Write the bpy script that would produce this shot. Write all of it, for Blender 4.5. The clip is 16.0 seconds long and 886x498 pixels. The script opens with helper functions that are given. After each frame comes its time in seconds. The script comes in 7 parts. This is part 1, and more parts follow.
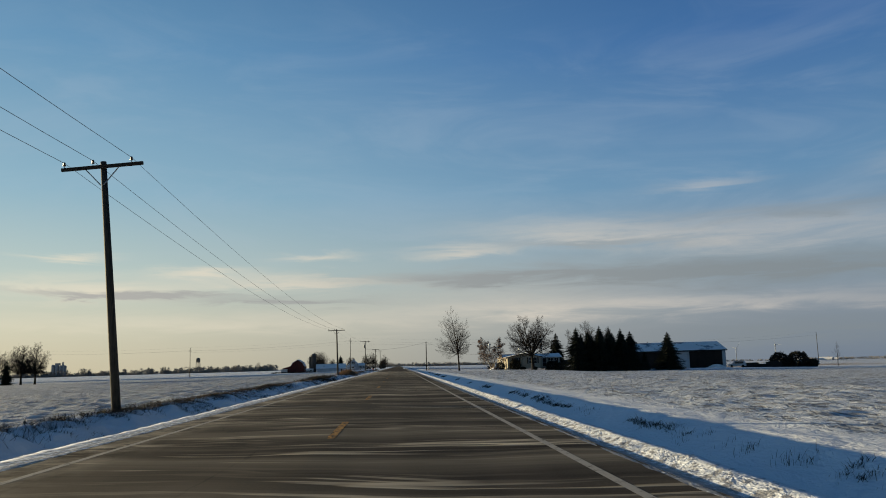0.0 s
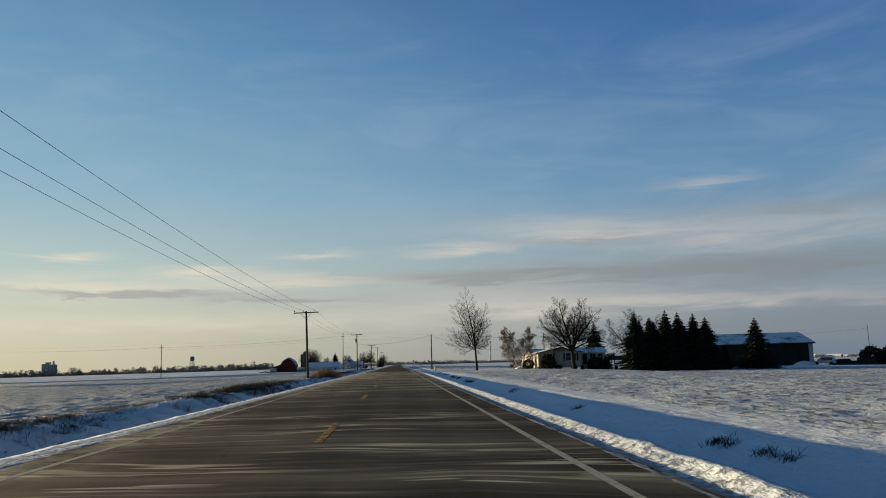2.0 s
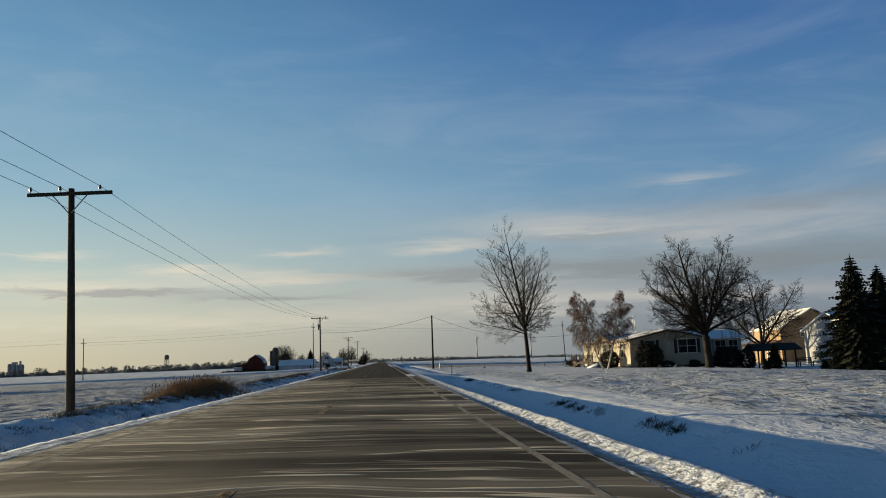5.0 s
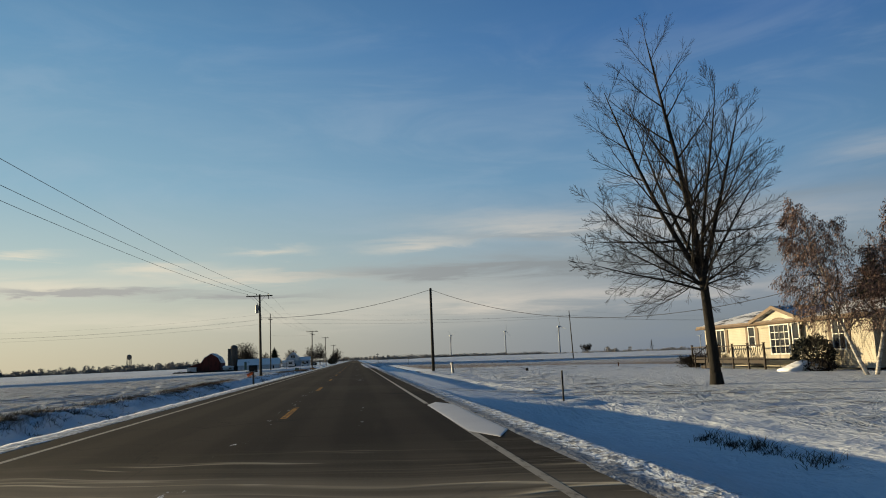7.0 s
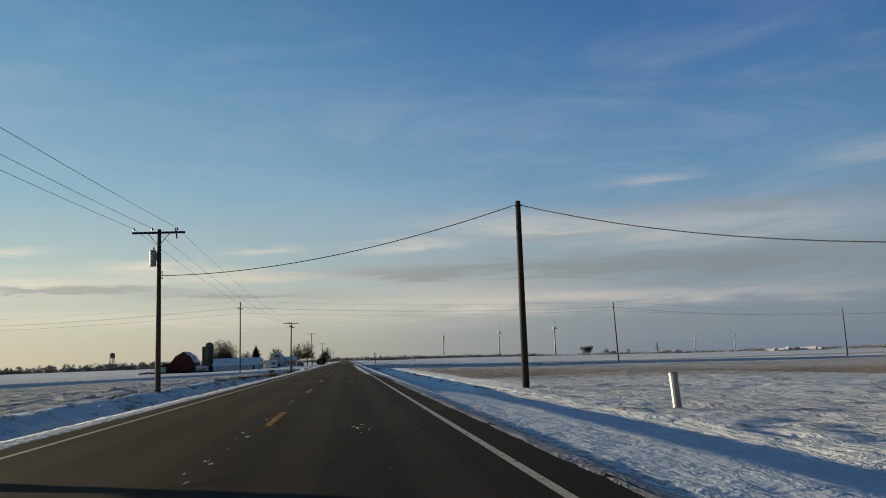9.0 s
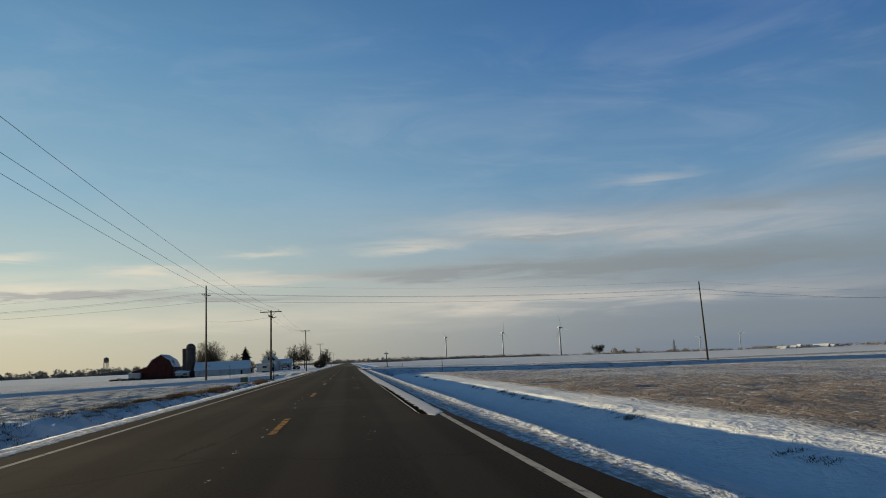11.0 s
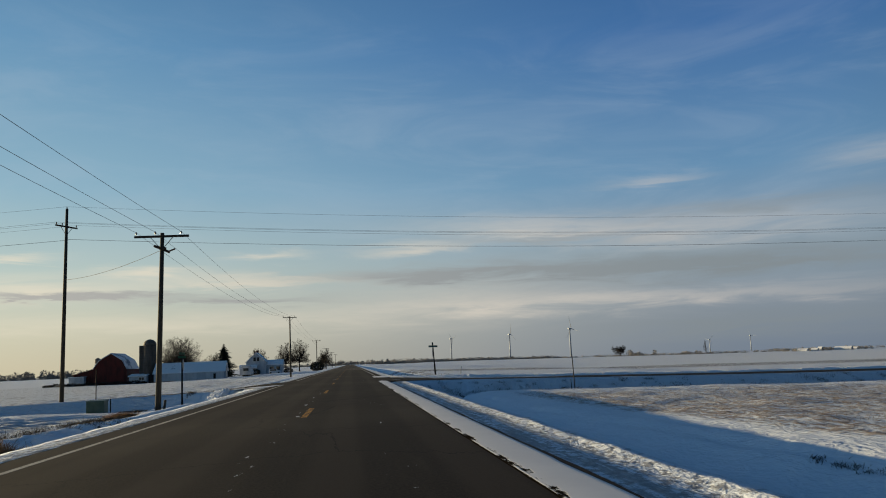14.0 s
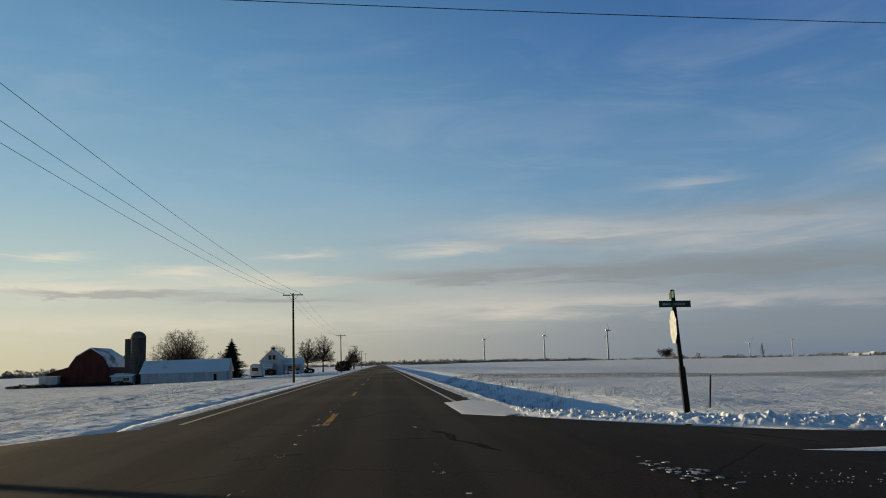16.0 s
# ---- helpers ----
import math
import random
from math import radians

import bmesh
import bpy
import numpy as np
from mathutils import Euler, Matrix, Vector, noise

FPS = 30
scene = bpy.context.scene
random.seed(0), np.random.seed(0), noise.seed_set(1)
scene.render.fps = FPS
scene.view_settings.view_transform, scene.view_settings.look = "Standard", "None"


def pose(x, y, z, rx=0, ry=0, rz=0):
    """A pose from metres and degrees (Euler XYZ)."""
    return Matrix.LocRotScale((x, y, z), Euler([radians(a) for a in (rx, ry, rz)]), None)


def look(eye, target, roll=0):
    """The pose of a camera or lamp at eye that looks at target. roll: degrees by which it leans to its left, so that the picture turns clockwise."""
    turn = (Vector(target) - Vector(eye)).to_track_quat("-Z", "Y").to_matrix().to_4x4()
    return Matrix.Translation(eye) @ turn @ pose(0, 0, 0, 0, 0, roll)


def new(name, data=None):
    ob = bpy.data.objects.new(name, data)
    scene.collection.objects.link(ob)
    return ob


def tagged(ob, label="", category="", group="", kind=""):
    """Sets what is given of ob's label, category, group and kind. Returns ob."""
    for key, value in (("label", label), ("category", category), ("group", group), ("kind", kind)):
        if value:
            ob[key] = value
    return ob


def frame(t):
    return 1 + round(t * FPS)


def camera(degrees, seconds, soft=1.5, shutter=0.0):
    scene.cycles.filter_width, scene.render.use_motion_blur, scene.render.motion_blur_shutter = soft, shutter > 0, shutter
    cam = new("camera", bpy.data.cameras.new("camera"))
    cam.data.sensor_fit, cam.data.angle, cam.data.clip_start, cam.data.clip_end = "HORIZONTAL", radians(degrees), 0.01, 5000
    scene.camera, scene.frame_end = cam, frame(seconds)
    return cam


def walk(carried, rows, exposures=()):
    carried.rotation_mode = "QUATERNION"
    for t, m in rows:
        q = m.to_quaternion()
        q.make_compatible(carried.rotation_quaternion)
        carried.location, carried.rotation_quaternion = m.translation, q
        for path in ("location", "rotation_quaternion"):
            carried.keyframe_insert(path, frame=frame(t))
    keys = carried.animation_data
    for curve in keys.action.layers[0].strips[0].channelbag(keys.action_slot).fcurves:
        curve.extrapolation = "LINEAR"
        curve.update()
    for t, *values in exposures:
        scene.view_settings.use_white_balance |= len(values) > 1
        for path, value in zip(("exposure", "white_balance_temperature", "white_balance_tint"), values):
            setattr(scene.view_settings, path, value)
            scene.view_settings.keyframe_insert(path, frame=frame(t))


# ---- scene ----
cam = camera(57.66, 16.0, soft=1.0)
PATH = [
    (0.0, pose(1.187, 5.451, 1.185, 98.16, 1.64, -3.10)),
    (0.5, pose(1.206, 17.028, 1.185, 98.18, 1.72, -3.36)),
    (1.0, pose(1.233, 28.618, 1.185, 98.14, 1.60, -3.29)),
    (1.5, pose(1.266, 40.253, 1.185, 98.04, 1.64, -3.14)),
    (2.0, pose(1.303, 52.002, 1.185, 98.03, 1.78, -3.14)),
    (2.5, pose(1.342, 63.793, 1.185, 98.04, 2.27, -3.48)),
    (3.0, pose(1.381, 75.346, 1.185, 98.02, 2.38, -3.35)),
    (3.5, pose(1.420, 86.964, 1.185, 97.90, 2.34, -3.93)),
    (3.7, pose(1.434, 91.624, 1.185, 97.89, 2.27, -4.00)),
    (5.8, pose(1.552, 140.646, 1.185, 97.69, 2.40, -4.57)),
    (6.0, pose(1.558, 145.398, 1.185, 97.71, 2.49, -4.76)),
    (6.5, pose(1.569, 157.401, 1.185, 97.56, 2.58, -5.34)),
    (7.0, pose(1.572, 169.399, 1.185, 97.54, 2.60, -6.15)),
    (7.5, pose(1.569, 181.394, 1.185, 97.58, 2.40, -6.88)),
    (8.0, pose(1.558, 193.374, 1.185, 97.65, 2.08, -7.08)),
    (8.5, pose(1.540, 205.314, 1.185, 97.72, 1.97, -6.99)),
    (9.0, pose(1.516, 217.009, 1.185, 97.60, 2.12, -6.76)),
    (9.2, pose(1.504, 221.660, 1.185, 97.58, 2.09, -6.86)),
    (11.3, pose(1.336, 271.050, 1.185, 97.77, 2.81, -6.68)),
    (11.5, pose(1.318, 275.766, 1.185, 97.83, 2.88, -6.67)),
    (12.0, pose(1.272, 287.601, 1.185, 97.84, 3.06, -6.42)),
    (12.5, pose(1.227, 299.524, 1.185, 97.80, 2.95, -6.56)),
    (13.0, pose(1.187, 311.508, 1.185, 97.92, 2.77, -6.64)),
    (13.5, pose(1.153, 323.541, 1.185, 97.88, 2.58, -6.71)),
    (14.0, pose(1.128, 335.552, 1.185, 97.84, 2.52, -6.47)),
    (14.5, pose(1.115, 347.627, 1.185, 97.83, 2.57, -5.99)),
    (15.0, pose(1.117, 359.731, 1.185, 97.86, 2.42, -5.44)),
    (15.5, pose(1.138, 371.871, 1.185, 97.94, 2.24, -4.86)),
    (16.0, pose(1.181, 383.937, 1.185, 97.99, 1.90, -4.27)),
]
walk(cam, PATH)

# ---- light: low winter sun from the left, clear sky with streaks of cloud ----
SUN_AZ, SUN_EL = -57.0, 5.2          # degrees right of the road's direction; above the horizon
scene.view_settings.exposure = 1.0
world = bpy.data.worlds.new("sky")
scene.world = world
world.use_nodes = True


class Nodes:
    """A short hand for node trees."""

    def __init__(self, tree):
        self.tree = tree

    def node(self, kind, **settings):
        n = self.tree.nodes.new(kind)
        for key, value in settings.items():
            setattr(n, key, value)
        return n

    def plug(self, socket, value):
        if isinstance(value, bpy.types.NodeSocket):
            self.tree.links.new(value, socket)
        elif isinstance(value, (tuple, list)) and len(value) == 3 and len(socket.default_value) == 4:
            socket.default_value = (*value, 1)
        else:
            socket.default_value = value

    def math(self, op, a, b=0.0, c=0.0, clamp=False):
        n = self.node("ShaderNodeMath", operation=op, use_clamp=clamp)
        for k, v in enumerate((a, b, c)):
            self.plug(n.inputs[k], v)
        return n.outputs[0]

    def mix(self, fac, a, b, blend="MIX"):
        n = self.node("ShaderNodeMix", data_type="RGBA", blend_type=blend)
        self.plug(n.inputs[0], fac), self.plug(n.inputs[6], a), self.plug(n.inputs[7], b)
        return n.outputs[2]

    def ramp(self, fac, stops, smooth=False):
        n = self.node("ShaderNodeValToRGB")
        r = n.color_ramp
        r.interpolation = "EASE" if smooth else "LINEAR"
        while len(r.elements) < len(stops):
            r.elements.new(0.5)
        for e, (p, c) in zip(r.elements, stops):
            e.position, e.color = p, ((c, c, c, 1) if isinstance(c, (int, float)) else (*c, 1))
        self.plug(n.inputs[0], fac)
        return n.outputs[0]

    def noise(self, vector, scale, detail=3.0, rough=0.5, distortion=0.0):
        n = self.node("ShaderNodeTexNoise")
        n.inputs["Scale"].default_value, n.inputs["Detail"].default_value = scale, detail
        n.inputs["Roughness"].default_value, n.inputs["Distortion"].default_value = rough, distortion
        self.plug(n.inputs["Vector"], vector)
        return n.outputs[0]

    def scaled(self, vector, s, offset=(0, 0, 0)):
        n = self.node("ShaderNodeMapping")
        n.inputs["Scale"].default_value, n.inputs["Location"].default_value = s, offset
        self.plug(n.inputs["Vector"], vector)
        return n.outputs[0]

    def split(self, vector):
        n = self.node("ShaderNodeSeparateXYZ")
        self.plug(n.inputs[0], vector)
        return n.outputs

    def join(self, x, y, z=0.0):
        n = self.node("ShaderNodeCombineXYZ")
        for k, v in enumerate((x, y, z)):
            self.plug(n.inputs[k], v)
        return n.outputs[0]

    def band(self, value, lo0, lo1, hi1, hi0):
        """1 between lo1 and hi1, falling to 0 at lo0 and hi0."""
        up = self.node("ShaderNodeMapRange", interpolation_type="SMOOTHSTEP")
        down = self.node("ShaderNodeMapRange", interpolation_type="SMOOTHSTEP")
        for n, a, b in ((up, lo0, lo1), (down, hi0, hi1)):
            self.plug(n.inputs[0], value)
            n.inputs[1].default_value, n.inputs[2].default_value = a, b
        return self.math("MULTIPLY", up.outputs[0], down.outputs[0])

    def step(self, value, a, b):
        n = self.node("ShaderNodeMapRange", interpolation_type="SMOOTHSTEP")
        self.plug(n.inputs[0], value)
        n.inputs[1].default_value, n.inputs[2].default_value = a, b
        return n.outputs[0]


def make_sky():
    w = Nodes(world.node_tree)
    out = world.node_tree.nodes["Background"]
    sky = w.node("ShaderNodeTexSky", sky_type="NISHITA", sun_disc=False, sun_elevation=radians(SUN_EL),
                 sun_rotation=radians(SUN_AZ), air_density=1.0, dust_density=1.2, ozone_density=1.5)
    way = w.node("ShaderNodeTexCoord").outputs["Generated"]
    x, y, z = w.split(way)
    az = w.math("MULTIPLY", w.math("ARCTAN2", x, y), 180 / math.pi)
    el = w.math("MULTIPLY", w.math("ARCSINE", z), 180 / math.pi)
    # the clear air: pale towards the horizon, warm towards the sun, deep blue high up
    height = w.math("DIVIDE", el, 60.0, clamp=True)
    towards = w.ramp(height, [(0.0, SKY_L[0]), (0.05, SKY_L[1]), (0.11, SKY_L[2]), (0.2, SKY_L[3]), (0.36, SKY_L[4]), (0.53, SKY_L[5]), (1.0, SKY_L[6])])
    away = w.ramp(height, [(0.0, SKY_R[0]), (0.05, SKY_R[1]), (0.11, SKY_R[2]), (0.2, SKY_R[3]), (0.36, SKY_R[4]), (0.53, SKY_R[5]), (1.0, SKY_R[6])])
    side = w.step(az, -30.0, 31.0)
    air = w.mix(side, towards, away)
    # opposite the sun the sky is dusky
    back = w.ramp(height, [(0.0, (0.028, 0.062, 0.088)), (0.12, (0.038, 0.08, 0.12)), (0.4, (0.018, 0.07, 0.145)), (1.0, (0.006, 0.038, 0.10))])
    facing = w.math("MULTIPLY_ADD", x, math.sin(radians(SUN_AZ)), w.math("MULTIPLY", y, math.cos(radians(SUN_AZ))))
    air = w.mix(w.step(facing, 0.05, -0.55), air, back)
    clear = w.mix(0.88, w.mix(1.0, sky.outputs[0], (0.05, 0.05, 0.05), "MULTIPLY"), air)
    # clouds: long thin streaks, torn by two scales of noise
    plane = w.join(w.math("MULTIPLY", az, 0.045), w.math("MULTIPLY", el, 0.33), 0.0)
    torn = w.noise(plane, 3.2, 6.0, 0.6, 0.6)
    fine = w.noise(w.join(w.math("MULTIPLY", az, 0.16), w.math("MULTIPLY", el, 0.9), 3.0), 2.4, 5.0, 0.62, 0.4)
    wisps = w.noise(w.join(w.math("MULTIPLY", az, 0.03), w.math("MULTIPLY", el, 0.12), 7.0), 2.1, 5.0, 0.62, 0.8)
    warp = w.math("MULTIPLY", w.math("SUBTRACT", torn, 0.5), 2.4)

    def streaks(spots):
        total = 0.0
        for a0, e0, sa, se, slope, weight in spots:
            da = w.math("DIVIDE", w.math("SUBTRACT", az, a0), sa)
            line = w.math("MULTIPLY_ADD", az, slope, e0 - a0 * slope)
            de = w.math("DIVIDE", w.math("SUBTRACT", w.math("ADD", el, warp), line), se)
            r2 = w.math("ADD", w.math("MULTIPLY", da, da), w.math("MULTIPLY", de, de))
            total = w.math("MULTIPLY_ADD", w.math("POWER", 2.718, w.math("MULTIPLY", r2, -1.0)), weight, total)
        grain = w.math("MULTIPLY_ADD", w.math("MULTIPLY_ADD", fine, 0.5, torn), 1.5, -0.22)
        return w.math("MULTIPLY", total, grain, clamp=True)

    veil = w.math("MULTIPLY", w.step(wisps, 0.42, 0.75), w.band(el, 4.0, 9.0, 16.0, 30.0))
    clear = w.mix(w.math("MULTIPLY", veil, 0.16), clear, VEIL)
    lit = w.mix(side, LIT_L, LIT_R)
    clear = w.mix(w.math("MULTIPLY", streaks(LIT), 0.77), clear, lit)
    clear = w.mix(w.math("MULTIPLY", streaks(DARK), 0.85), clear, w.mix(side, DARK_L, DARK_R))
    w.plug(out.inputs[0], clear)
    out.inputs[1].default_value = 0.5


# colours of the air from the horizon up (at 0, 3, 6.6, 12, 22, 32, 60 degrees), towards the sun and away from it
SKY_L = [(0.66, 0.60, 0.42), (0.68, 0.67, 0.52), (0.53, 0.64, 0.60), (0.30, 0.50, 0.62), (0.145, 0.33, 0.53), (0.062, 0.17, 0.34), (0.015, 0.06, 0.15)]
SKY_R = [(0.19, 0.24, 0.31), (0.24, 0.295, 0.36), (0.26, 0.35, 0.43), (0.14, 0.295, 0.48), (0.052, 0.16, 0.39), (0.024, 0.09, 0.25), (0.007, 0.04, 0.12)]
VEIL = (0.45, 0.53, 0.62)
LIT_L, LIT_R = (0.82, 0.74, 0.58), (0.62, 0.57, 0.51)
DARK_L, DARK_R = (0.42, 0.41, 0.39), (0.225, 0.258, 0.275)
# azimuth, elevation, half width, half height (degrees), slope, weight
LIT = [(9.0, 4.6, 11.0, 1.4, 0.0, 0.42), (3.0, 2.6, 9.0, 0.9, 0.0, 0.22), 
    (13.0, 9.0, 7.5, 0.8, -0.05, 0.62), (5.0, 8.0, 3.8, 0.36, 0.02, 0.7), (26.0, 8.2, 10.0, 1.3, 0.0, 0.55),
    (-22.0, 7.5, 2.4, 0.2, 0.0, 0.9), (-13.5, 6.7, 3.0, 0.35, 0.0, 0.9), (-5.6, 7.6, 2.4, 0.27, 0.0, 0.8),
    (-21.0, 5.5, 8.0, 0.7, 0.0, 0.9), (-6.0, 6.0, 6.5, 0.4, -0.02, 0.85), (22.0, 11.7, 3.2, 0.45, 0.0, 0.42),
    (18.0, 3.6, 16.0, 0.6, -0.01, 0.7), (-14.0, 3.2, 14.0, 0.6, 0.0, 0.5), (36.0, 11.8, 4.0, 0.8, 0.03, 0.35),
]
DARK = [
    (7.0, 6.0, 9.0, 0.48, -0.01, 1.1), (24.0, 5.7, 13.0, 0.9, -0.01, 1.25), (-17.5, 5.1, 6.5, 0.22, -0.01, 1.5), (-8.0, 4.6, 5.0, 0.22, -0.01, 1.2),
    (26.0, 1.6, 12.0, 1.0, 0.0, 0.8), (28.0, 9.3, 8.0, 0.5, 0.0, 0.5), (14.0, 8.2, 6.0, 0.3, -0.03, 0.5), 
]
make_sky()
sun = new("sun", bpy.data.lights.new("sun", "SUN"))
sun.data.energy, sun.data.angle, sun.data.color = 4.3, radians(0.6), (1.0, 0.79, 0.45)
sun.matrix_world = look((1000 * math.sin(radians(SUN_AZ)), 1000 * math.cos(radians(SUN_AZ)), 1000 * math.tan(radians(SUN_EL))), (0, 0, 0))

# ---- materials ----
def material(name, paint):
    """paint(nodes, position in the world, place on the object) gives a dict of what to set on the Principled shader."""
    m = bpy.data.materials.new(name)
    m.use_nodes = True
    n = Nodes(m.node_tree)
    shader = m.node_tree.nodes["Principled BSDF"]
    shader.inputs["Specular IOR Level"].default_value = 0.3
    position = n.node("ShaderNodeNewGeometry").outputs["Position"]
    place = n.node("ShaderNodeTexCoord").outputs["Object"]
    values = paint(n, position, place)
    height, strength, reach = values.pop("bump", (None, 0, 0))
    for key, value in values.items():
        n.plug(shader.inputs[key], value)
    if height is not None:
        b = n.node("ShaderNodeBump")
        b.inputs["Strength"].default_value, b.inputs["Distance"].default_value = strength, reach
        n.plug(b.inputs["Height"], height)
        n.plug(shader.inputs["Normal"], b.outputs[0])
    return m


def plain(name, dark, light, scale=3.0, rough=0.7, metal=0.0, bump=0.3, reach=0.02, stretch=(1, 1, 1), gloss=0.3):
    """Two scales of mottling between a dark and a light tone."""
    def paint(n, position, place):
        v = n.scaled(place, stretch)
        coarse, fine = n.noise(v, scale, 4), n.noise(v, scale * 7, 3)
        tone = n.math("ADD", n.math("MULTIPLY", coarse, 0.65), n.math("MULTIPLY", fine, 0.35))
        return {"Base Color": n.mix(n.step(tone, 0.3, 0.7), dark, light), "Roughness": n.math("MULTIPLY_ADD", coarse, 0.2, rough - 0.1, clamp=True),
                "Metallic": metal, "Specular IOR Level": gloss, "bump": (fine, bump, reach)}
    return material(name, paint)


def snow_paint(n, position, place):
    x, y, z = n.split(position)
    flat = n.join(x, y)
    big, mid, small = n.noise(flat, 0.05, 3), n.noise(flat, 0.6, 5, 0.6), n.noise(flat, 5.0, 4, 0.65)
    rows = n.noise(n.scaled(flat, (1.5, 0.6, 1)), 1.5, 5, 0.68, 0.4)
    drills = n.noise(n.scaled(flat, (0.55, 1.4, 1)), 2.3, 4, 0.66, 0.4)
    # bare soil and stubble that shows through the thin snow of the fields
    off_road = n.math("ADD", n.band(x, 9.0, 10.6, 900.0, 2500.0), n.band(x, -2500.0, -900.0, -12.0, -10.4), clamp=True)
    right_field = n.math("MULTIPLY", n.band(x, 8.6, 10.6, 140.0, 220.0), n.band(y, 250.0, 285.0, 376.0, 385.0))
    left_field = n.math("MULTIPLY", n.band(x, -3000.0, -1500.0, -14.0, -9.0), n.band(y, -200.0, -100.0, 372.0, 384.0))
    far_strip = n.math("MULTIPLY", n.band(x, 8.0, 14.0, 500.0, 900.0), n.band(y, 445.0, 460.0, 480.0, 500.0))
    bare = n.math("ADD", n.math("MULTIPLY", right_field, 0.105), n.math("MULTIPLY", left_field, 0.0))
    bare = n.math("MULTIPLY_ADD", n.math("MULTIPLY", right_field, n.band(y, 250.0, 266.0, 292.0, 325.0)), 0.05, bare)
    near_rows = n.math("MULTIPLY", n.band(x, 9.2, 11.0, 400.0, 600.0), n.band(y, -200.0, -100.0, 178.0, 190.0))
    bare = n.math("ADD", bare, n.math("MULTIPLY", near_rows, 0.03))
    bare = n.math("ADD", bare, n.math("MULTIPLY", far_strip, 0.12))
    lots = n.math("ADD", n.math("MULTIPLY", rows, 0.35), n.math("ADD", n.math("MULTIPLY", small, 0.5), n.math("MULTIPLY", big, 0.15)))
    clods = n.node("ShaderNodeAttribute", attribute_name="bare").outputs["Fac"]
    soil_shade = n.math("MULTIPLY", n.step(n.math("ADD", lots, bare), 0.575, 0.635), off_road)
    soil_shade = n.math("MAXIMUM", soil_shade, n.math("MULTIPLY", clods, n.step(small, 0.25, 0.5)))
    # short broken furrows: blown-off soil, with their blue shade painted into the colour
    furrow = n.mix(n.step(x, -6.0, -9.0), n.noise(n.scaled(flat, (2.3, 1.0, 1)), 1.15, 3, 0.62, 0.3), n.noise(n.scaled(flat, (0.8, 1.7, 1)), 1.15, 3, 0.62, 0.3))
    open_rows = n.math("ADD", n.math("MULTIPLY", left_field, 0.035), n.math("MULTIPLY", near_rows, 0.012))
    sunward = n.step(x, -6.0, -9.0)
    beyond = n.math("MULTIPLY", n.band(x, -600.0, -300.0, -9.0, -6.0), n.band(y, 402.0, 408.0, 590.0, 620.0))
    where = n.math("MAXIMUM", n.math("MAXIMUM", n.math("MULTIPLY", left_field, 0.5), near_rows), n.math("MULTIPLY", beyond, 0.8))
    dashes = n.math("MULTIPLY", n.step(n.math("ADD", furrow, open_rows), 0.53, 0.62), n.math("MULTIPLY", where, 0.78))
    soil_shade = n.math("MAXIMUM", soil_shade, dashes)
    # brown earth on the right field; elsewhere blue-grey, earth mixed with furrow shade
    dirt_shade = n.mix(small, n.mix(right_field, (0.085, 0.092, 0.105), (0.19, 0.145, 0.115)), n.mix(right_field, (0.19, 0.20, 0.22), (0.39, 0.315, 0.26)))
    # gravel that the plough and the wind have bared along the edges of the road
    edge = n.math("MULTIPLY", n.band(n.math("ABSOLUTE", x), 3.4, 3.6, 4.25, 4.9), n.band(y, -300.0, -200.0, 600.0, 700.0))
    grains = n.noise(n.scaled(flat, (1.0, 0.6, 1)), 7.0, 5, 0.7)
    gravel = n.math("MULTIPLY", n.step(n.math("ADD", grains, n.math("MULTIPLY", edge, 0.10)), 0.57, 0.66), edge)
    # the strip beside the asphalt is mostly bared; past the house, wheels have cut long grooves into it
    rim = n.math("MULTIPLY", n.band(x, 3.4, 3.6, 4.05, 4.45), n.band(y, -300.0, -200.0, 252.0, 275.0))
    gravel = n.math("MAXIMUM", gravel, n.math("MULTIPLY", n.step(n.math("MULTIPLY_ADD", rim, 0.3, grains), 0.60, 0.74), rim))
    left_rim = n.band(x, -4.45, -4.1, -3.6, -3.4)
    gravel = n.math("MAXIMUM", gravel, n.math("MULTIPLY", n.step(n.math("MULTIPLY_ADD", left_rim, 0.2, grains), 0.60, 0.74), left_rim))
    grooves = n.noise(n.scaled(flat, (7.0, 0.22, 1)), 1.0, 5, 0.7)
    cut = n.math("MULTIPLY", n.band(x, 3.4, 3.5, 4.2, 4.35), n.band(y, 250.0, 275.0, 386.0, 389.0))
    gravel = n.math("MAXIMUM", gravel, n.math("MULTIPLY", n.math("MULTIPLY", n.step(n.math("MULTIPLY_ADD", grains, 0.5, grooves), 0.66, 0.82), 0.9), cut))
    # two wheel ruts of the drive
    along = n.math("MULTIPLY_ADD", n.math("SUBTRACT", x, 9.5), 0.62, y)
    ruts = n.math("ADD", n.band(along, 196.1, 196.35, 196.65, 196.9), n.band(along, 197.8, 198.05, 198.35, 198.6))
    ruts = n.math("MULTIPLY", n.math("MULTIPLY", ruts, n.band(x, 4.2, 5.5, 24.0, 27.0)), n.step(n.noise(n.scaled(flat, (0.35, 1.5, 1)), 2.0, 4, 0.65), 0.34, 0.5))
    soil_shade = n.math("MAXIMUM", soil_shade, n.math("MULTIPLY", ruts, 0.8))
    white = n.mix(mid, (0.60, 0.655, 0.725), (0.735, 0.775, 0.83))
    yard = n.math("MULTIPLY", n.band(x, 5.0, 8.0, 13.0, 17.0), n.band(y, 186.0, 194.0, 250.0, 262.0))
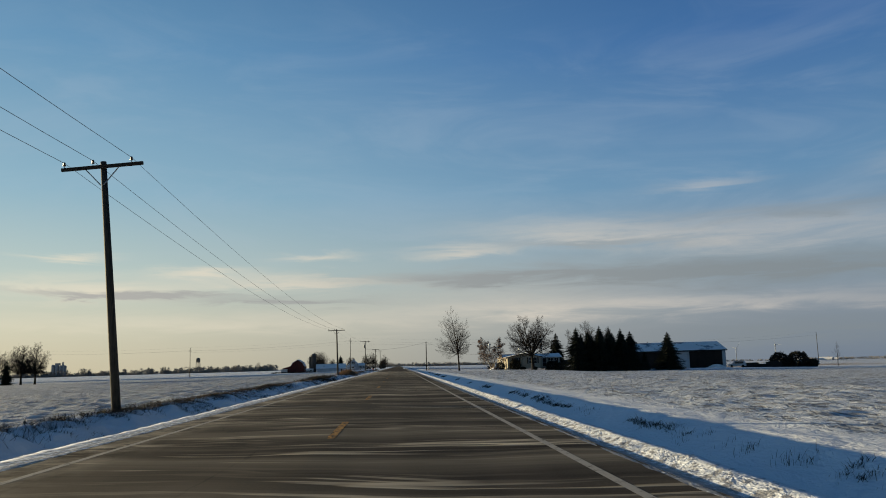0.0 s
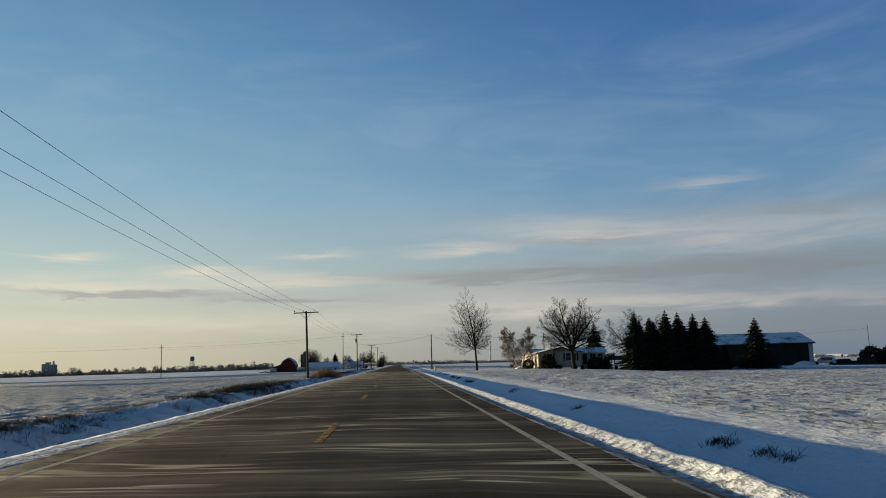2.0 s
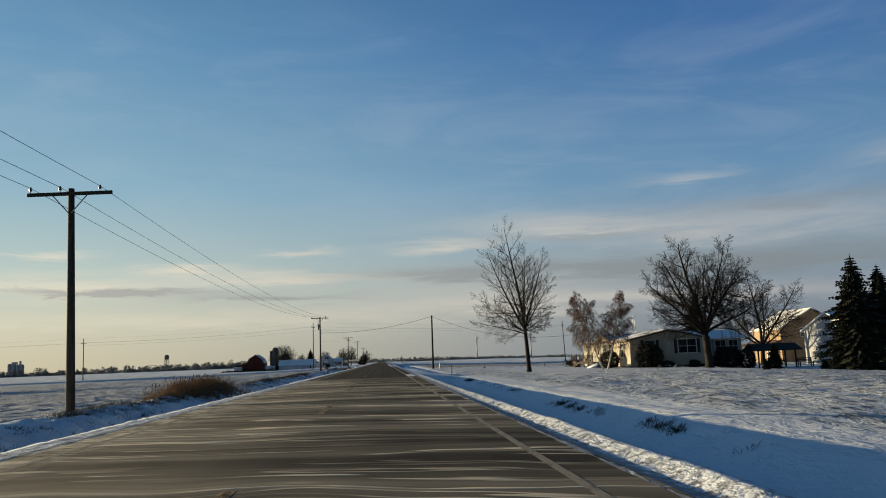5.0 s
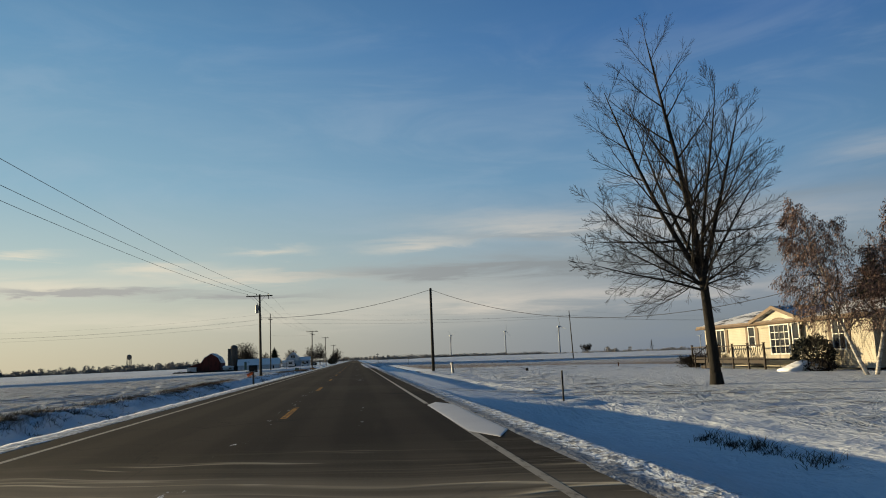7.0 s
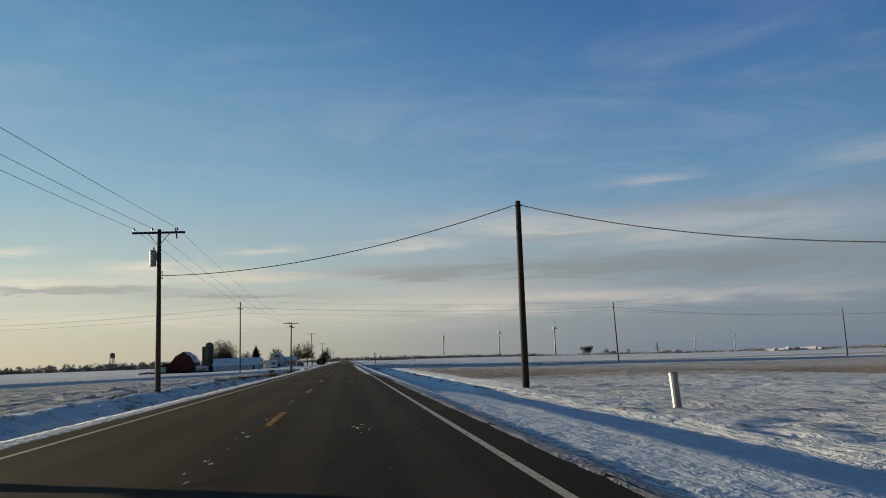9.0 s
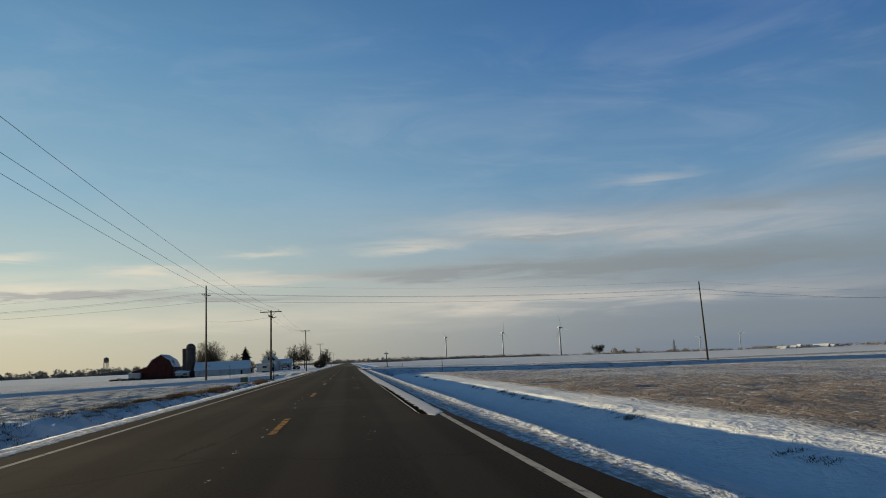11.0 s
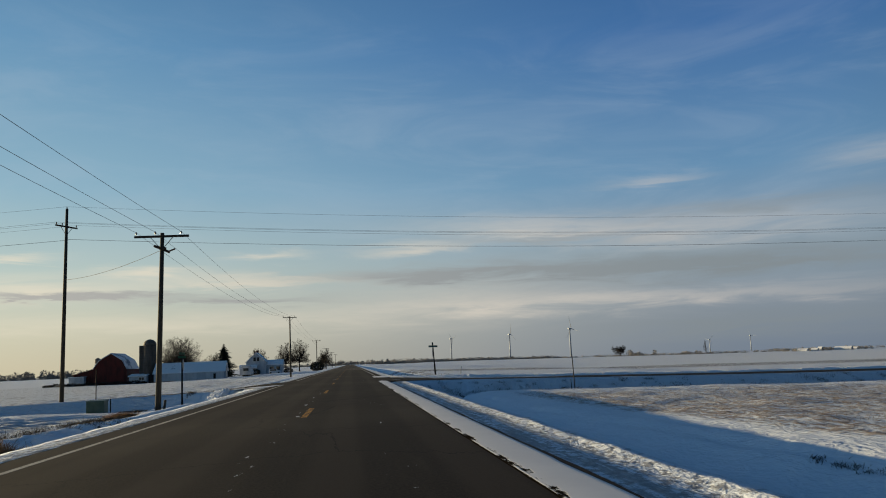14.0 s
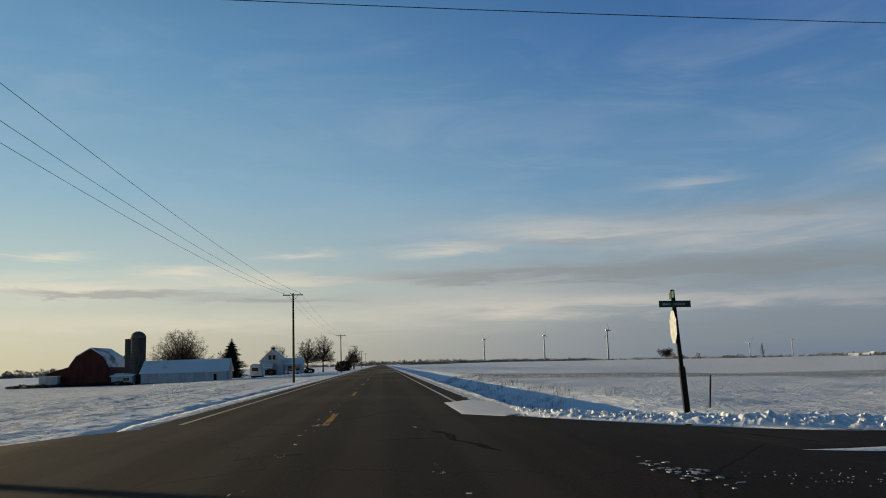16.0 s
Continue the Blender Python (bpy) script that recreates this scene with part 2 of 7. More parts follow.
    tilled = n.math("MULTIPLY_ADD", n.math("ADD", left_field, n.math("MULTIPLY", yard, 0.45)), 2.2, n.math("MULTIPLY_ADD", off_road, 0.8, 0.3))
    relief = n.math("ADD", n.math("MULTIPLY", n.math("SUBTRACT", n.mix(sunward, rows, drills), n.math("MULTIPLY", dashes, 0.6)), tilled), n.math("ADD", n.math("MULTIPLY", small, n.math("MULTIPLY_ADD", off_road, 0.2, 0.12)), n.math("MULTIPLY", mid, 0.5)))
    ground = n.mix(n.math("MULTIPLY", gravel, 0.8), n.mix(soil_shade, white, dirt_shade), n.mix(small, (0.045, 0.042, 0.04), (0.16, 0.15, 0.14)))
    return {"Base Color": ground, "Roughness": n.math("MULTIPLY_ADD", soil_shade, 0.3, 0.6), "bump": (relief, 1.0, 0.30)}


def asphalt_paint(n, position, place):
    x, y, z = n.split(position)
    flat = n.join(x, y)
    grit, patch = n.noise(flat, 26.0, 4, 0.8), n.noise(n.scaled(flat, (1.6, 0.12, 1)), 1.1, 6, 0.68)
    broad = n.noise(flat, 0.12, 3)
    tone = n.mix(n.step(grit, 0.28, 0.72), (0.011, 0.0085, 0.0064), (0.048, 0.037, 0.028))
    worn = n.math("ADD", n.band(n.math("ABSOLUTE", n.math("SUBTRACT", n.math("ABSOLUTE", x), 1.68)), 0.35, 0.6, 0.95, 1.25), n.step(patch, 0.5, 0.75), clamp=True)
    tone = n.mix(n.math("MULTIPLY", worn, 0.45), tone, (0.062, 0.048, 0.036))
    # cracks across and along the lanes
    v = n.node("ShaderNodeTexVoronoi", feature="DISTANCE_TO_EDGE")
    n.plug(v.inputs["Vector"], n.join(n.math("MULTIPLY_ADD", patch, 1.2, x), n.math("MULTIPLY_ADD", patch, 2.0, y)))
    v.inputs["Scale"].default_value = 0.16
    crack = n.math("LESS_THAN", v.outputs["Distance"], 0.0035)
    tone = n.mix(n.math("MULTIPLY", crack, 0.8), tone, (0.012, 0.011, 0.010))
    # blown snow lying in long thin threads across the lanes
    drift = n.noise(n.scaled(flat, (0.10, 0.10, 1)), 1.0, 3)
    bent = n.math("MULTIPLY_ADD", drift, 4.5, n.math("MULTIPLY_ADD", x, 0.2, y))
    threads = n.noise(n.join(n.math("MULTIPLY", x, 0.05), n.math("MULTIPLY", bent, 0.42)), 1.0, 4, 0.55)
    thin = n.noise(n.join(n.math("MULTIPLY", x, 0.055), n.math("MULTIPLY", bent, 1.25), 5.0), 1.0, 5, 0.68)
    sharp = n.noise(n.join(n.math("MULTIPLY", x, 0.09), n.math("MULTIPLY", bent, 0.8), 9.0), 1.0, 3, 0.55)
    other = n.noise(n.join(n.math("MULTIPLY", x, 0.13), n.math("MULTIPLY", bent, 1.7), 2.0), 1.0, 3, 0.6)
    broken = n.step(n.noise(n.join(n.math("MULTIPLY", x, 0.22), n.math("MULTIPLY", y, 0.5), 4.0), 1.0, 3, 0.6), 0.44, 0.62)
    reach = n.math("MULTIPLY", n.band(y, -200.0, -100.0, 176.0, 182.0), n.math("MULTIPLY_ADD", n.band(y, 70.0, 74.0, 82.0, 90.0), -0.65, 1.0))
    heavy = n.math("MULTIPLY_ADD", n.band(y, 85.0, 130.0, 164.0, 188.0), 0.9, 0.74)
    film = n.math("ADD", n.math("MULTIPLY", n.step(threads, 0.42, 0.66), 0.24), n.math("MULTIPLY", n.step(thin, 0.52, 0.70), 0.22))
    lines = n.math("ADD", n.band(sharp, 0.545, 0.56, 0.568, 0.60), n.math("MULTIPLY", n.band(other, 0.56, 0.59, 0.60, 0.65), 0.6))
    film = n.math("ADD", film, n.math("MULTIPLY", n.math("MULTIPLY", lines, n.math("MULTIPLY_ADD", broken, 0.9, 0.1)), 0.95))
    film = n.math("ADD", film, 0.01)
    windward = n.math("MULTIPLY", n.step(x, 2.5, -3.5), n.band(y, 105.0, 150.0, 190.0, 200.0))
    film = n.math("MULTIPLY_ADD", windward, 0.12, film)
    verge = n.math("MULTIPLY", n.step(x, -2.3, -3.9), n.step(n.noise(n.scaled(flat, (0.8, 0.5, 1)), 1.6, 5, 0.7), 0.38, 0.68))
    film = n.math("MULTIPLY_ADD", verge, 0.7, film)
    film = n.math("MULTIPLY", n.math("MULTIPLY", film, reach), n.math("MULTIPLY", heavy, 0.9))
    # broad pale blotches, much stronger from y 440 onwards
    far_pale = n.math("MULTIPLY", n.step(broad, 0.45, 0.7), n.math("MULTIPLY_ADD", n.step(y, 440.0, 520.0), 0.3, 0.02))
    # rags of packed snow between the wheel tracks
    between = n.band(n.math("ABSOLUTE", n.math("SUBTRACT", x, 1.75)), -1.0, -0.5, 0.12, 0.32)
    flakes = n.step(n.noise(n.scaled(flat, (1.0, 0.45, 1)), 3.2, 5, 0.7), 0.66, 0.69)
    seam = n.math("MULTIPLY", n.band(n.math("ABSOLUTE", n.math("ADD", x, 0.18)), -1.0, -0.5, 0.06, 0.14), n.step(n.noise(n.scaled(flat, (2.0, 0.5, 1)), 2.6, 5, 0.7), 0.62, 0.66))
    rags = n.math("MULTIPLY", n.math("ADD", n.math("MULTIPLY", between, flakes), seam, clamp=True), n.band(y, 165.0, 180.0, 900.0, 1000.0))
    # blown snow is coloured tan: the low sun's warm light is in its colour
    tone = n.mix(n.math("ADD", film, far_pale, clamp=True), tone, (0.78, 0.66, 0.47))
    tone = n.mix(rags, tone, (0.82, 0.83, 0.85))
    return {"Base Color": tone, "Roughness": n.math("MULTIPLY_ADD", grit, 0.2, 0.75), "Specular IOR Level": 0.04, "bump": (n.math("ADD", grit, n.math("MULTIPLY", film, 6.0)), 0.35, 0.006)}


def worn_line(name, colour, lo=0.5, hi=0.72):
    def paint(n, position, place):
        x, y, z = n.split(position)
        wear = n.noise(n.join(x, n.math("MULTIPLY", y, 0.3)), 9.0, 6, 0.72)
        veil = n.math("MULTIPLY_ADD", n.band(y, 85.0, 130.0, 164.0, 188.0), 0.5, n.math("MULTIPLY", n.band(y, -200.0, -100.0, 176.0, 184.0), 0.18))
        # blown snow over the paint, again with warm sunlight in its tan
        dusted = n.mix(veil, colour, (0.30, 0.24, 0.155))
        return {"Base Color": n.mix(n.step(wear, lo, hi), dusted, (0.035, 0.027, 0.019)), "Roughness": 0.8, "Specular IOR Level": 0.1}
    return material(name, paint)


SNOW = material("snow", snow_paint)
ASPHALT = material("asphalt", asphalt_paint)
WHITE_LINE = worn_line("white road paint", (0.50, 0.46, 0.39), 0.48, 0.76)
YELLOW_LINE = worn_line("yellow road paint", (0.46, 0.21, 0.02), 0.42, 0.62)
PACKED = plain("packed snow", (0.70, 0.72, 0.76), (0.86, 0.87, 0.88), 1.5, 0.6, bump=0.5, reach=0.018)


def torn_snow_paint(n, position, place):
    """Packed snow that has torn away from the lane's side down to the asphalt."""
    x, y, z = n.split(position)
    flat = n.join(x, y)
    tear = n.noise(n.scaled(flat, (1.0, 0.28, 1)), 3.6, 5, 0.7)
    ragged_ = n.math("MULTIPLY", n.band(y, 270.0, 280.0, 298.0, 312.0), 0.14)
    inner = n.math("SUBTRACT", n.math("ABSOLUTE", x), n.math("ADD", 2.88, ragged_))
    cover = n.step(n.math("MULTIPLY_ADD", n.math("SUBTRACT", tear, 0.5), 0.4, inner), 0.0, 0.03)
    rim = n.math("MULTIPLY", n.band(n.math("SUBTRACT", x, n.math("MULTIPLY", tear, 0.06)), 2.815, 2.825, 2.845, 2.86), n.step(tear, 0.42, 0.5))
    cover = n.math("MAXIMUM", cover, rim)
    grit = n.noise(flat, 60.0, 2, 0.7)
    mid = n.noise(flat, 0.9, 5, 0.6)
    road = n.mix(grit, (0.006, 0.0048, 0.0036), (0.022, 0.017, 0.012))
    return {"Base Color": n.mix(cover, road, n.mix(mid, (0.60, 0.61, 0.63), (0.78, 0.78, 0.78))), "Roughness": 0.8, "Specular IOR Level": n.math("MULTIPLY", cover, 0.25),
            "bump": (n.math("ADD", n.math("MULTIPLY", cover, 1.0), n.math("MULTIPLY", mid, 0.6)), 0.5, 0.012)}


SHEET = material("torn packed snow", torn_snow_paint)
DIRTY_ICE = plain("dirty crushed ice", (0.22, 0.22, 0.23), (0.52, 0.53, 0.55), 9.0, 0.7, bump=0.3, reach=0.004)
DARK_TAR = plain("black tar", (0.004, 0.004, 0.004), (0.010, 0.009, 0.008), 3.0, 0.9, bump=0.2, gloss=0.03)
POLE_WOOD = plain("weathered pole wood", (0.024, 0.022, 0.018), (0.066, 0.060, 0.050), 5.0, 0.8, stretch=(4, 4, 0.25))
DARK_WOOD = plain("dark creosoted wood", (0.014, 0.012, 0.010), (0.040, 0.033, 0.026), 5.0, 0.8, stretch=(3, 3, 3))
METAL = plain("dull galvanised metal", (0.22, 0.23, 0.24), (0.36, 0.37, 0.38), 8.0, 0.5, 0.8, 0.1)
PORCELAIN = plain("brown glazed porcelain", (0.05, 0.03, 0.025), (0.10, 0.06, 0.045), 9.0, 0.25, bump=0.05)
WIRE = plain("weathered aluminium wire", (0.05, 0.05, 0.055), (0.11, 0.11, 0.12), 4.0, 0.6, bump=0.0)
BARK = plain("grey-brown bark", (0.008, 0.007, 0.006), (0.027, 0.022, 0.018), 6.0, 0.9, bump=0.8, reach=0.03, stretch=(2, 2, 0.4))
TWIG = plain("dark twigs", (0.010, 0.008, 0.007), (0.028, 0.021, 0.017), 4.0, 0.85, bump=0.2)
NEEDLES = plain("dark spruce needles", (0.006, 0.009, 0.006), (0.020, 0.028, 0.017), 2.0, 0.8, bump=0.5, reach=0.05)

# ---- building blocks ----
class Shape:
    """Collects corners and faces of one mesh."""

    def __init__(self):
        self.v, self.f, self.count = [], [], 0

    def add(self, v, f):
        self.v.append(np.asarray(v, float).reshape(-1, 3))
        self.f += [[i + self.count for i in face] for face in f]
        self.count += len(self.v[-1])
        return self

    def box(self, centre, size, turn=0.0, tilt=None):
        c = np.array([(x, y, z) for z in (-.5, .5) for y in (-.5, .5) for x in (-.5, .5)]) * np.array(size, float)
        if tilt is not None:
            c = c @ np.array(Euler([radians(a) for a in tilt]).to_matrix()).T
        if turn:
            s, k = math.sin(radians(turn)), math.cos(radians(turn))
            c = c @ np.array([[k, s, 0], [-s, k, 0], [0, 0, 1]])
        return self.add(c + np.array(centre, float), [(0, 2, 3, 1), (4, 5, 7, 6), (0, 1, 5, 4), (2, 6, 7, 3), (0, 4, 6, 2), (1, 3, 7, 5)])

    def span(self, lo, hi):
        return self.box([(a + b) / 2 for a, b in zip(lo, hi)], [abs(b - a) for a, b in zip(lo, hi)])

    def tube(self, points, radii, n=6, caps=True):
        p = np.asarray(points, float)
        r = np.broadcast_to(np.asarray(radii, float), (len(p),))
        d = np.gradient(p, axis=0)
        d /= np.linalg.norm(d, axis=1)[:, None] + 1e-9
        ref = np.array([0, 0, 1.0]) if abs(d[:, 2]).mean() < 0.8 else np.array([1.0, 0, 0])
        u = np.cross(d, ref)
        u /= np.linalg.norm(u, axis=1)[:, None] + 1e-9
        w = np.cross(d, u)
        a = np.arange(n) * 2 * math.pi / n
        ring = p[:, None] + r[:, None, None] * (np.cos(a)[None, :, None] * u[:, None] + np.sin(a)[None, :, None] * w[:, None])
        f = []
        for k in range(len(p) - 1):
            for j in range(n):
                q = (j + 1) % n
                f.append((k * n + j, k * n + q, (k + 1) * n + q, (k + 1) * n + j))
        if caps:
            f += [tuple(range(n - 1, -1, -1)), tuple((len(p) - 1) * n + j for j in range(n))]
        return self.add(ring.reshape(-1, 3), f)

    def rod(self, a, b, r0, r1=None, n=8):
        return self.tube([a, b], [r0, r0 if r1 is None else r1], n)

    def lathe(self, centre, profile, n=16):
        """profile: rows of radius and height."""
        return self.tube([(centre[0], centre[1], centre[2] + z) for r, z in profile], [r for r, z in profile], n)

    def prism(self, outline, axis, lo, hi):
        """An outline in the plane across an axis ("x" or "y"), drawn out from lo to hi. outline: rows of (across, z)."""
        k = len(outline)
        put = (lambda s, a, z: (a, s, z)) if axis == "y" else (lambda s, a, z: (s, a, z))
        v = [put(lo, a, z) for a, z in outline] + [put(hi, a, z) for a, z in outline]
        f = [tuple(range(k)), tuple(range(2 * k - 1, k - 1, -1))] + [(j, (j + 1) % k, (j + 1) % k + k, j + k) for j in range(k)]
        return self.add(v, f)

    def mesh(self, name, smooth=False):
        me = bpy.data.meshes.new(name)
        me.from_pydata(np.concatenate(self.v).tolist(), [], self.f)
        if smooth:
            me.polygons.foreach_set("use_smooth", np.ones(len(me.polygons), bool))
        me.update()
        return me


def empty(name, place=(0, 0, 0), label="", category="", group="", kind="", turn=0.0):
    ob = new(name)
    ob.matrix_world = pose(*place, 0, 0, turn)
    return tagged(ob, label, category, group, kind)


def part(name, shape, mat, parent=None, label="", smooth=False, **tags):
    """One mesh object, in its parent's own measure."""
    me = shape.mesh(name, smooth)
    me.materials.append(mat)
    if not me.polygons:
        raise ValueError(name)
    me.validate()
    ob = new(name, me)
    if parent is not None:
        ob.parent = parent
    return tagged(ob, label, **tags)


def lattice(seed, size=256):
    return np.random.RandomState(seed).rand(size, size)


LATTICE = lattice(5)


def rough(x, y, scale, octaves=4, gain=0.5, seed=0.0):
    """Value noise in -1 to 1, on arrays."""
    x, y = np.asarray(x, float) * scale + 17.3 * seed, np.asarray(y, float) * scale + 9.1 * seed
    total, amp, whole = 0.0, 1.0, 0.0
    for _ in range(octaves):
        i, j = np.floor(x).astype(int), np.floor(y).astype(int)
        u, w = x - i, y - j
        u, w = u * u * (3 - 2 * u), w * w * (3 - 2 * w)
        g = lambda a, b: LATTICE[a % 256, b % 256]
        total = total + amp * ((g(i, j) * (1 - u) + g(i + 1, j) * u) * (1 - w) + (g(i, j + 1) * (1 - u) + g(i + 1, j + 1) * u) * w)
        whole += amp
        x, y, amp = x * 2.03 + 5.7, y * 2.03 + 3.1, amp * gain
    return total / whole * 2 - 1


def ease(v, a, b):
    t = np.clip((np.asarray(v, float) - a) / (b - a), 0, 1)
    return t * t * (3 - 2 * t)


# ---- the lie of the land ----
CROSS_Y = 394.2


def cross_level(x):
    return np.interp(x, [-400, -100, -45, -20, -10, -5, 4, 10, 20, 30, 45, 66, 115, 400, 1000], [-1.9, -1.5, -1.12, -0.64, -0.37, -0.04, 0, -0.2, -0.48, -0.75, -1.05, -1.3, -2.2, -5.6, -13.5])


def fall(x, y):
    """The farmland on the house's side falls away to the right."""
    far = np.interp(x, [100, 300, 460, 620, 1000, 3000], [0, -1.2, -4.5, -8.0, -12.8, -26])
    yard = np.interp(x, [18, 24, 33, 41, 52, 61, 85, 100, 118, 140], [0, -0.05, -0.25, -0.4, -0.35, -0.3, -0.15, -0.3, -0.6, -0.9])
    return far + (1 - ease(y, 235, 300)) * yard + ease(y, 235, 300) * np.interp(x, [12, 34, 45, 62, 100], [0, -0.5, -0.5, -0.55, -0.6])


def cross_mid(x):
    """The middle of the side road, whose left arm lies a little further on."""
    return CROSS_Y + 1.4 * ease(-np.asarray(x, float), 3.7, 8.0)


def flare(x):
    return (4.6 + 1.0 * (np.asarray(x) < 0)) * np.clip(1 - (np.abs(x) - 3.6) / 6.5, 0, 1) ** 2


def clod_tops(x, y):
    """Where turned clods stand up through the snow, about -1 to 1, and how rough each field is."""
    r = 0.5 * rough(x * 1.2, y * 0.6, 1.2, 2, 0.5, 4) + 0.72 * rough(x * 1.1, y * 0.75, 2.2, 2, 0.6, 6)
    across = 0.35 * rough(x * 0.5, y * 0.9, 1.0, 2, 0.5, 4) + 0.9 * rough(x * 0.65, y * 1.0, 1.7, 2, 0.7, 6)
    r = np.where(x < 0, across, np.where((y > 186) & (y < 258), 0.9 * rough(x * 0.8, y, 1.9, 2, 0.7, 6), r))
    left = ease(-x, 10.0, 12.5) * (1 - ease(y, 380, 386)) + 0.7 * ease(-x, 6, 9) * ease(y, 402, 407)
    right = 0.7 * ease(x, 9.6, 12) * (1 - ease(y, 180, 192)) + 0.5 * ease(x, 9.4, 11.5) * ease(y, 246, 262) * (1 - ease(y, 382, 387))
    yard = 0.62 * ease(x, 5.2, 8.5) * (1 - 0.85 * ease(x, 13, 18) * (1 - ease(y, 215, 228))) * ease(y, 180, 190) * (1 - ease(y, 250, 260))
    return r, np.clip(left + right + yard, 0, 1)


def land(x, y, fine=True):
    x, y = np.broadcast_arrays(np.asarray(x, float), np.asarray(y, float))
    open_ = np.interp(x, [-3000, -60, -12, -9, -3.6, 3.6, 9.4, 14, 34, 45, 100, 3000], [-2.0, -1.85, -0.8, -0.66, -0.1, -0.1, -0.36, -0.42, -0.45, -0.95, -1.75, -2.2])
    # the two roadside ditches; the one on the house's side runs out at the drive
    deep_r = 1 - ease(y, 187.5, 192) * (1 - ease(y, 199, 204)) - 0.80 * ease(y, 199, 204) * (1 - ease(y, 232, 272))
    deep_r = deep_r - 0.35 * ease(y, 145, 165) * (1 - ease(y, 187.5, 192))
    mid_r = 6.75 + 0.35 * ease(y, 186, 250)
    ditch = -0.62 * np.exp(-((x - mid_r) / 1.15) ** 2) * deep_r - 0.62 * np.exp(-((x + 6.7) / 1.05) ** 2)
    z = open_ + ditch + fall(x, y)
    z = z - 0.10 * deep_r * np.exp(-((x - 7.85 - 0.5 * ease(y, 186, 250) - 0.18 * rough(x * 0, y, 0.12, 2, 0.5, 7)) / 0.16) ** 2) * np.clip(0.2 + 1.3 * rough(x * 0, y, 0.35, 2, 0.5, 9), 0, 1) * (1 if fine else 0)
    # a low berm between the ditch and the field, on which the poles stand
    z = z + 0.45 * np.exp(-((x + 9.6) / 1.25) ** 2) * (1 - ease(y, 285, 335))
    z = z - np.where((x > 0) & (y < 186), 0.03, 0.12) * ease(np.abs(x), 3.7, 4.6) * (1 - ease(np.abs(x), 5.5, 7))
    z = np.where(np.abs(x) < 4.6, np.interp(np.abs(x), [3.5, 3.65, 3.92, 4.6], [-0.07, -0.05, 0.002, -0.04]) - ease(y, 255, 285) * (1 - ease(y, 386, 390)) * np.where(x > 0, np.interp(x, [3.6, 3.9, 4.6], [0.0, 0.055, 0.06]), 0), z)
    # on the house's side a shallow gutter and a crest of thrown snow run along the asphalt
    before = np.where(x > 0, 1, 0) * (1 - ease(y, 135, 160))
    z = z + before * (0.05 * np.exp(-((x - 4.55) / 0.2) ** 2) - 0.03 * np.exp(-((x - 4.2) / 0.15) ** 2))
    z = z + np.where((x > 4.6) & (y < 190), 0.10 * np.exp(-((x - 4.6) / 0.35) ** 2) * (1 - ease(y, 184, 190)), 0)
    fill = ease(y, 189, 194) * (1 - ease(y, 240, 270)) * np.where(x > 4.6, 1, 0)
    z = z + fill * (0.12 * (1 - ease(x, 5.5, 7)) + 0.09 * (1 - ease(x, 4.6, 8.5)))
    # before the house the yard lies almost level with the road
    w = ease(y, 198, 206) * (1 - ease(y, 234, 262)) * np.where(x > 4.2, 1, 0) * (1 - ease(x, 18, 24))
    z = z * (1 - w) + np.interp(x, [4.2, 4.6, 6.0, 6.5, 7.0, 7.5, 8.2, 10, 14, 24], [-0.03, -0.05, -0.12, -0.20, -0.31, -0.29, -0.26, -0.32, -0.38, -0.45]) * w
    # the side road on its low bank, with a ditch before and behind it
    d = np.abs(y - cross_mid(x)) - flare(x)
    beside = ease(np.abs(x), 4.4, 7.5)
    z = z - 0.48 * np.exp(-((d - 6.6) / 1.7) ** 2) * beside * np.where(y < CROSS_Y, 1, 0.35)
    # the field sinks towards the near corner of the crossing
    z = z - 0.42 * ease(y, 340, 374) * np.where(y < CROSS_Y, 1, 0) * ease(x, 6, 8.5) * (1 - ease(x, 26, 60))
    # the ground sinks round the pole at the left corner, and a lip of snow hides the road behind it
    z = z - 0.23 * ease(y, 364, 377) * np.where(y < CROSS_Y, 1, 0) * ease(-x, 8.0, 9.3) * (1 - ease(-x, 12, 17))
    bank = 1 - np.where(x < 0, ease(d, 3.2, 5.0), ease(d, 3.1, 5.6))
    z = np.where(np.abs(x) > 3.7, z * (1 - bank) + (cross_level(x) + np.where(d < 2.85, -0.06, -0.045) + 0.25 * np.exp(-((d - 3.75) / 0.4) ** 2) * ease(-x, 7.5, 9.5) * np.where(y < CROSS_Y, 1, 0)) * bank, z)
    if fine:
        near = 1 - ease(np.abs(x), 60, 140)
        clear = ease(np.abs(x), 3.75, 4.1) * ease(d, 3.2, 5.2)
        bank_lumps = 0.20 * rough(x, y, 0.8, 3, 0.6, 13) * np.exp(-((d - 5.6) / 1.3) ** 2) * beside
        tops, field = clod_tops(x, y)
        clods = rough(x, y, 0.25, 3) * np.where((x > 0) & (y > 186) & (y < 258), 0.012, 0.08) + field * np.where(x < 0, 0.16, 0.095) * tops
        clods = clods + (0.06 + rough(x, y, 1.5, 3, 0.65, 2) * 0.22 + rough(x, y, 1.9, 2, 0.6, 15) * 0.13) * np.exp(-((x + 8.4) / 1.2) ** 2) * (1 - ease(y, 362, 374))
        crest = ease(y, 262, 285)
        near_in = np.maximum(crest, 1 - ease(y, 184, 190))
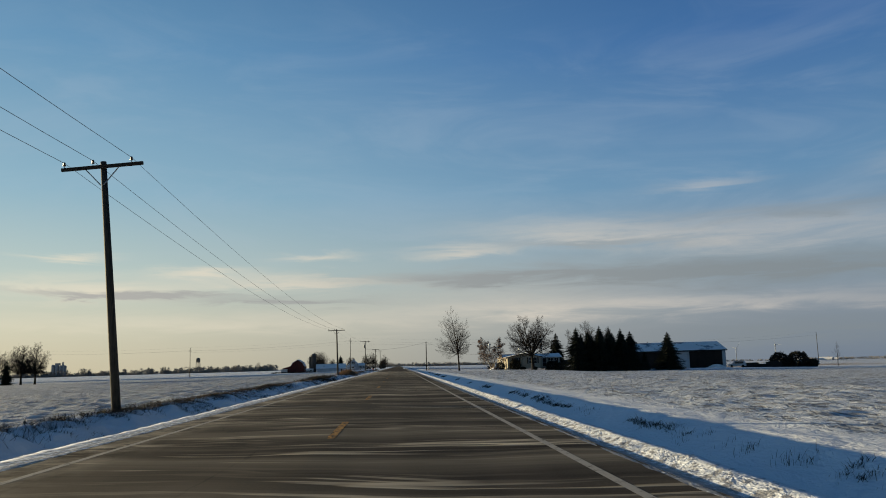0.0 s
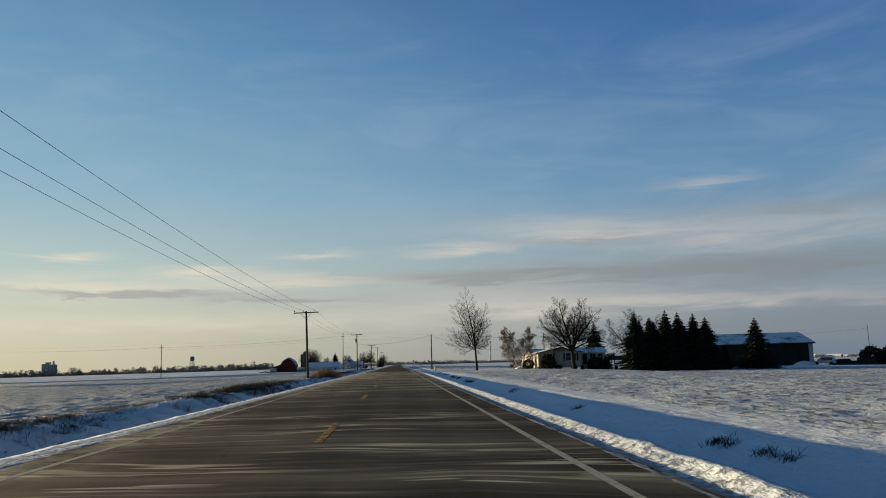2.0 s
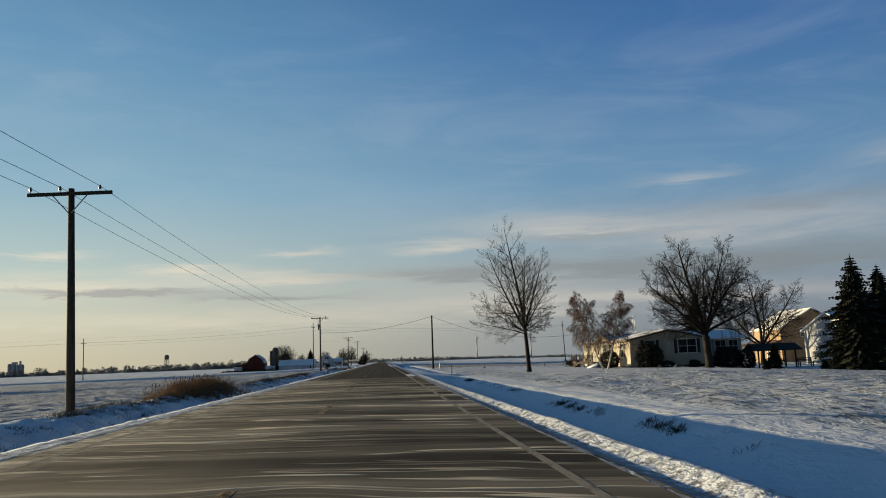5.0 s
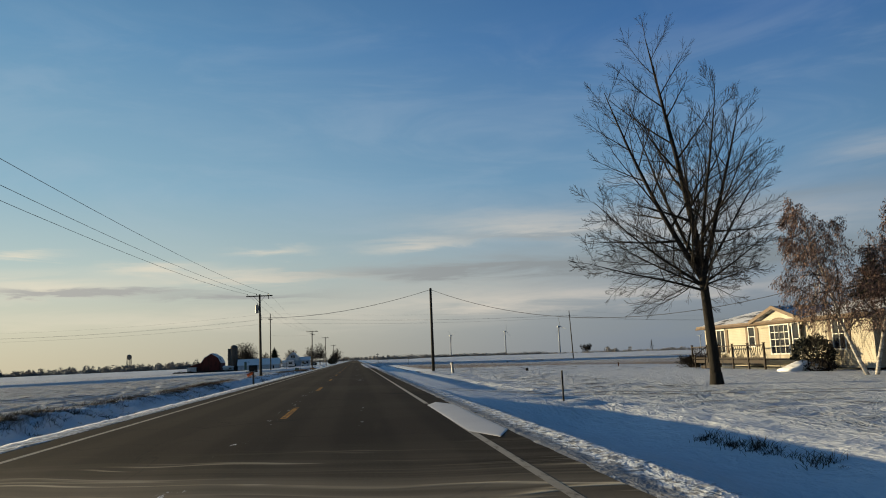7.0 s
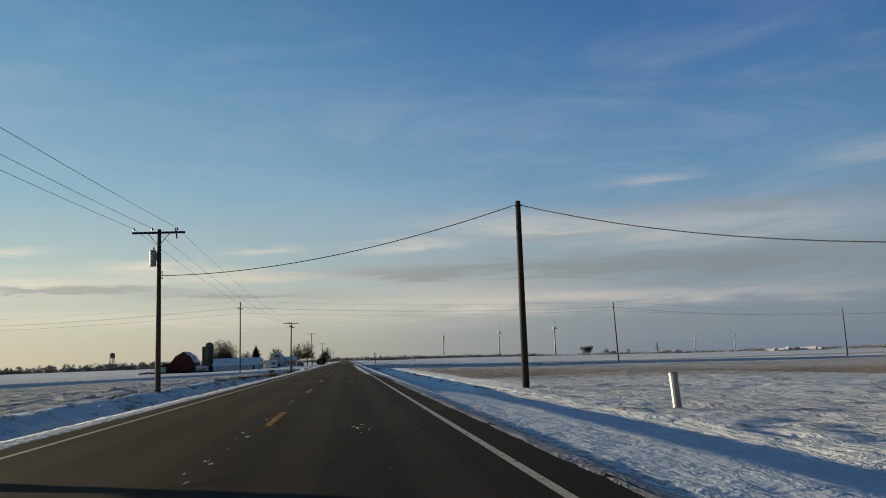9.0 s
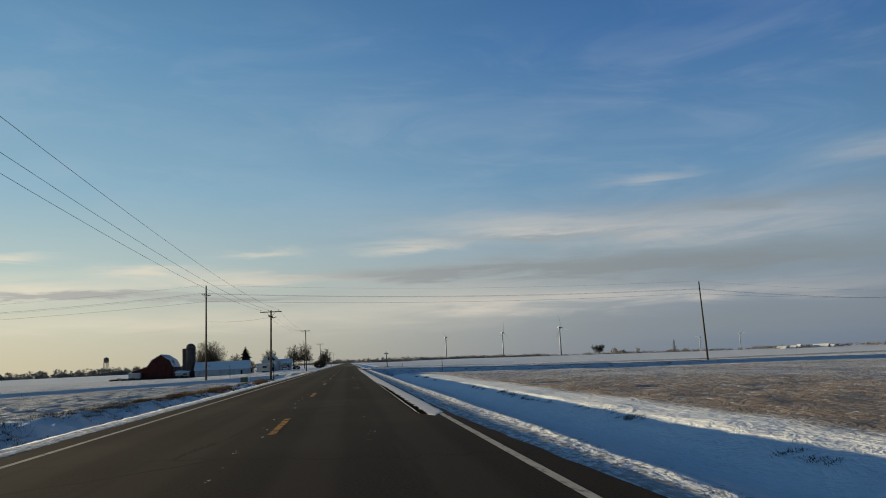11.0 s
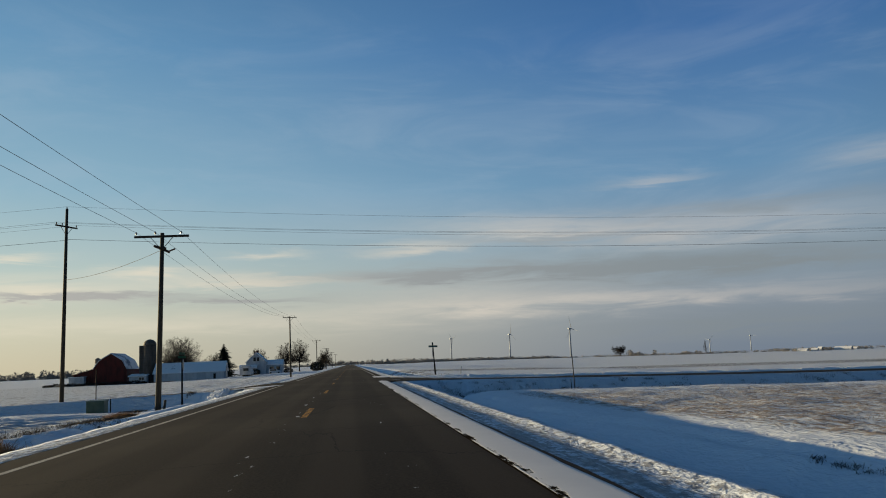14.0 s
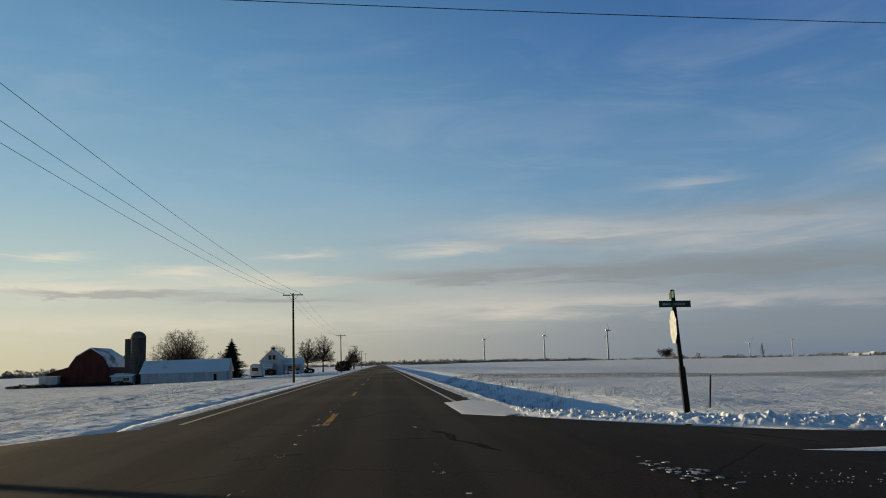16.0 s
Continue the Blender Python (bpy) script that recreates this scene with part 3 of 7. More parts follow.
        ridge = np.exp(-((x - 4.95 + 0.40 * near_in) / (0.4 - 0.2 * near_in)) ** 2) * (0.06 - 0.02 * (near_in - crest) + (0.12 - 0.06 * near_in) * (1 - 0.6 * ease(y, 135, 160) * (1 - crest)) * np.maximum(0, rough(x, y * 0.5, 1.5, 4, 0.6))) * (1 - 0.95 * ease(y, 189, 194) * (1 - ease(y, 245, 268)))
        ridge += np.exp(-((x + 4.6) / 0.2) ** 2) * (0.015 + 0.035 * np.maximum(0, rough(x, y, 2.2, 3, 0.6, 3)))
        torn = 0.011 * rough(x, y * 0.8, 2.6, 3, 0.7, 11) * ease(np.abs(x), 3.6, 3.8) * (1 - ease(np.abs(x), 4.6, 5.0)) * np.where(d > 3.6, 1, 0)
        z = z + torn + bank_lumps * near + near * clear * (clods * ease(np.abs(x), 4.2, 6.0) + ridge * np.where(d > 4, 1, 0))
    return z


def level(x, y):
    return float(land(x, y, False))


def make_ground():
    xs = np.r_[3.5, 3.7, np.arange(3.8, 5.4, 0.13), np.arange(5.4, 8.0, 0.3), np.arange(8.0, 8.8, 0.1), np.arange(8.8, 9.5, 0.24), np.arange(9.5, 26, 0.36), np.arange(26, 62, 0.8), np.arange(62, 100, 2.0), np.geomspace(100, 3200, 22)]
    xs = np.r_[-xs[::-1], -1.8, 0, 1.8, xs]
    ys = np.r_[-np.geomspace(400, 12, 12), np.arange(-6, 420, 0.33), np.arange(420, 470, 0.6), np.geomspace(470, 4600, 70)]
    X, Y = np.meshgrid(xs, ys)
    v = np.stack([X, Y, land(X, Y)], -1).reshape(-1, 3)
    nx, ny = len(xs), len(ys)
    i = (np.arange(ny - 1)[:, None] * nx + np.arange(nx - 1)[None]).reshape(-1)
    f = np.stack([i, i + 1, i + nx + 1, i + nx], 1)
    me = bpy.data.meshes.new("ground")
    me.vertices.add(len(v)), me.loops.add(f.size), me.polygons.add(len(f))
    me.vertices.foreach_set("co", v.astype(np.float32).reshape(-1))
    me.loops.foreach_set("vertex_index", f.astype(np.int32).reshape(-1))
    me.polygons.foreach_set("loop_start", np.arange(0, f.size, 4, dtype=np.int32))
    me.polygons.foreach_set("use_smooth", np.ones(len(f), bool))
    me.update(calc_edges=True)
    me.materials.append(SNOW)
    tops, field = clod_tops(X, Y)
    wind = 0.16 * rough(X, Y, 0.05, 3, 0.5, 8)
    brown = ease(X, 10, 13) * ease(Y, 255, 290) * (1 - ease(Y, 380, 385)) * 0.08
    bare = ease(tops + wind + brown - 0.25 * (X < 0) - 0.1, 0.26, 0.46) * ease(field, 0.25, 0.6)
    me.attributes.new("bare", "FLOAT", "POINT").data.foreach_set("value", bare.reshape(-1).astype(np.float32))
    tagged(new("ground", me), "snow-covered flat farmland with roadside ditches", "ground", kind="structure")


make_ground()


def strip(xs, ys, z):
    """A thin slab over a grid of xs by ys; z: a function of x and y."""
    X, Y = np.meshgrid(xs, ys)
    nx, ny = len(xs), len(ys)
    s = Shape()
    s.v = [np.stack([X, Y, z(X, Y)], -1).reshape(-1, 3)]
    i = (np.arange(ny - 1)[:, None] * nx + np.arange(nx - 1)[None]).reshape(-1)
    s.f = np.stack([i, i + 1, i + nx + 1, i + nx], 1).tolist()
    return s


def crown(x, y):
    return 0.025 - 0.0075 * np.abs(x) + 0 * y


ragged = lambda y, k: 4.0 + 0.05 * rough(y * 0 + k, y, 0.9, 4, 0.6)
rx = strip(np.array([-1.004, -1, -0.45, 0, 0.45, 1.0, 1.004]), np.r_[-300, -60, np.arange(-10, 420, 0.5), np.arange(420, 640, 4.0), 800, 1100, 1600], lambda x, y: x * 0)
for arr in rx.v:
    low = np.abs(arr[:, 0]) > 1.001
    arr[:, 0] *= np.where(arr[:, 0] < 0, ragged(arr[:, 1], 3) - 0.1, ragged(arr[:, 1], 8) - 0.5 * ease(arr[:, 1], 262, 285) * (1 - ease(arr[:, 1], 387.0, 389.0)))
    arr[:, 2] = crown(arr[:, 0], arr[:, 1]) - 0.14 * low
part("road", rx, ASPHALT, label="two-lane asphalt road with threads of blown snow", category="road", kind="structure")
cx = np.r_[np.arange(3.7, 12, 0.35), np.arange(12, 60, 4), np.geomspace(60, 900, 12)]


def side_road(sign):
    s = Shape()
    t = np.linspace(-1, 1, 7)
    X, T = np.meshgrid(cx * sign, t)
    half = 3.1 + flare(X)
    s.v = [np.stack([X, cross_mid(X) + T * half, cross_level(X) - 0.0065 - 0.02 * T * T * ease(np.abs(X), 5, 9)], -1).reshape(-1, 3)]
    n = len(cx)
    f = [(k * n + j, k * n + j + 1, (k + 1) * n + j + 1, (k + 1) * n + j) for k in range(6) for j in range(n - 1)]
    s.f = f if sign > 0 else [q[::-1] for q in f]
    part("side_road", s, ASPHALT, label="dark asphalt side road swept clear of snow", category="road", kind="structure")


side_road(1), side_road(-1)

# painted lines, broken at the crossing; the right one is buried where snow lies on the edge
for name, x, y0, y1 in (("edge_line", 3.32, -60, 186), ("edge_line", 3.32, 190, 284), ("edge_line", 3.32, 408, 700), ("edge_line", -3.3, -60, 388), ("edge_line", -3.3, 402.5, 700)):
    part(name, strip(np.array([x - 0.055, x + 0.055]), np.arange(y0, y1 + 1, 4.0), lambda a, b: crown(a, b) + 0.002), WHITE_LINE,
         label="worn white edge line painted on asphalt", category="road line", kind="structure")
dash = strip(np.array([-0.07, 0.0, 0.07]), np.array([-1.98, 0, 1.98]), lambda a, b: crown(a, b) + 0.002).mesh("centre_dash")
dash.materials.append(YELLOW_LINE)
for k in range(-1, 45):
    y = 5.9 + 15.24 * k
    if abs(y - CROSS_Y) > 5:
        tagged(new("centre_dash", dash), "worn yellow dash painted on asphalt", "road line", "yellow dashes along the road", "structure").location = (0.03, y, 0)


def snow_sheet(name, x0, x1, y0, y1, label, lift=0.03, seed=1, bumps=0.02):
    """A low sheet of packed snow with a torn outline."""
    n = max(8, int((y1 - y0) / 0.35))
    ys = np.linspace(y0, y1, n)
    taper = np.minimum(1, np.minimum(np.arange(n), n - 1 - np.arange(n)) / 3.0)
    s = Shape()
    us = np.array([0, 0.04, 0.12, 0.5, 0.88, 0.96, 1.0])
    rim = np.array([-0.25, 0.55, 1, 1, 1, 0.55, -0.25])
    a = x0 + 0.01 * rough(ys, ys * 0 + seed, 2.3, 3, 0.7)
    b = x1 + 0.03 * rough(ys, ys * 0 + seed + 40, 0.7, 4, 0.65)
    mid = (a + b) / 2
    a, b = mid + (a - mid) * taper, mid + (b - mid) * taper
    X = a[:, None] + (b - a)[:, None] * us[None]
    Y = np.repeat(ys[:, None], 7, 1)
    Z = np.maximum(crown(X, Y), -0.02) + 0.002 + (lift + bumps * rough(X, Y, 1.5, 2)) * rim[None]
    s.v = [np.stack([X, Y, Z], -1).reshape(-1, 3)]
    s.f = [(k * 7 + j, k * 7 + j + 1, k * 7 + j + 8, k * 7 + j + 7) for k in range(n - 1) for j in range(6)]
    part(name, s, SHEET, label=label, category="snow", smooth=True, kind="structure")


snow_sheet("packed_snow", 2.82, 3.44, 281, 389.6, "strip of packed snow along the road's edge", 0.004, 2, 0.0)
snow_sheet("packed_snow", 3.28, 3.92, 181, 190.5, "packed snow at the mouth of a drive", 0.003, 5, 0.001)
snow_sheet("packed_snow", 2.95, 4.6, 401.3, 409, "packed snow at the corner of the crossing", 0.007, 9, 0.002)


def ice_patch(x0, x1, y0, y1, seed, label):
    """A thin torn sheet of packed snow lying on the side road."""
    n, m = 26, 12
    rng = np.random.RandomState(seed)
    a = np.arange(n) * 2 * math.pi / n
    edge = 1 + 0.22 * rough(np.cos(a) * 2 + seed, np.sin(a) * 2, 1.3, 4, 0.65)
    v = [((x0 + x1) / 2, (y0 + y1) / 2, 0.012)]
    for k, up in ((0.85, 0.012), (1.0, 0.0)):
        v += [((x0 + x1) / 2 + k * edge[j] * math.cos(a[j]) * (x1 - x0) / 2, (y0 + y1) / 2 + k * edge[j] * math.sin(a[j]) * (y1 - y0) / 2, up) for j in range(n)]
    v = np.array(v)
    T = np.clip((v[:, 1] - cross_mid(v[:, 0])) / (3.1 + flare(v[:, 0])), -1, 1)
    v[:, 2] += np.where(np.abs(v[:, 0]) < 3.95, crown(v[:, 0], 0), cross_level(v[:, 0]) - 0.0065 - 0.02 * T * T * ease(np.abs(v[:, 0]), 5, 9)) + 0.006
    f = [(0, 1 + j, 1 + (j + 1) % n) for j in range(n)] + [(1 + j, 1 + n + j, 1 + n + (j + 1) % n, 1 + (j + 1) % n) for j in range(n)]
    part("packed_snow", Shape().add(v, f), PACKED, label=label, category="snow", smooth=True, kind="structure")


ice_patch(6.9, 16.5, 393.7, 394.7, 3, "long thin sheet of packed snow on the side road")
ice_patch(-6.9, -3.35, 389.1, 390.3, 5, "torn sheet of packed snow on the side road")
ice_patch(-5.3, -3.65, 387.2, 389.0, 6, "torn sheet of packed snow at a road corner")
ice_patch(-9.4, -6.3, 393.5, 394.4, 8, "thin sheet of packed snow on the side road")
rng = np.random.RandomState(44)
flakes = Shape()
for k in range(110):
    spread = k < 45
    x, y = (rng.normal(4.2, 0.16), rng.normal(392.1, 0.5)) if spread else (rng.normal(5.8, 0.8), rng.normal(391.7, 0.3))
    r = rng.uniform(0.02, 0.06) if spread else rng.uniform(0.006, 0.014)
    a = np.sort(rng.uniform(0, 2 * math.pi, 9))
    w = r * rng.uniform(0.5, 1.2, 9)
    z = float(cross_level(x)) - 0.012
    ring = np.stack([x + w * np.cos(a), y + 0.8 * w * np.sin(a), np.full(9, z)], 1)
    top = ring * np.array([1, 1, 1]) + np.array([0, 0, 0.012])
    top[:, :2] = (top[:, :2] - np.array([x, y])) * 0.85 + np.array([x, y])
    flakes.add(np.concatenate([ring, top]), [tuple(range(9, 18))] + [(q, (q + 1) % 9, 9 + (q + 1) % 9, 9 + q) for q in range(9)])
tar = Shape()
for line in ([(6.4, 397.4), (6.9, 396.6), (7.1, 395.9), (7.4, 395.2)], [(2.0, 398.2), (2.25, 397.4), (2.2, 396.4), (2.5, 395.6), (2.7, 394.6)], [(0.9, 396.6), (1.5, 396.75), (1.9, 396.7)], [(-0.7, 394.9), (-0.2, 395.05), (0.1, 395.0)]):
    q = np.array(line)
    ts = np.linspace(0, len(q) - 1, 28)
    px_, py_ = np.interp(ts, np.arange(len(q)), q[:, 0]) + 0.04 * rough(ts, ts * 0 + len(line), 2.0, 3), np.interp(ts, np.arange(len(q)), q[:, 1])
    wd = (0.02 if line[0][0] > 6 else 0.055) * (1 + 0.8 * rough(ts, ts * 0 + 9, 2.2, 3)) * np.minimum(1, np.minimum(ts, ts[-1] - ts) * 3 + 0.05)
    pz = np.where(px_ < 3.95, crown(px_, 0) + 0.003, cross_level(px_) - 0.002)
    tar.add(np.concatenate([np.stack([px_ - wd, py_, pz], 1), np.stack([px_ + wd, py_ + wd, pz], 1)]), [(k, 28 + k, 29 + k, k + 1) for k in range(27)])
part("tar_seam", tar, DARK_TAR, label="dark tar seams and blots on worn asphalt", category="road mark", kind="stuff")
for k in range(60):
    x, y, r = rng.normal(1.78, 0.12), rng.choice((215.6, 231.0, 262.0, 301.0, 327.0)) + rng.normal(0, 0.35), rng.uniform(0.012, 0.04)
    a = np.sort(rng.uniform(0, 2 * math.pi, 7))
    w = r * rng.uniform(0.5, 1.3, 7)
    base = float(crown(x, y)) + 0.001
    ring = np.stack([x + 0.7 * w * np.cos(a), y + 1.6 * w * np.sin(a), np.full(7, base)], 1)
    top = np.stack([x + 0.6 * w * np.cos(a), y + 1.4 * w * np.sin(a), np.full(7, base + 0.006)], 1)
    flakes.add(np.concatenate([ring, top]), [tuple(range(7, 14))] + [(q, (q + 1) % 7, 7 + (q + 1) % 7, 7 + q) for q in range(7)])
for x0, x1, y in ((0.05, 0.62, 218.4), (1.0, 2.1, 217.7)):
    xs_ = np.linspace(x0, x1, 14)
    ys_ = y + 0.02 * rough(xs_, xs_ * 0 + 3, 4.0, 3)
    wd = 0.008 + 0.016 * np.abs(rough(xs_, xs_ * 0 + 7, 5.0, 3))
    zs_ = crown(xs_, 0) + 0.003
    flakes.add(np.concatenate([np.stack([xs_, ys_ - wd, zs_], 1), np.stack([xs_, ys_ + wd, zs_], 1)]), [(k, k + 1, 15 + k, 14 + k) for k in range(13)])
part("snow_crumbs", flakes, DIRTY_ICE, label="small flakes of packed snow scattered on dark asphalt", category="snow", kind="stuff")


# ---- poles and wires ----
def utility_pole(name, x, y, top, lean=(0, 0), label="", group="poles along the road", arm=True, arm_tilt=0.0, length=3.05):
    """Wooden pole with a ten-foot crossarm; wires hang at -1.35, -0.35 and 1.15 m from its middle."""
    z0 = level(x, y) - 0.15
    pole = empty(name, (x, y, z0), label, "utility pole", group)
    h = top - z0
    tip = (lean[0] * h, lean[1] * h, h)
    part("shaft", Shape().tube([(0, 0, 0), tuple(0.5 * c for c in tip), tip], [0.165, 0.14, 0.11], 10), POLE_WOOD, pole, smooth=True)
    ends = []
    if arm:
        az = h - 0.22
        cx_, cy = lean[0] * az, lean[1] * az - 0.13
        k = math.tan(radians(arm_tilt))
        part("crossarm", Shape().box((cx_, cy, az), (length, 0.10, 0.125), tilt=(0, -arm_tilt, 0)), DARK_WOOD, pole)
        for s in (-1, 1):
            part("brace", Shape().rod((cx_ + s * 0.62, cy, az + s * 0.62 * k - 0.06), (cx_ + s * 0.05, cy + 0.02, az - 0.72), 0.022, n=6), METAL, pole)
        for u in (-0.466 * length, -0.118 * length, 0.354 * length):
            c = (cx_ + u, cy, az + u * k + 0.06)
            part("insulator", Shape().lathe(c, [(0.012, 0), (0.012, 0.08), (0.055, 0.09), (0.06, 0.13), (0.035, 0.15), (0.05, 0.19), (0.02, 0.24)], 10), PORCELAIN, pole)
            ends.append((x + c[0], y + c[1], z0 + c[2] + 0.2))
    return pole, ends


def wire(a, b, sag, r=0.011, label="thin overhead power wire with a slight sag", group="wires along the road", n=24):
    t = np.linspace(0, 1, n)[:, None]
    p = np.array(a) * (1 - t) + np.array(b) * t
    p[:, 2] -= sag * 4 * t[:, 0] * (1 - t[:, 0])
    return part("overhead_wire", Shape().tube(p, r, 4, False), WIRE, label=label, category="wire", group=group)


# x, y, height of the top, sideways lean, tilt of the arm in degrees, length of the arm
ROAD_POLES = [(-9.5, -78.0, 9.2, 0, 0, 3.05), (-9.2, 36.2, 9.25, -0.08, 4.6, 3.05), (-9.77, 152.3, 8.02, -0.018, 1.0, 3.05), (-9.47, 266.3, 9.35, 0.0, 0.3, 3.05),
              (-9.68, 383.0, 9.15, 0.02, 0.3, 3.05), (-9.75, 485.5, 10.3, 0.0, 0.0, 2.5), (-9.9, 605.0, 9.4, 0, 0, 2.9), (-10.3, 720.0, 9.0, 0, 0, 2.9), (-10.3, 838.0, 8.8, 0, 0, 2.9), (-10.3, 955.0, 8.8, 0, 0, 2.9)]
hung, road_pole_obs = [], []
for x, y, top, lean, tilt, arm_length in ROAD_POLES:
    ob, ends = utility_pole("utility_pole", x, y, top, (lean, 0), "weathered wooden power pole with a long crossarm", arm_tilt=tilt, length=arm_length)
    hung.append(ends), road_pole_obs.append(ob)
for a, b in zip(hung, hung[1:]):
    for p, q in zip(a, b):
        wire(p, q, 1.1, 0.011)

# the transformer, the service cable to the house and its bare pole
c_pole = road_pole_obs[3]
cz = level(-9.47, 266.3) - 0.15
tank = part("transformer", Shape().lathe((-0.33, -0.1, 7.1 - cz), [(0.02, 0), (0.17, 0.01), (0.19, 0.08), (0.19, 0.85), (0.2, 0.87), (0.2, 0.93), (0.12, 0.98), (0.02, 0.99)], 14), METAL, c_pole, "light grey transformer can", smooth=True)
part("bushing", Shape().lathe((-0.28, -0.1, 8.08 - cz), [(0.05, 0), (0.03, 0.05), (0.05, 0.1), (0.03, 0.15), (0.02, 0.24)], 8), PORCELAIN, tank)
part("bracket", Shape().box((-0.14, -0.1, 7.7 - cz), (0.12, 0.08, 0.5)), METAL, tank)
part("cutout", Shape().rod((1.0, -0.2, 9.25 - cz), (1.08, -0.22, 8.75 - cz), 0.045, n=6).box((0.97, -0.15, 9.25 - cz), (0.05, 0.12, 0.3)), PORCELAIN, c_pole)
for k in range(3):
    part("spool", Shape().lathe((0.2, -0.05, 6.35 + k * 0.18 - cz), [(0.05, 0), (0.03, 0.03), (0.03, 0.07), (0.05, 0.1)], 8), PORCELAIN, c_pole)
r_z = level(9.55, 253.3) - 0.15
r_pole = empty("service_pole", (9.55, 253.3, r_z), "plain dark wooden pole with a service cable on top", "utility pole")
part("shaft", Shape().tube([(0, 0, 0), (0.02, 0, 4.3), (0.05, 0, 8.25 - r_z)], [0.17, 0.145, 0.12], 10), DARK_WOOD, r_pole, smooth=True)
part("bracket", Shape().box((0.05, -0.02, 8.05 - r_z), (0.34, 0.06, 0.05)).rod((-0.12, -0.02, 8.05 - r_z), (0.05, -0.1, 7.8 - r_z), 0.012, n=5), METAL, r_pole)
wire((-9.25, 266.2, 6.55), (9.42, 253.3, 8.05), 0.75, 0.022, "thick black service cable hanging across the road", "service cables")
wire((9.7, 253.3, 8.05), (33.4, 222.0, 4.9), 2.6, 0.022, "thick black service cable hanging over the yard", "service cables")


def line_pole(x, y, top, lean=0.0, arm_turn=62):
    """A taller pole of the line beside the side road, with a short arm below its top."""
    z0 = level(x, y) - 0.15
    h = top - z0
    ob = empty("line_pole", (x, y, z0), "tall weathered wooden pole with a short arm", "utility pole", "poles along the side road")
    part("shaft", Shape().tube([(0, 0, 0), (lean * h / 2, 0, h / 2), (lean * h, 0, h)], [0.18, 0.15, 0.11], 10), POLE_WOOD, ob, smooth=True)
    az = h - 1.55
    s, k = math.sin(radians(arm_turn)), math.cos(radians(arm_turn))
    mid = (lean * az, 0)
    part("crossarm", Shape().box((mid[0], mid[1], az), (2.3, 0.1, 0.12), turn=arm_turn), DARK_WOOD, ob)
    for q in (-1, 1):
        part("brace", Shape().rod((mid[0] + q * 0.6 * k, q * 0.6 * s, az - 0.05), (mid[0], 0, az - 0.75), 0.02, n=6), METAL, ob)
    ends = [(x + lean * h, y, top + 0.18)]
    part("insulator", Shape().lathe((lean * h, 0, h - 0.02), [(0.03, 0), (0.05, 0.05), (0.03, 0.1), (0.05, 0.15), (0.02, 0.22)], 8), PORCELAIN, ob)
    for u in (-1.05, -0.45, 1.05):
        c = (mid[0] + u * k, u * s, az + 0.06)
        part("insulator", Shape().lathe(c, [(0.012, 0), (0.05, 0.06), (0.06, 0.1), (0.03, 0.13), (0.045, 0.18), (0.02, 0.23)], 8), PORCELAIN, ob)
        ends.append((x + c[0], y + c[1], z0 + c[2] + 0.2))
    return ends


LINE = [line_pole(-285, 408, 14.0), line_pole(-188, 407, 13.5), line_pole(-100, 406, 12.6), line_pole(-22.6, 406, 15.3, 0.008), line_pole(65.2, 402.6, 12.6, -0.03), line_pole(126.7, 408, 9.4, -0.01), line_pole(215, 409, 12.0)]
for a, b in zip(LINE, LINE[1:]):
    for p, q in zip(a, b):
        wire(p, q, 0.9, 0.008, group="wires along the side road")
d_pole, d_z = road_pole_obs[4], level(-9.68, 383.0) - 0.15
part("lower_arm", Shape().box((0.2, -0.1, 8.2 - d_z), (0.95, 0.11, 0.13), tilt=(0, 22, 20)).box((0.15, 0.12, 8.32 - d_z), (0.9, 0.11, 0.12), tilt=(0, 14, -50)), DARK_WOOD, d_pole)
part("dead_end", Shape().rod((0.6, -0.15, 8.05 - d_z), (0.95, -0.1, 8.2 - d_z), 0.05, n=6), PORCELAIN, d_pole)
for (x0, z0_), (x1, z1_) in zip([(-100, 10.4), (-22.5, 12.7), (65.0, 10.8)], [(-22.5, 12.7), (65.0, 10.8), (126.7, 8.6)]):
    wire((x0, 406.2, z0_), (x1, 406.6, z1_), 0.8, 0.014, group="wires along the side road")
wire((-22.4, 405.8, 9.2), (-9.6, 383.1, 8.15), 0.3, 0.014, group="wires along the side road")


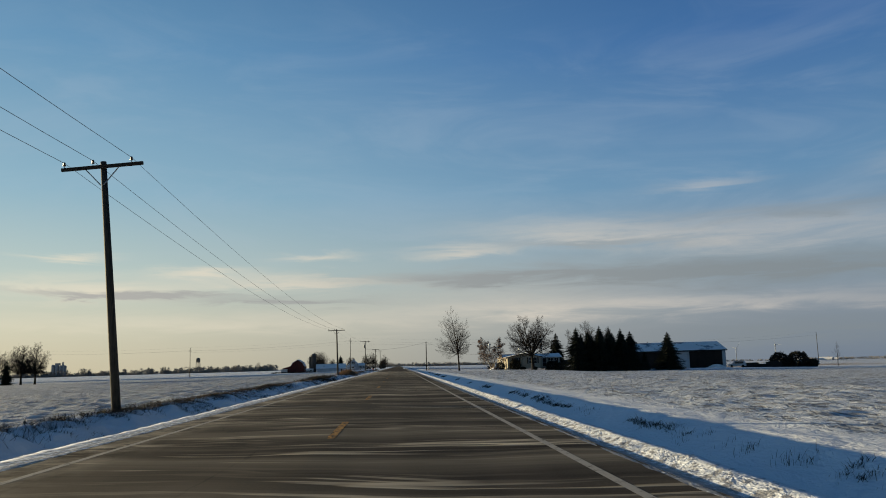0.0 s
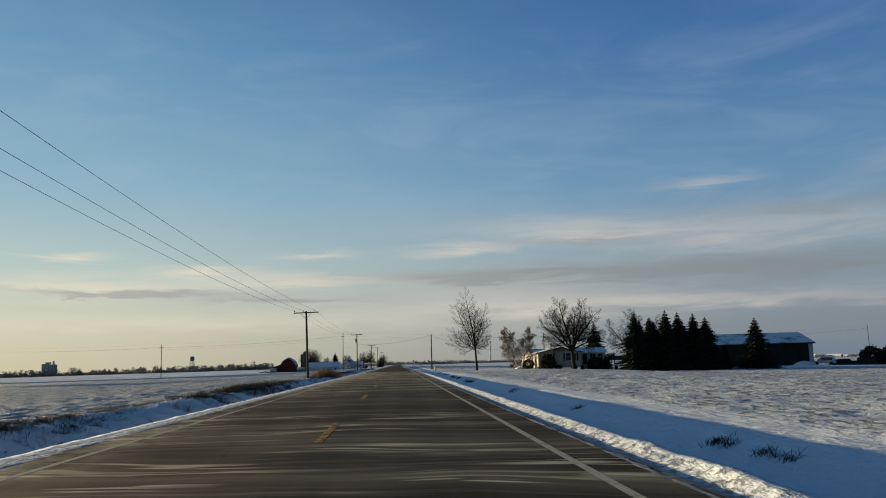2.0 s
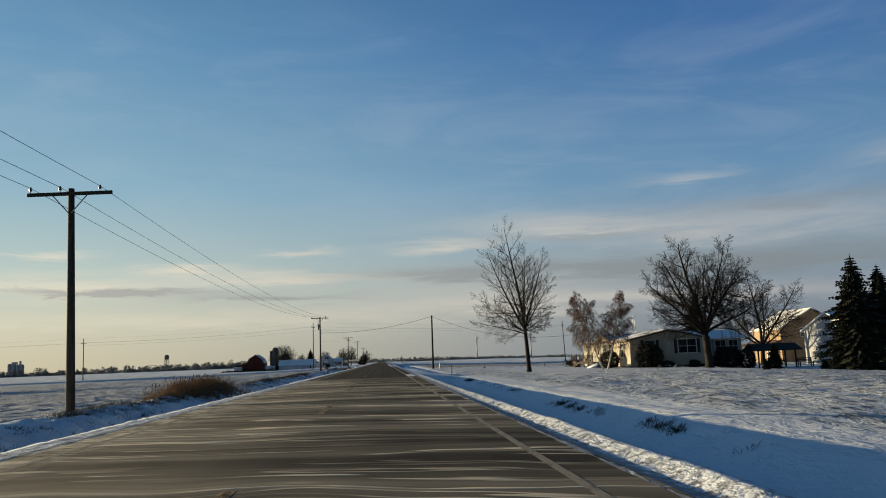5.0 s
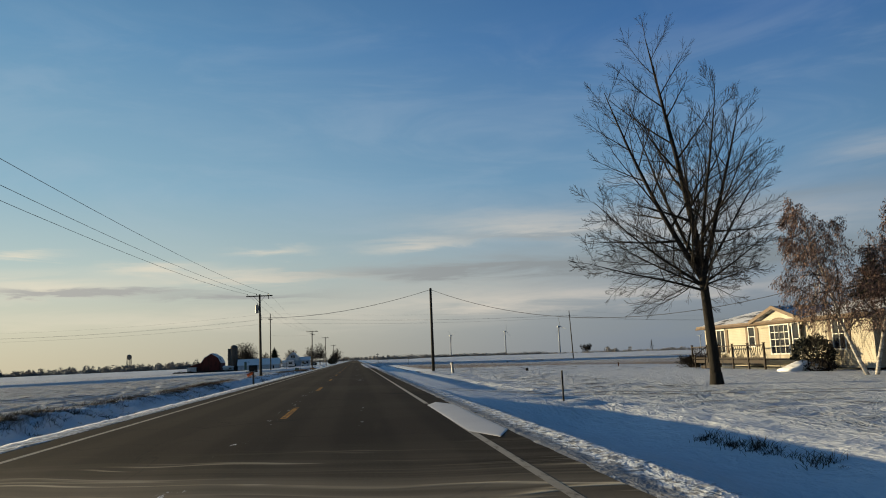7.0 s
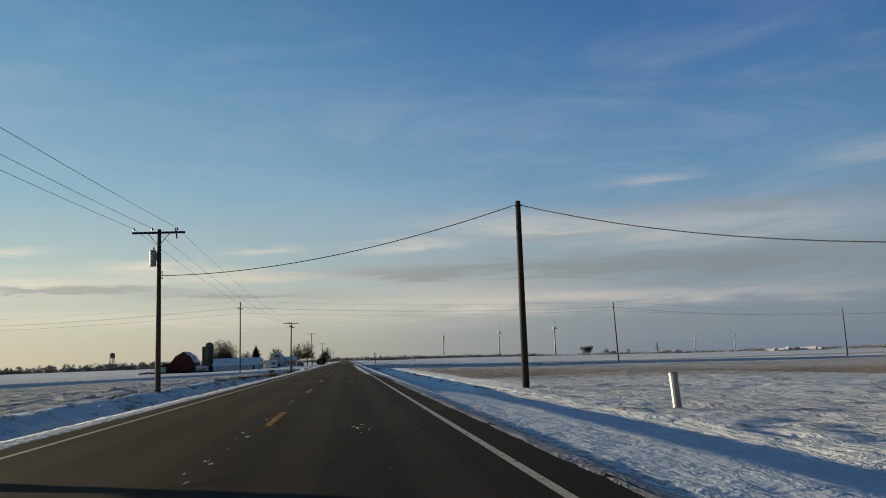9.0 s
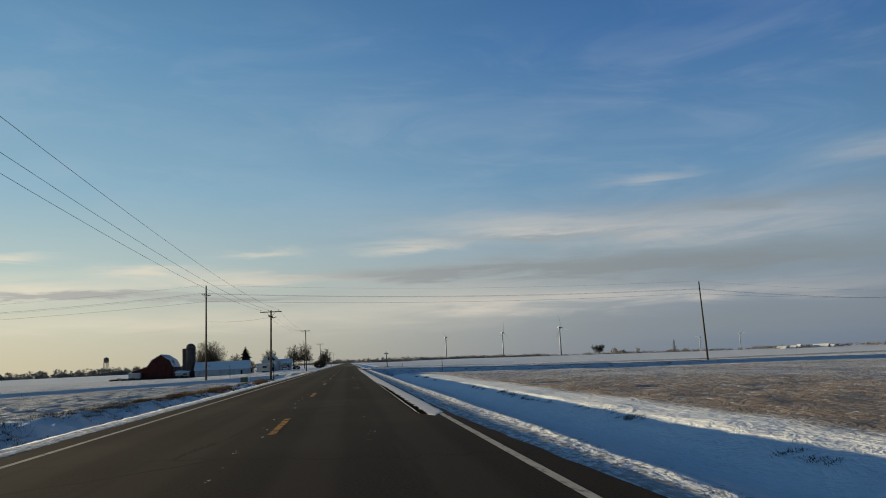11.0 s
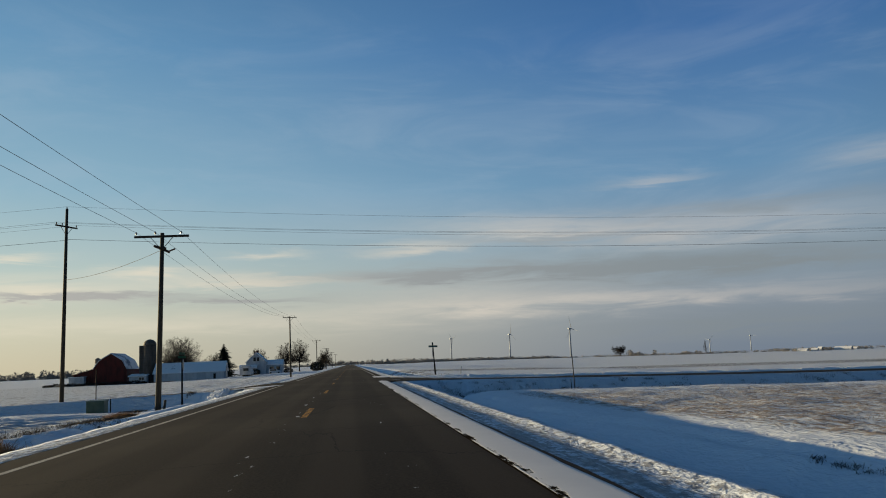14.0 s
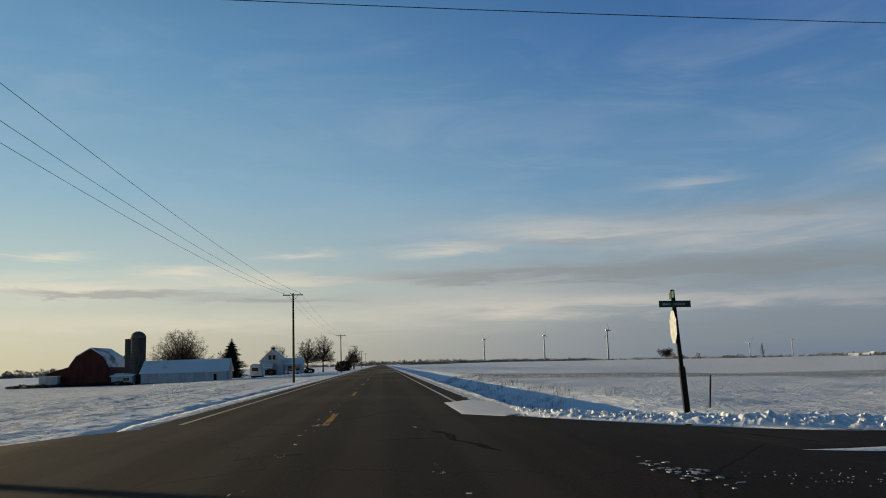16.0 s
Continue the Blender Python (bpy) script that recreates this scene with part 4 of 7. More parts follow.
# ---- trees ----
def grow(rng, out, p, d, length, r, plan, depth=0, least=0.006):
    """A limb and, along it, its branches. plan: rows of (branches, angle, their length, start along the limb, segments, wander, lift)."""
    n, angle, ratio, start, segs, wander, lift = plan[depth][:7]
    thin = plan[depth][7] if len(plan[depth]) > 7 else 0.82
    pts, rad, q, way = [p.copy()], [r], p.copy(), d / np.linalg.norm(d)
    for k in range(segs):
        way = way + rng.normal(0, wander, 3) + np.array([0, 0, lift])
        way /= np.linalg.norm(way)
        q = q + way * length / segs
        pts.append(q.copy())
        rad.append(max(r * (1 - thin * (k + 1) / segs), least))
    pts = np.array(pts)
    out[min(depth, len(out) - 1)].tube(pts, rad, (9, 6, 4, 3, 3)[min(depth, 4)], depth == 0)
    if depth + 1 >= len(plan):
        return
    turn = rng.uniform(0, 2 * math.pi)
    for k in range(n):
        t = start + (0.98 - start) * (k + rng.uniform(0.1, 0.9)) / n
        f = t * segs
        i = min(int(f), segs - 1)
        at = pts[i] + (pts[i + 1] - pts[i]) * (f - i)
        along = pts[i + 1] - pts[i]
        along /= np.linalg.norm(along)
        turn += 2.4 + rng.normal(0, 0.35)
        side = np.cross(along, [0.31, 0.17, 0.93])
        side /= np.linalg.norm(side)
        other = np.cross(along, side)
        a = radians(angle + rng.normal(0, 8)) * (1.18 - 0.5 * t)
        way = along * math.cos(a) + (side * math.cos(turn) + other * math.sin(turn)) * math.sin(a)
        taper = (1.12 - 0.75 * t) if depth == 0 else (1.15 - 0.65 * t)
        r_here = rad[i] + (rad[i + 1] - rad[i]) * (f - i)
        grow(rng, out, at, way, length * ratio * taper * rng.uniform(0.8, 1.15), min(r_here * 0.5, r * 0.42), plan, depth + 1, least)


def bare_tree(name, x, y, height, radius, plan, seed, label, lean=(0, 0), bark=None, twigs=None, group="", turn=0.0, z=None, least=0.006, category="tree"):
    rng = np.random.RandomState(seed)
    z0 = (level(x, y) if z is None else z) - 0.12
    tree = empty(name, (x, y, z0), label, category, group, turn=turn)
    out = [Shape(), Shape(), Shape()]
    grow(rng, out, np.zeros(3), np.array([lean[0], lean[1], 1.0]), height, radius, plan, 0, least)
    out[0].lathe((0, 0, -0.1), [(radius * 1.75, 0), (radius * 1.25, 0.25), (radius * 1.02, 0.7)], 9)
    part("trunk", out[0], bark or BARK, tree, smooth=True)
    part("branchwork", out[1], bark or BARK, tree, smooth=True)
    part("crown", out[2], twigs or TWIG, tree)
    return tree


FAR_ROUND = [(16, 50, 4.2, 0.42, 5, 0.04, 0.0, 0.45), (15, 44, 0.46, 0.14, 6, 0.07, 0.03), (8, 42, 0.46, 0.16, 3, 0.12, 0.04), (3, 42, 0.5, 0.2, 2, 0.15, 0.04), (0, 0, 0, 0, 2, 0.15, 0.02)]


def forked_tree(name, x, y, trunk, radius, leaders, plan, seed, label, bend=(0, 0), least=0.006, group=""):
    """A stout trunk that parts into leaders: rows of (way, length, thickness, height on the trunk)."""
    rng = np.random.RandomState(seed)
    tree = empty(name, (x, y, level(x, y) - 0.12), label, "tree", group)
    out = [Shape(), Shape(), Shape(), Shape()]
    t = np.linspace(0, 1, 7)
    line = np.stack([bend[0] * t ** 1.3, bend[1] * t, trunk * t], 1)
    out[0].tube(line, radius * (1 - 0.32 * t), 10)
    out[0].lathe((0, 0, -0.1), [(radius * 1.7, 0), (radius * 1.25, 0.25), (radius * 1.0, 0.7)], 10)
    for way, length, thick, up in leaders:
        at = np.array([np.interp(up, line[:, 2], line[:, k]) for k in range(3)])
        out[1] = Shape()
        grow(rng, out[1:], at, np.array(way, float), length, radius * thick, plan, 0, least)
        part("limb", out[1], BARK, tree, smooth=True)
    part("trunk", out[0], BARK, tree, smooth=True)
    part("branchwork", out[2], BARK, tree, smooth=True)
    part("crown", out[3], TWIG, tree)
    return tree


def dome_leaders(count, wide, tall, up, thick=0.42):
    """Leaders that reach out to a dome of that half-width and height."""
    rows = []
    for k in range(count):
        a, e = k * 2.4, radians(10 + 76 * ((k + 0.5) / count) ** 1.15)
        length = 1 / math.hypot(math.cos(e) / wide, math.sin(e) / tall)
        rows.append(((math.cos(a) * math.cos(e), math.sin(a) * math.cos(e), math.sin(e)), length * 0.82, thick, up))
    return rows


FILIGREE = [(15, 54, 0.40, 0.22, 6, 0.06, 0.0), (9, 48, 0.5, 0.15, 3, 0.12, 0.01), (5, 46, 0.55, 0.2, 2, 0.14, 0.02), (0, 0, 0, 0, 1, 0.12, 0.02)]
MAPLE = [(15, 56, 0.46, 0.06, 10, 0.02, 0.006, 0.88), (9, 32, 0.46, 0.15, 8, 0.045, 0.035), (6, 30, 0.5, 0.2, 4, 0.08, 0.04), (0, 0, 0, 0, 3, 0.08, 0.03)]
GNARLED = [(17, 56, 0.46, 0.14, 9, 0.07, 0.015), (12, 48, 0.46, 0.15, 6, 0.12, 0.04), (8, 44, 0.5, 0.15, 3, 0.16, 0.03), (0, 0, 0, 0, 2, 0.16, 0.02)]
forked_tree("maple_tree", 15.6, 200.0, 4.8, 0.225, [((-0.13, 0.0, 1), 9.66, 0.69, 4.7), ((-0.54, 0.1, 1), 8.61, 0.56, 4.2), ((0.32, -0.05, 1), 7.25, 0.52, 4.4), ((-0.32, 0.32, 1), 7.77, 0.38, 4.5), ((0.08, 0.42, 1), 7.14, 0.38, 4.5), ((-0.12, -0.42, 1), 7.35, 0.38, 4.6),
            ((0.55, -0.25, 1), 5.25, 0.31, 4.3), ((-0.95, -0.2, 0.62), 5.88, 0.29, 4.0), ((-1, 0.1, 0.34), 5.15, 0.25, 3.8), ((-0.9, 0.5, 0.5), 4.62, 0.22, 4.0), ((0.9, 0.2, 0.3), 2.62, 0.18, 4.0), ((0.8, -0.3, 0.5), 3.46, 0.22, 4.1), ((-0.3, -1, 0.4), 4.20, 0.22, 3.8), ((0.2, 1, 0.4), 4.20, 0.22, 3.8)],
            MAPLE, 11, "tall bare maple with upswept limbs in a snowy yard", (-0.22, 0.0), 0.005)
forked_tree("oak_tree", 33.4, 199.4, 3.8, 0.40, [((-0.2, 0.0, 1), 8.94, 0.62, 3.7), ((0.7, 0.1, 1), 8.72, 0.62, 3.6), ((-1.1, 0.15, 0.8), 7.63, 0.45, 3.5), ((-0.6, 0.8, 1), 7.85, 0.45, 3.6), ((0.2, -0.85, 1), 7.85, 0.45, 3.6), ((1.3, -0.1, 0.65), 6.98, 0.4, 3.5), ((0.3, 0.6, 1.1), 8.28, 0.4, 3.7), ((-1.2, -0.3, 0.4), 5.89, 0.3, 3.3), ((0.35, -0.4, 1), 8.72, 0.4, 3.7), ((-0.6, -0.4, 1), 8.28, 0.4, 3.7)],
            GNARLED, 4, "broad bare tree beside the house", (-0.25, 0.0), 0.008)
forked_tree("oak_tree", 55.0, 233.0, 3.0, 0.36, [((0, 0.1, 1), 10.24, 0.6, 2.9), ((0.7, -0.1, 1), 9.73, 0.55, 2.8), ((-0.75, 0.1, 0.9), 9.47, 0.5, 2.8), ((-1.1, -0.3, 0.5), 7.68, 0.4, 2.6), ((1.1, 0.3, 0.5), 7.68, 0.4, 2.6), ((0.1, -0.6, 1), 9.22, 0.4, 2.9)],
            GNARLED, 9, "broad bare tree behind dark spruces", (0.1, 0.0), 0.009)
forked_tree("oak_tree", -139.0, 316.0, 4.2, 0.42, dome_leaders(22, 6.0, 12.5, 4.0), FILIGREE, 21, "bare tree in a small field grove", least=0.014, group="field grove trees")
bare_tree("oak_tree", -147.0, 314.0, 4.5, 0.38, FAR_ROUND, 22, "bare tree in a small field grove", group="field grove trees", least=0.014)
forked_tree("oak_tree", -134.3, 317.0, 4.2, 0.4, dome_leaders(20, 5.4, 13.6, 4.0), FILIGREE, 25, "bare tree in a small field grove", least=0.014, group="field grove trees")


def spruce(x, y, height, spread, seed, label, group="", z=None, thin=1.0):
    """Whorls of drooping boughs, each a fan of needle sprays."""
    rng = np.random.RandomState(seed)
    z0 = (level(x, y) if z is None else z) - 0.1
    tree = empty("spruce_tree", (x, y, z0), label, "tree", group)
    part("trunk", Shape().tube([(0, 0, 0), (0, 0, height * 0.97)], [0.02 * height, 0.02], 7), BARK, tree)
    v, f = [], []
    zz = 0.25
    while zz < height * 0.985:
        t = zz / height
        reach = spread * (1 - t) ** 0.8 * rng.uniform(0.66, 1.18) + 0.08
        count = int((5 + 9 * (1 - t)) * thin)
        spin = rng.uniform(0, 6.28)
        for k in range(count):
            a = spin + 6.283 * k / count + rng.normal(0, 0.12)
            long_ = reach * rng.uniform(0.72, 1.18)
            ca, sa = math.cos(a), math.sin(a)
            n = max(3, int(long_ / 0.26))
            droop = rng.uniform(0.1, 0.3)
            for j in range(n):
                s = (j + 0.6) / n
                c = np.array([ca * long_ * s, sa * long_ * s, zz + 0.10 * long_ * s - droop * long_ * s * s])
                w = (0.5 * (1 - s) + 0.17) * min(1.0, 0.35 + long_ * 0.4) * min(1.0, 0.25 + 7 * (1 - t)) * rng.uniform(0.8, 1.2)
                for side in (-1, 1):
                    out_ = np.array([ca * 0.75 - side * sa * 0.8, sa * 0.75 + side * ca * 0.8, rng.uniform(-0.55, 0.05)]) * w
                    wide = np.array([-sa * 0.1, ca * 0.1, 0.22 * w + 0.05])
                    i = len(v)
                    v += [c - wide, c + wide, c + out_]
                    f.append((i, i + 1, i + 2))
            i = len(v)
            tip = np.array([ca * long_ * 1.08, sa * long_ * 1.08, zz - (droop - 0.14) * long_])
            v += [tip * np.array([0.75, 0.75, 1]) + np.array([-sa * 0.12, ca * 0.12, 0.05]), tip * np.array([0.75, 0.75, 1]) - np.array([-sa * 0.12, ca * 0.12, 0.05]), tip]
            f.append((i, i + 1, i + 2))
        zz += rng.uniform(0.16, 0.26) * (0.6 + 0.05 * height)
    for k in range(7):
        a = k * 2.4
        i = len(v)
        v += [np.array([0.05, 0, height * 0.93]), np.array([-0.05, 0, height * 0.93]), np.array([math.cos(a) * 0.05, math.sin(a) * 0.05, height * (0.97 + 0.009 * k)])]
        f.append((i, i + 1, i + 2))
    crown_ = Shape().add(v, f)
    part("crown", crown_, NEEDLES, tree)
    return tree


for k, (x, y, top, spread) in enumerate([(41.4, 187.2, 8.5, 3.8), (44.3, 188.2, 7.6, 3.5), (46.6, 186.6, 8.7, 3.6), (49.0, 187.4, 8.4, 3.6), (51.6, 187.2, 8.0, 3.7), (54.0, 188.0, 7.4, 3.8),
                                            (62.8, 188.3, 7.0, 3.7), (57.4, 188.6, 2.6, 1.5), (43.0, 189.5, 7.0, 3.4), (53.0, 190.0, 6.6, 3.4), (47.8, 189.6, 7.4, 3.4), (50.4, 189.8, 7.1, 3.4), (45.4, 189.4, 7.0, 3.4)]):
    spruce(x, y, top + 0.25 - level(x, y), spread, 50 + k, "dense dark spruce in a windbreak row", "windbreak spruces", thin=1.25)
spruce(45.9, 233.8, 10.6, 4.3, 70, "dark spruce behind the house")
spruce(38.6, 196.5, 2.6, 1.0, 71, "small young spruce in the yard")
spruce(31.2, 183.0, 0.85, 0.35, 72, "knee-high spruce sapling in snow", "spruce saplings")
spruce(37.6, 186.0, 0.9, 0.36, 73, "knee-high spruce sapling in snow", "spruce saplings")
spruce(-142.0, 311.0, 9.5, 2.8, 74, "dark spruce among bare grove trees", "field grove trees")
spruce(-43.0, 627, 11.8, 5.2, 75, "dark spruce behind a long white shed", thin=1.25)

# ---- more materials ----
def siding(name, dark, light, board=0.11, rough_=0.55, across="z"):
    """Lapped boards or ribbed sheet: a saw-tooth relief with faint stains."""
    def paint(n, position, place):
        x, y, z = n.split(place)
        u = {"z": z, "x": x, "y": y}[across]
        lap = n.math("FRACT", n.math("DIVIDE", u, board))
        stain = n.noise(n.scaled(place, (1, 1, 0.3)), 0.9, 5, 0.6)
        tone = n.mix(n.step(stain, 0.3, 0.75), light, dark)
        tone = n.mix(n.math("MULTIPLY", n.math("LESS_THAN", lap, 0.1), 0.35), tone, (0.02, 0.02, 0.02))
        return {"Base Color": tone, "Roughness": rough_, "bump": (lap, 0.5, 0.015)}
    return material(name, paint)


def snowy_roof(name, under, amount=0.5, scale=0.6):
    def paint(n, position, place):
        drift = n.noise(place, scale, 5, 0.6, 0.4)
        fine = n.noise(place, scale * 9, 4)
        cover = n.step(n.math("ADD", drift, n.math("MULTIPLY", fine, 0.12)), 0.62 - 0.35 * amount, 0.74 - 0.35 * amount)
        tiles = n.mix(fine, tuple(0.6 * c for c in under), tuple(1.3 * c for c in under))
        return {"Base Color": n.mix(cover, tiles, (0.82, 0.83, 0.85)), "Roughness": 0.75, "bump": (n.math("ADD", fine, cover), 0.4, 0.03)}
    return material(name, paint)


CREAM = siding("cream vinyl siding", (0.36, 0.325, 0.25), (0.47, 0.43, 0.35))
WHITE_TRIM = plain("white painted trim", (0.62, 0.60, 0.55), (0.76, 0.75, 0.71), 2.0, 0.5, bump=0.1)
BROWN_TRIM = plain("brown painted trim", (0.09, 0.06, 0.04), (0.16, 0.11, 0.07), 3.0, 0.55, bump=0.1)
BLACK_SHUTTER = plain("black-brown shutters", (0.015, 0.013, 0.015), (0.04, 0.035, 0.035), 5.0, 0.5, bump=0.2)
SHINGLE = snowy_roof("dark shingles under thin snow", (0.05, 0.05, 0.055), 0.45)
SNOW_ROOF = snowy_roof("roof under snow", (0.16, 0.18, 0.21), 0.85, 0.25)
SHED_ROOF = snowy_roof("metal roof under snow", (0.20, 0.24, 0.30), 0.6, 0.25)
SILO_DOME = plain("dark weathered dome sheet", (0.07, 0.062, 0.055), (0.13, 0.12, 0.11), 1.5, 0.7)
RED_BOARDS = siding("weathered red barn boards", (0.045, 0.011, 0.009), (0.10, 0.019, 0.015), 0.25, 0.8, "x")
WHITE_SHEET = siding("white ribbed metal sheet", (0.40, 0.42, 0.46), (0.56, 0.58, 0.61), 0.3, 0.6, "x")
BROWN_SHEET = siding("dark brown metal sheet", (0.010, 0.008, 0.007), (0.024, 0.018, 0.015), 0.3, 0.9, "x")
TAN_BOARDS = siding("tan wooden siding", (0.25, 0.16, 0.09), (0.36, 0.24, 0.14), 0.2)
CONCRETE = siding("grey-brown concrete staves", (0.062, 0.05, 0.042), (0.12, 0.10, 0.085), 0.75, 0.8)
DECK_WOOD = plain("dark stained deck wood", (0.012, 0.007, 0.005), (0.030, 0.018, 0.012), 3.0, 0.7)
BIRCH_BARK = plain("white birch bark", (0.16, 0.14, 0.12), (0.72, 0.69, 0.64), 5.0, 0.7, stretch=(1, 1, 2.5))
BIRCH_LEAF = plain("withered russet leaves", (0.11, 0.07, 0.06), (0.24, 0.16, 0.14), 1.5, 0.8, bump=0.2)
YEW = plain("dark evergreen shrub", (0.010, 0.013, 0.010), (0.035, 0.034, 0.024), 3.0, 0.85)
DRY_GRASS = plain("dry brown grass", (0.075, 0.048, 0.027), (0.22, 0.14, 0.078), 0.6, 0.9, bump=0.1)
DARK_GRASS = plain("dark dead weeds", (0.018, 0.015, 0.012), (0.065, 0.050, 0.036), 0.8, 0.9, bump=0.1)
TAWNY = plain("tawny matted grass", (0.21, 0.105, 0.045), (0.44, 0.24, 0.11), 0.8, 0.9, bump=0.1)
REED = plain("orange-brown reeds", (0.12, 0.066, 0.03), (0.29, 0.165, 0.08), 0.8, 0.9, bump=0.1)
GREEN_BOX = plain("dull green painted metal", (0.04, 0.075, 0.06), (0.075, 0.115, 0.09), 3.0, 0.5)
SIGN_GREEN = plain("dark green sign sheet", (0.012, 0.05, 0.035), (0.02, 0.075, 0.05), 3.0, 0.85, bump=0.05)
BLACK_METAL = plain("black painted metal", (0.008, 0.008, 0.009), (0.02, 0.02, 0.02), 5.0, 0.75, bump=0.1, gloss=0.12)
ORANGE = plain("faded orange plastic", (0.38, 0.075, 0.02), (0.56, 0.12, 0.035), 4.0, 0.6, bump=0.2)
# white towers toned down to blue-grey, with distant haze in the colour
TURBINE = plain("turbine white dimmed by haze", (0.30, 0.33, 0.37), (0.38, 0.41, 0.45), 0.1, 0.5, bump=0.0)
# much paler than near twigs: the haze of distance is put into the colour
FAR_WOOD = plain("bare woods paled by haze", (0.17, 0.165, 0.16), (0.28, 0.26, 0.24), 0.05, 0.95, bump=0.0)
CAR_PAINT = plain("white car paint", (0.60, 0.61, 0.62), (0.72, 0.72, 0.73), 2.0, 0.25, bump=0.0)
RUBBER = plain("black rubber", (0.012, 0.012, 0.012), (0.03, 0.03, 0.03), 8.0, 0.85)


def glass_paint(n, position, place):
    return {"Base Color": n.mix(n.noise(place, 1.3, 2), (0.012, 0.014, 0.017), (0.03, 0.034, 0.04)), "Roughness": 0.06, "Specular IOR Level": 0.6}


GLASS = material("dark window glass", glass_paint)


# ---- kinds of things ----
def window(parent, at, width, height, face, shutters=None, bars=(1, 1), casing=None, name="window"):
    """A window on a wall. at: the middle of its sill line on the wall's face; face: "x-" or "y-", the side that it looks to."""
    def put(lo, hi, out0, out1):
        (a0, z0), (a1, z1) = lo, hi
        if face == "x-":
            return Shape().span((at[0] - out1, at[1] + a0, at[2] + z0), (at[0] - out0, at[1] + a1, at[2] + z1))
        return Shape().span((at[0] + a0, at[1] - out1, at[2] + z0), (at[0] + a1, at[1] - out0, at[2] + z1))
    w, h, c = width / 2, height, 0.09
    frame_ = put((-w - c, h), (w + c, h + c), 0, 0.07)
    for lo, hi in (((-w - c, -c), (w + c, 0)), ((-w - c, 0), (-w, h)), ((w, 0), (w + c, h))):
        q = put(lo, hi, 0, 0.07)
        frame_.add(q.v[0], q.f)
    win = part(name, frame_, casing or WHITE_TRIM, parent)
    part("pane", put((-w, 0), (w, h), 0.004, 0.024), GLASS, win)
    for k in range(1, bars[0] + 1):
        part("glazing_bar", put((-w + 2 * w * k / (bars[0] + 1) - 0.025, 0), (-w + 2 * w * k / (bars[0] + 1) + 0.025, h), 0.026, 0.05), casing or WHITE_TRIM, win)
    for k in range(1, bars[1] + 1):
        part("glazing_bar", put((-w, h * k / (bars[1] + 1) - 0.02), (w, h * k / (bars[1] + 1) + 0.02), 0.026, 0.045), casing or WHITE_TRIM, win)
    if shutters:
        for lo, hi in (((-w - c - 0.38, -0.05), (-w - c - 0.02, h + 0.05)), ((w + c + 0.02, -0.05), (w + c + 0.38, h + 0.05))):
            s = put(lo, hi, 0, 0.045)
            for k in range(9):
                q = put((lo[0] + 0.04, -0.02 + k * h / 9), (hi[0] - 0.04, -0.02 + k * h / 9 + h / 14), 0.045, 0.06)
                s.add(q.v[0], q.f)
            part("shutter", s, shutters, win)
    return win


def gable_roof(parent, x0, x1, y0, y1, eave, ridge, mat, along="y", over=0.35, thick=0.14, split=0.5, name="roof", label=""):
    """Two slopes that meet in a ridge along x or y."""
    a0, a1, b0, b1 = (x0, x1, y0, y1) if along == "y" else (y0, y1, x0, x1)
    mid = a0 + (a1 - a0) * split
    kl, kr = (ridge - eave) / (mid - a0), (ridge - eave) / (a1 - mid)
    outline = [(a0 - over, eave - kl * over), (mid, ridge), (a1 + over, eave - kr * over), (a1 + over, eave - kr * over + thick), (mid, ridge + thick), (a0 - over, eave - kl * over + thick)]
    return part(name, Shape().prism(outline, along, b0 - over, b1 + over), mat, parent, label)


def shrub(name, x, y, rx, ry, h, mat, label, seed, count=900, leaf=0.16, group="", z=None, category="shrub"):
    """Small leafy sprays through an uneven dome on a few stems."""
    rng = np.random.RandomState(seed)
    z0 = level(x, y) if z is None else z
    ob = empty(name, (x, y, z0 - 0.05), label, category, group)
    stems = Shape()
    for k in range(7):
        a = k * 0.9 + rng.uniform(0, 0.5)
        stems.tube([(0, 0, 0), (math.cos(a) * rx * 0.3, math.sin(a) * ry * 0.3, h * 0.45), (math.cos(a) * rx * 0.6, math.sin(a) * ry * 0.6, h * 0.8)], [0.03, 0.02, 0.008], 4)
    part("stem", stems, TWIG, ob)
    count, leaf = int(count * 2.4), leaf * 0.68
    d = rng.normal(0, 1, (count, 3))
    d /= np.linalg.norm(d, axis=1)[:, None]
    lump = 1 + 0.16 * np.sin(d[:, 0] * 5 + seed) * np.cos(d[:, 1] * 4 + 1) + rng.normal(0, 0.06, count)
    rad = rng.uniform(0.72, 1.0, count) ** 0.6 * lump
    c = np.stack([d[:, 0] * rx * rad, d[:, 1] * ry * rad, h * 0.5 + d[:, 2] * h * 0.5 * rad], 1)
    c[:, 2] = np.maximum(c[:, 2], 0.04)
    u, w = rng.normal(0, leaf, (count, 3)), rng.normal(0, leaf, (count, 3))
    v = np.stack([c, c + u + d * leaf * 0.6, c + w + d * leaf * 0.9], 1).reshape(-1, 3)
    part("foliage", Shape().add(v, [(3 * k, 3 * k + 1, 3 * k + 2) for k in range(count)]), mat, ob)
    return ob


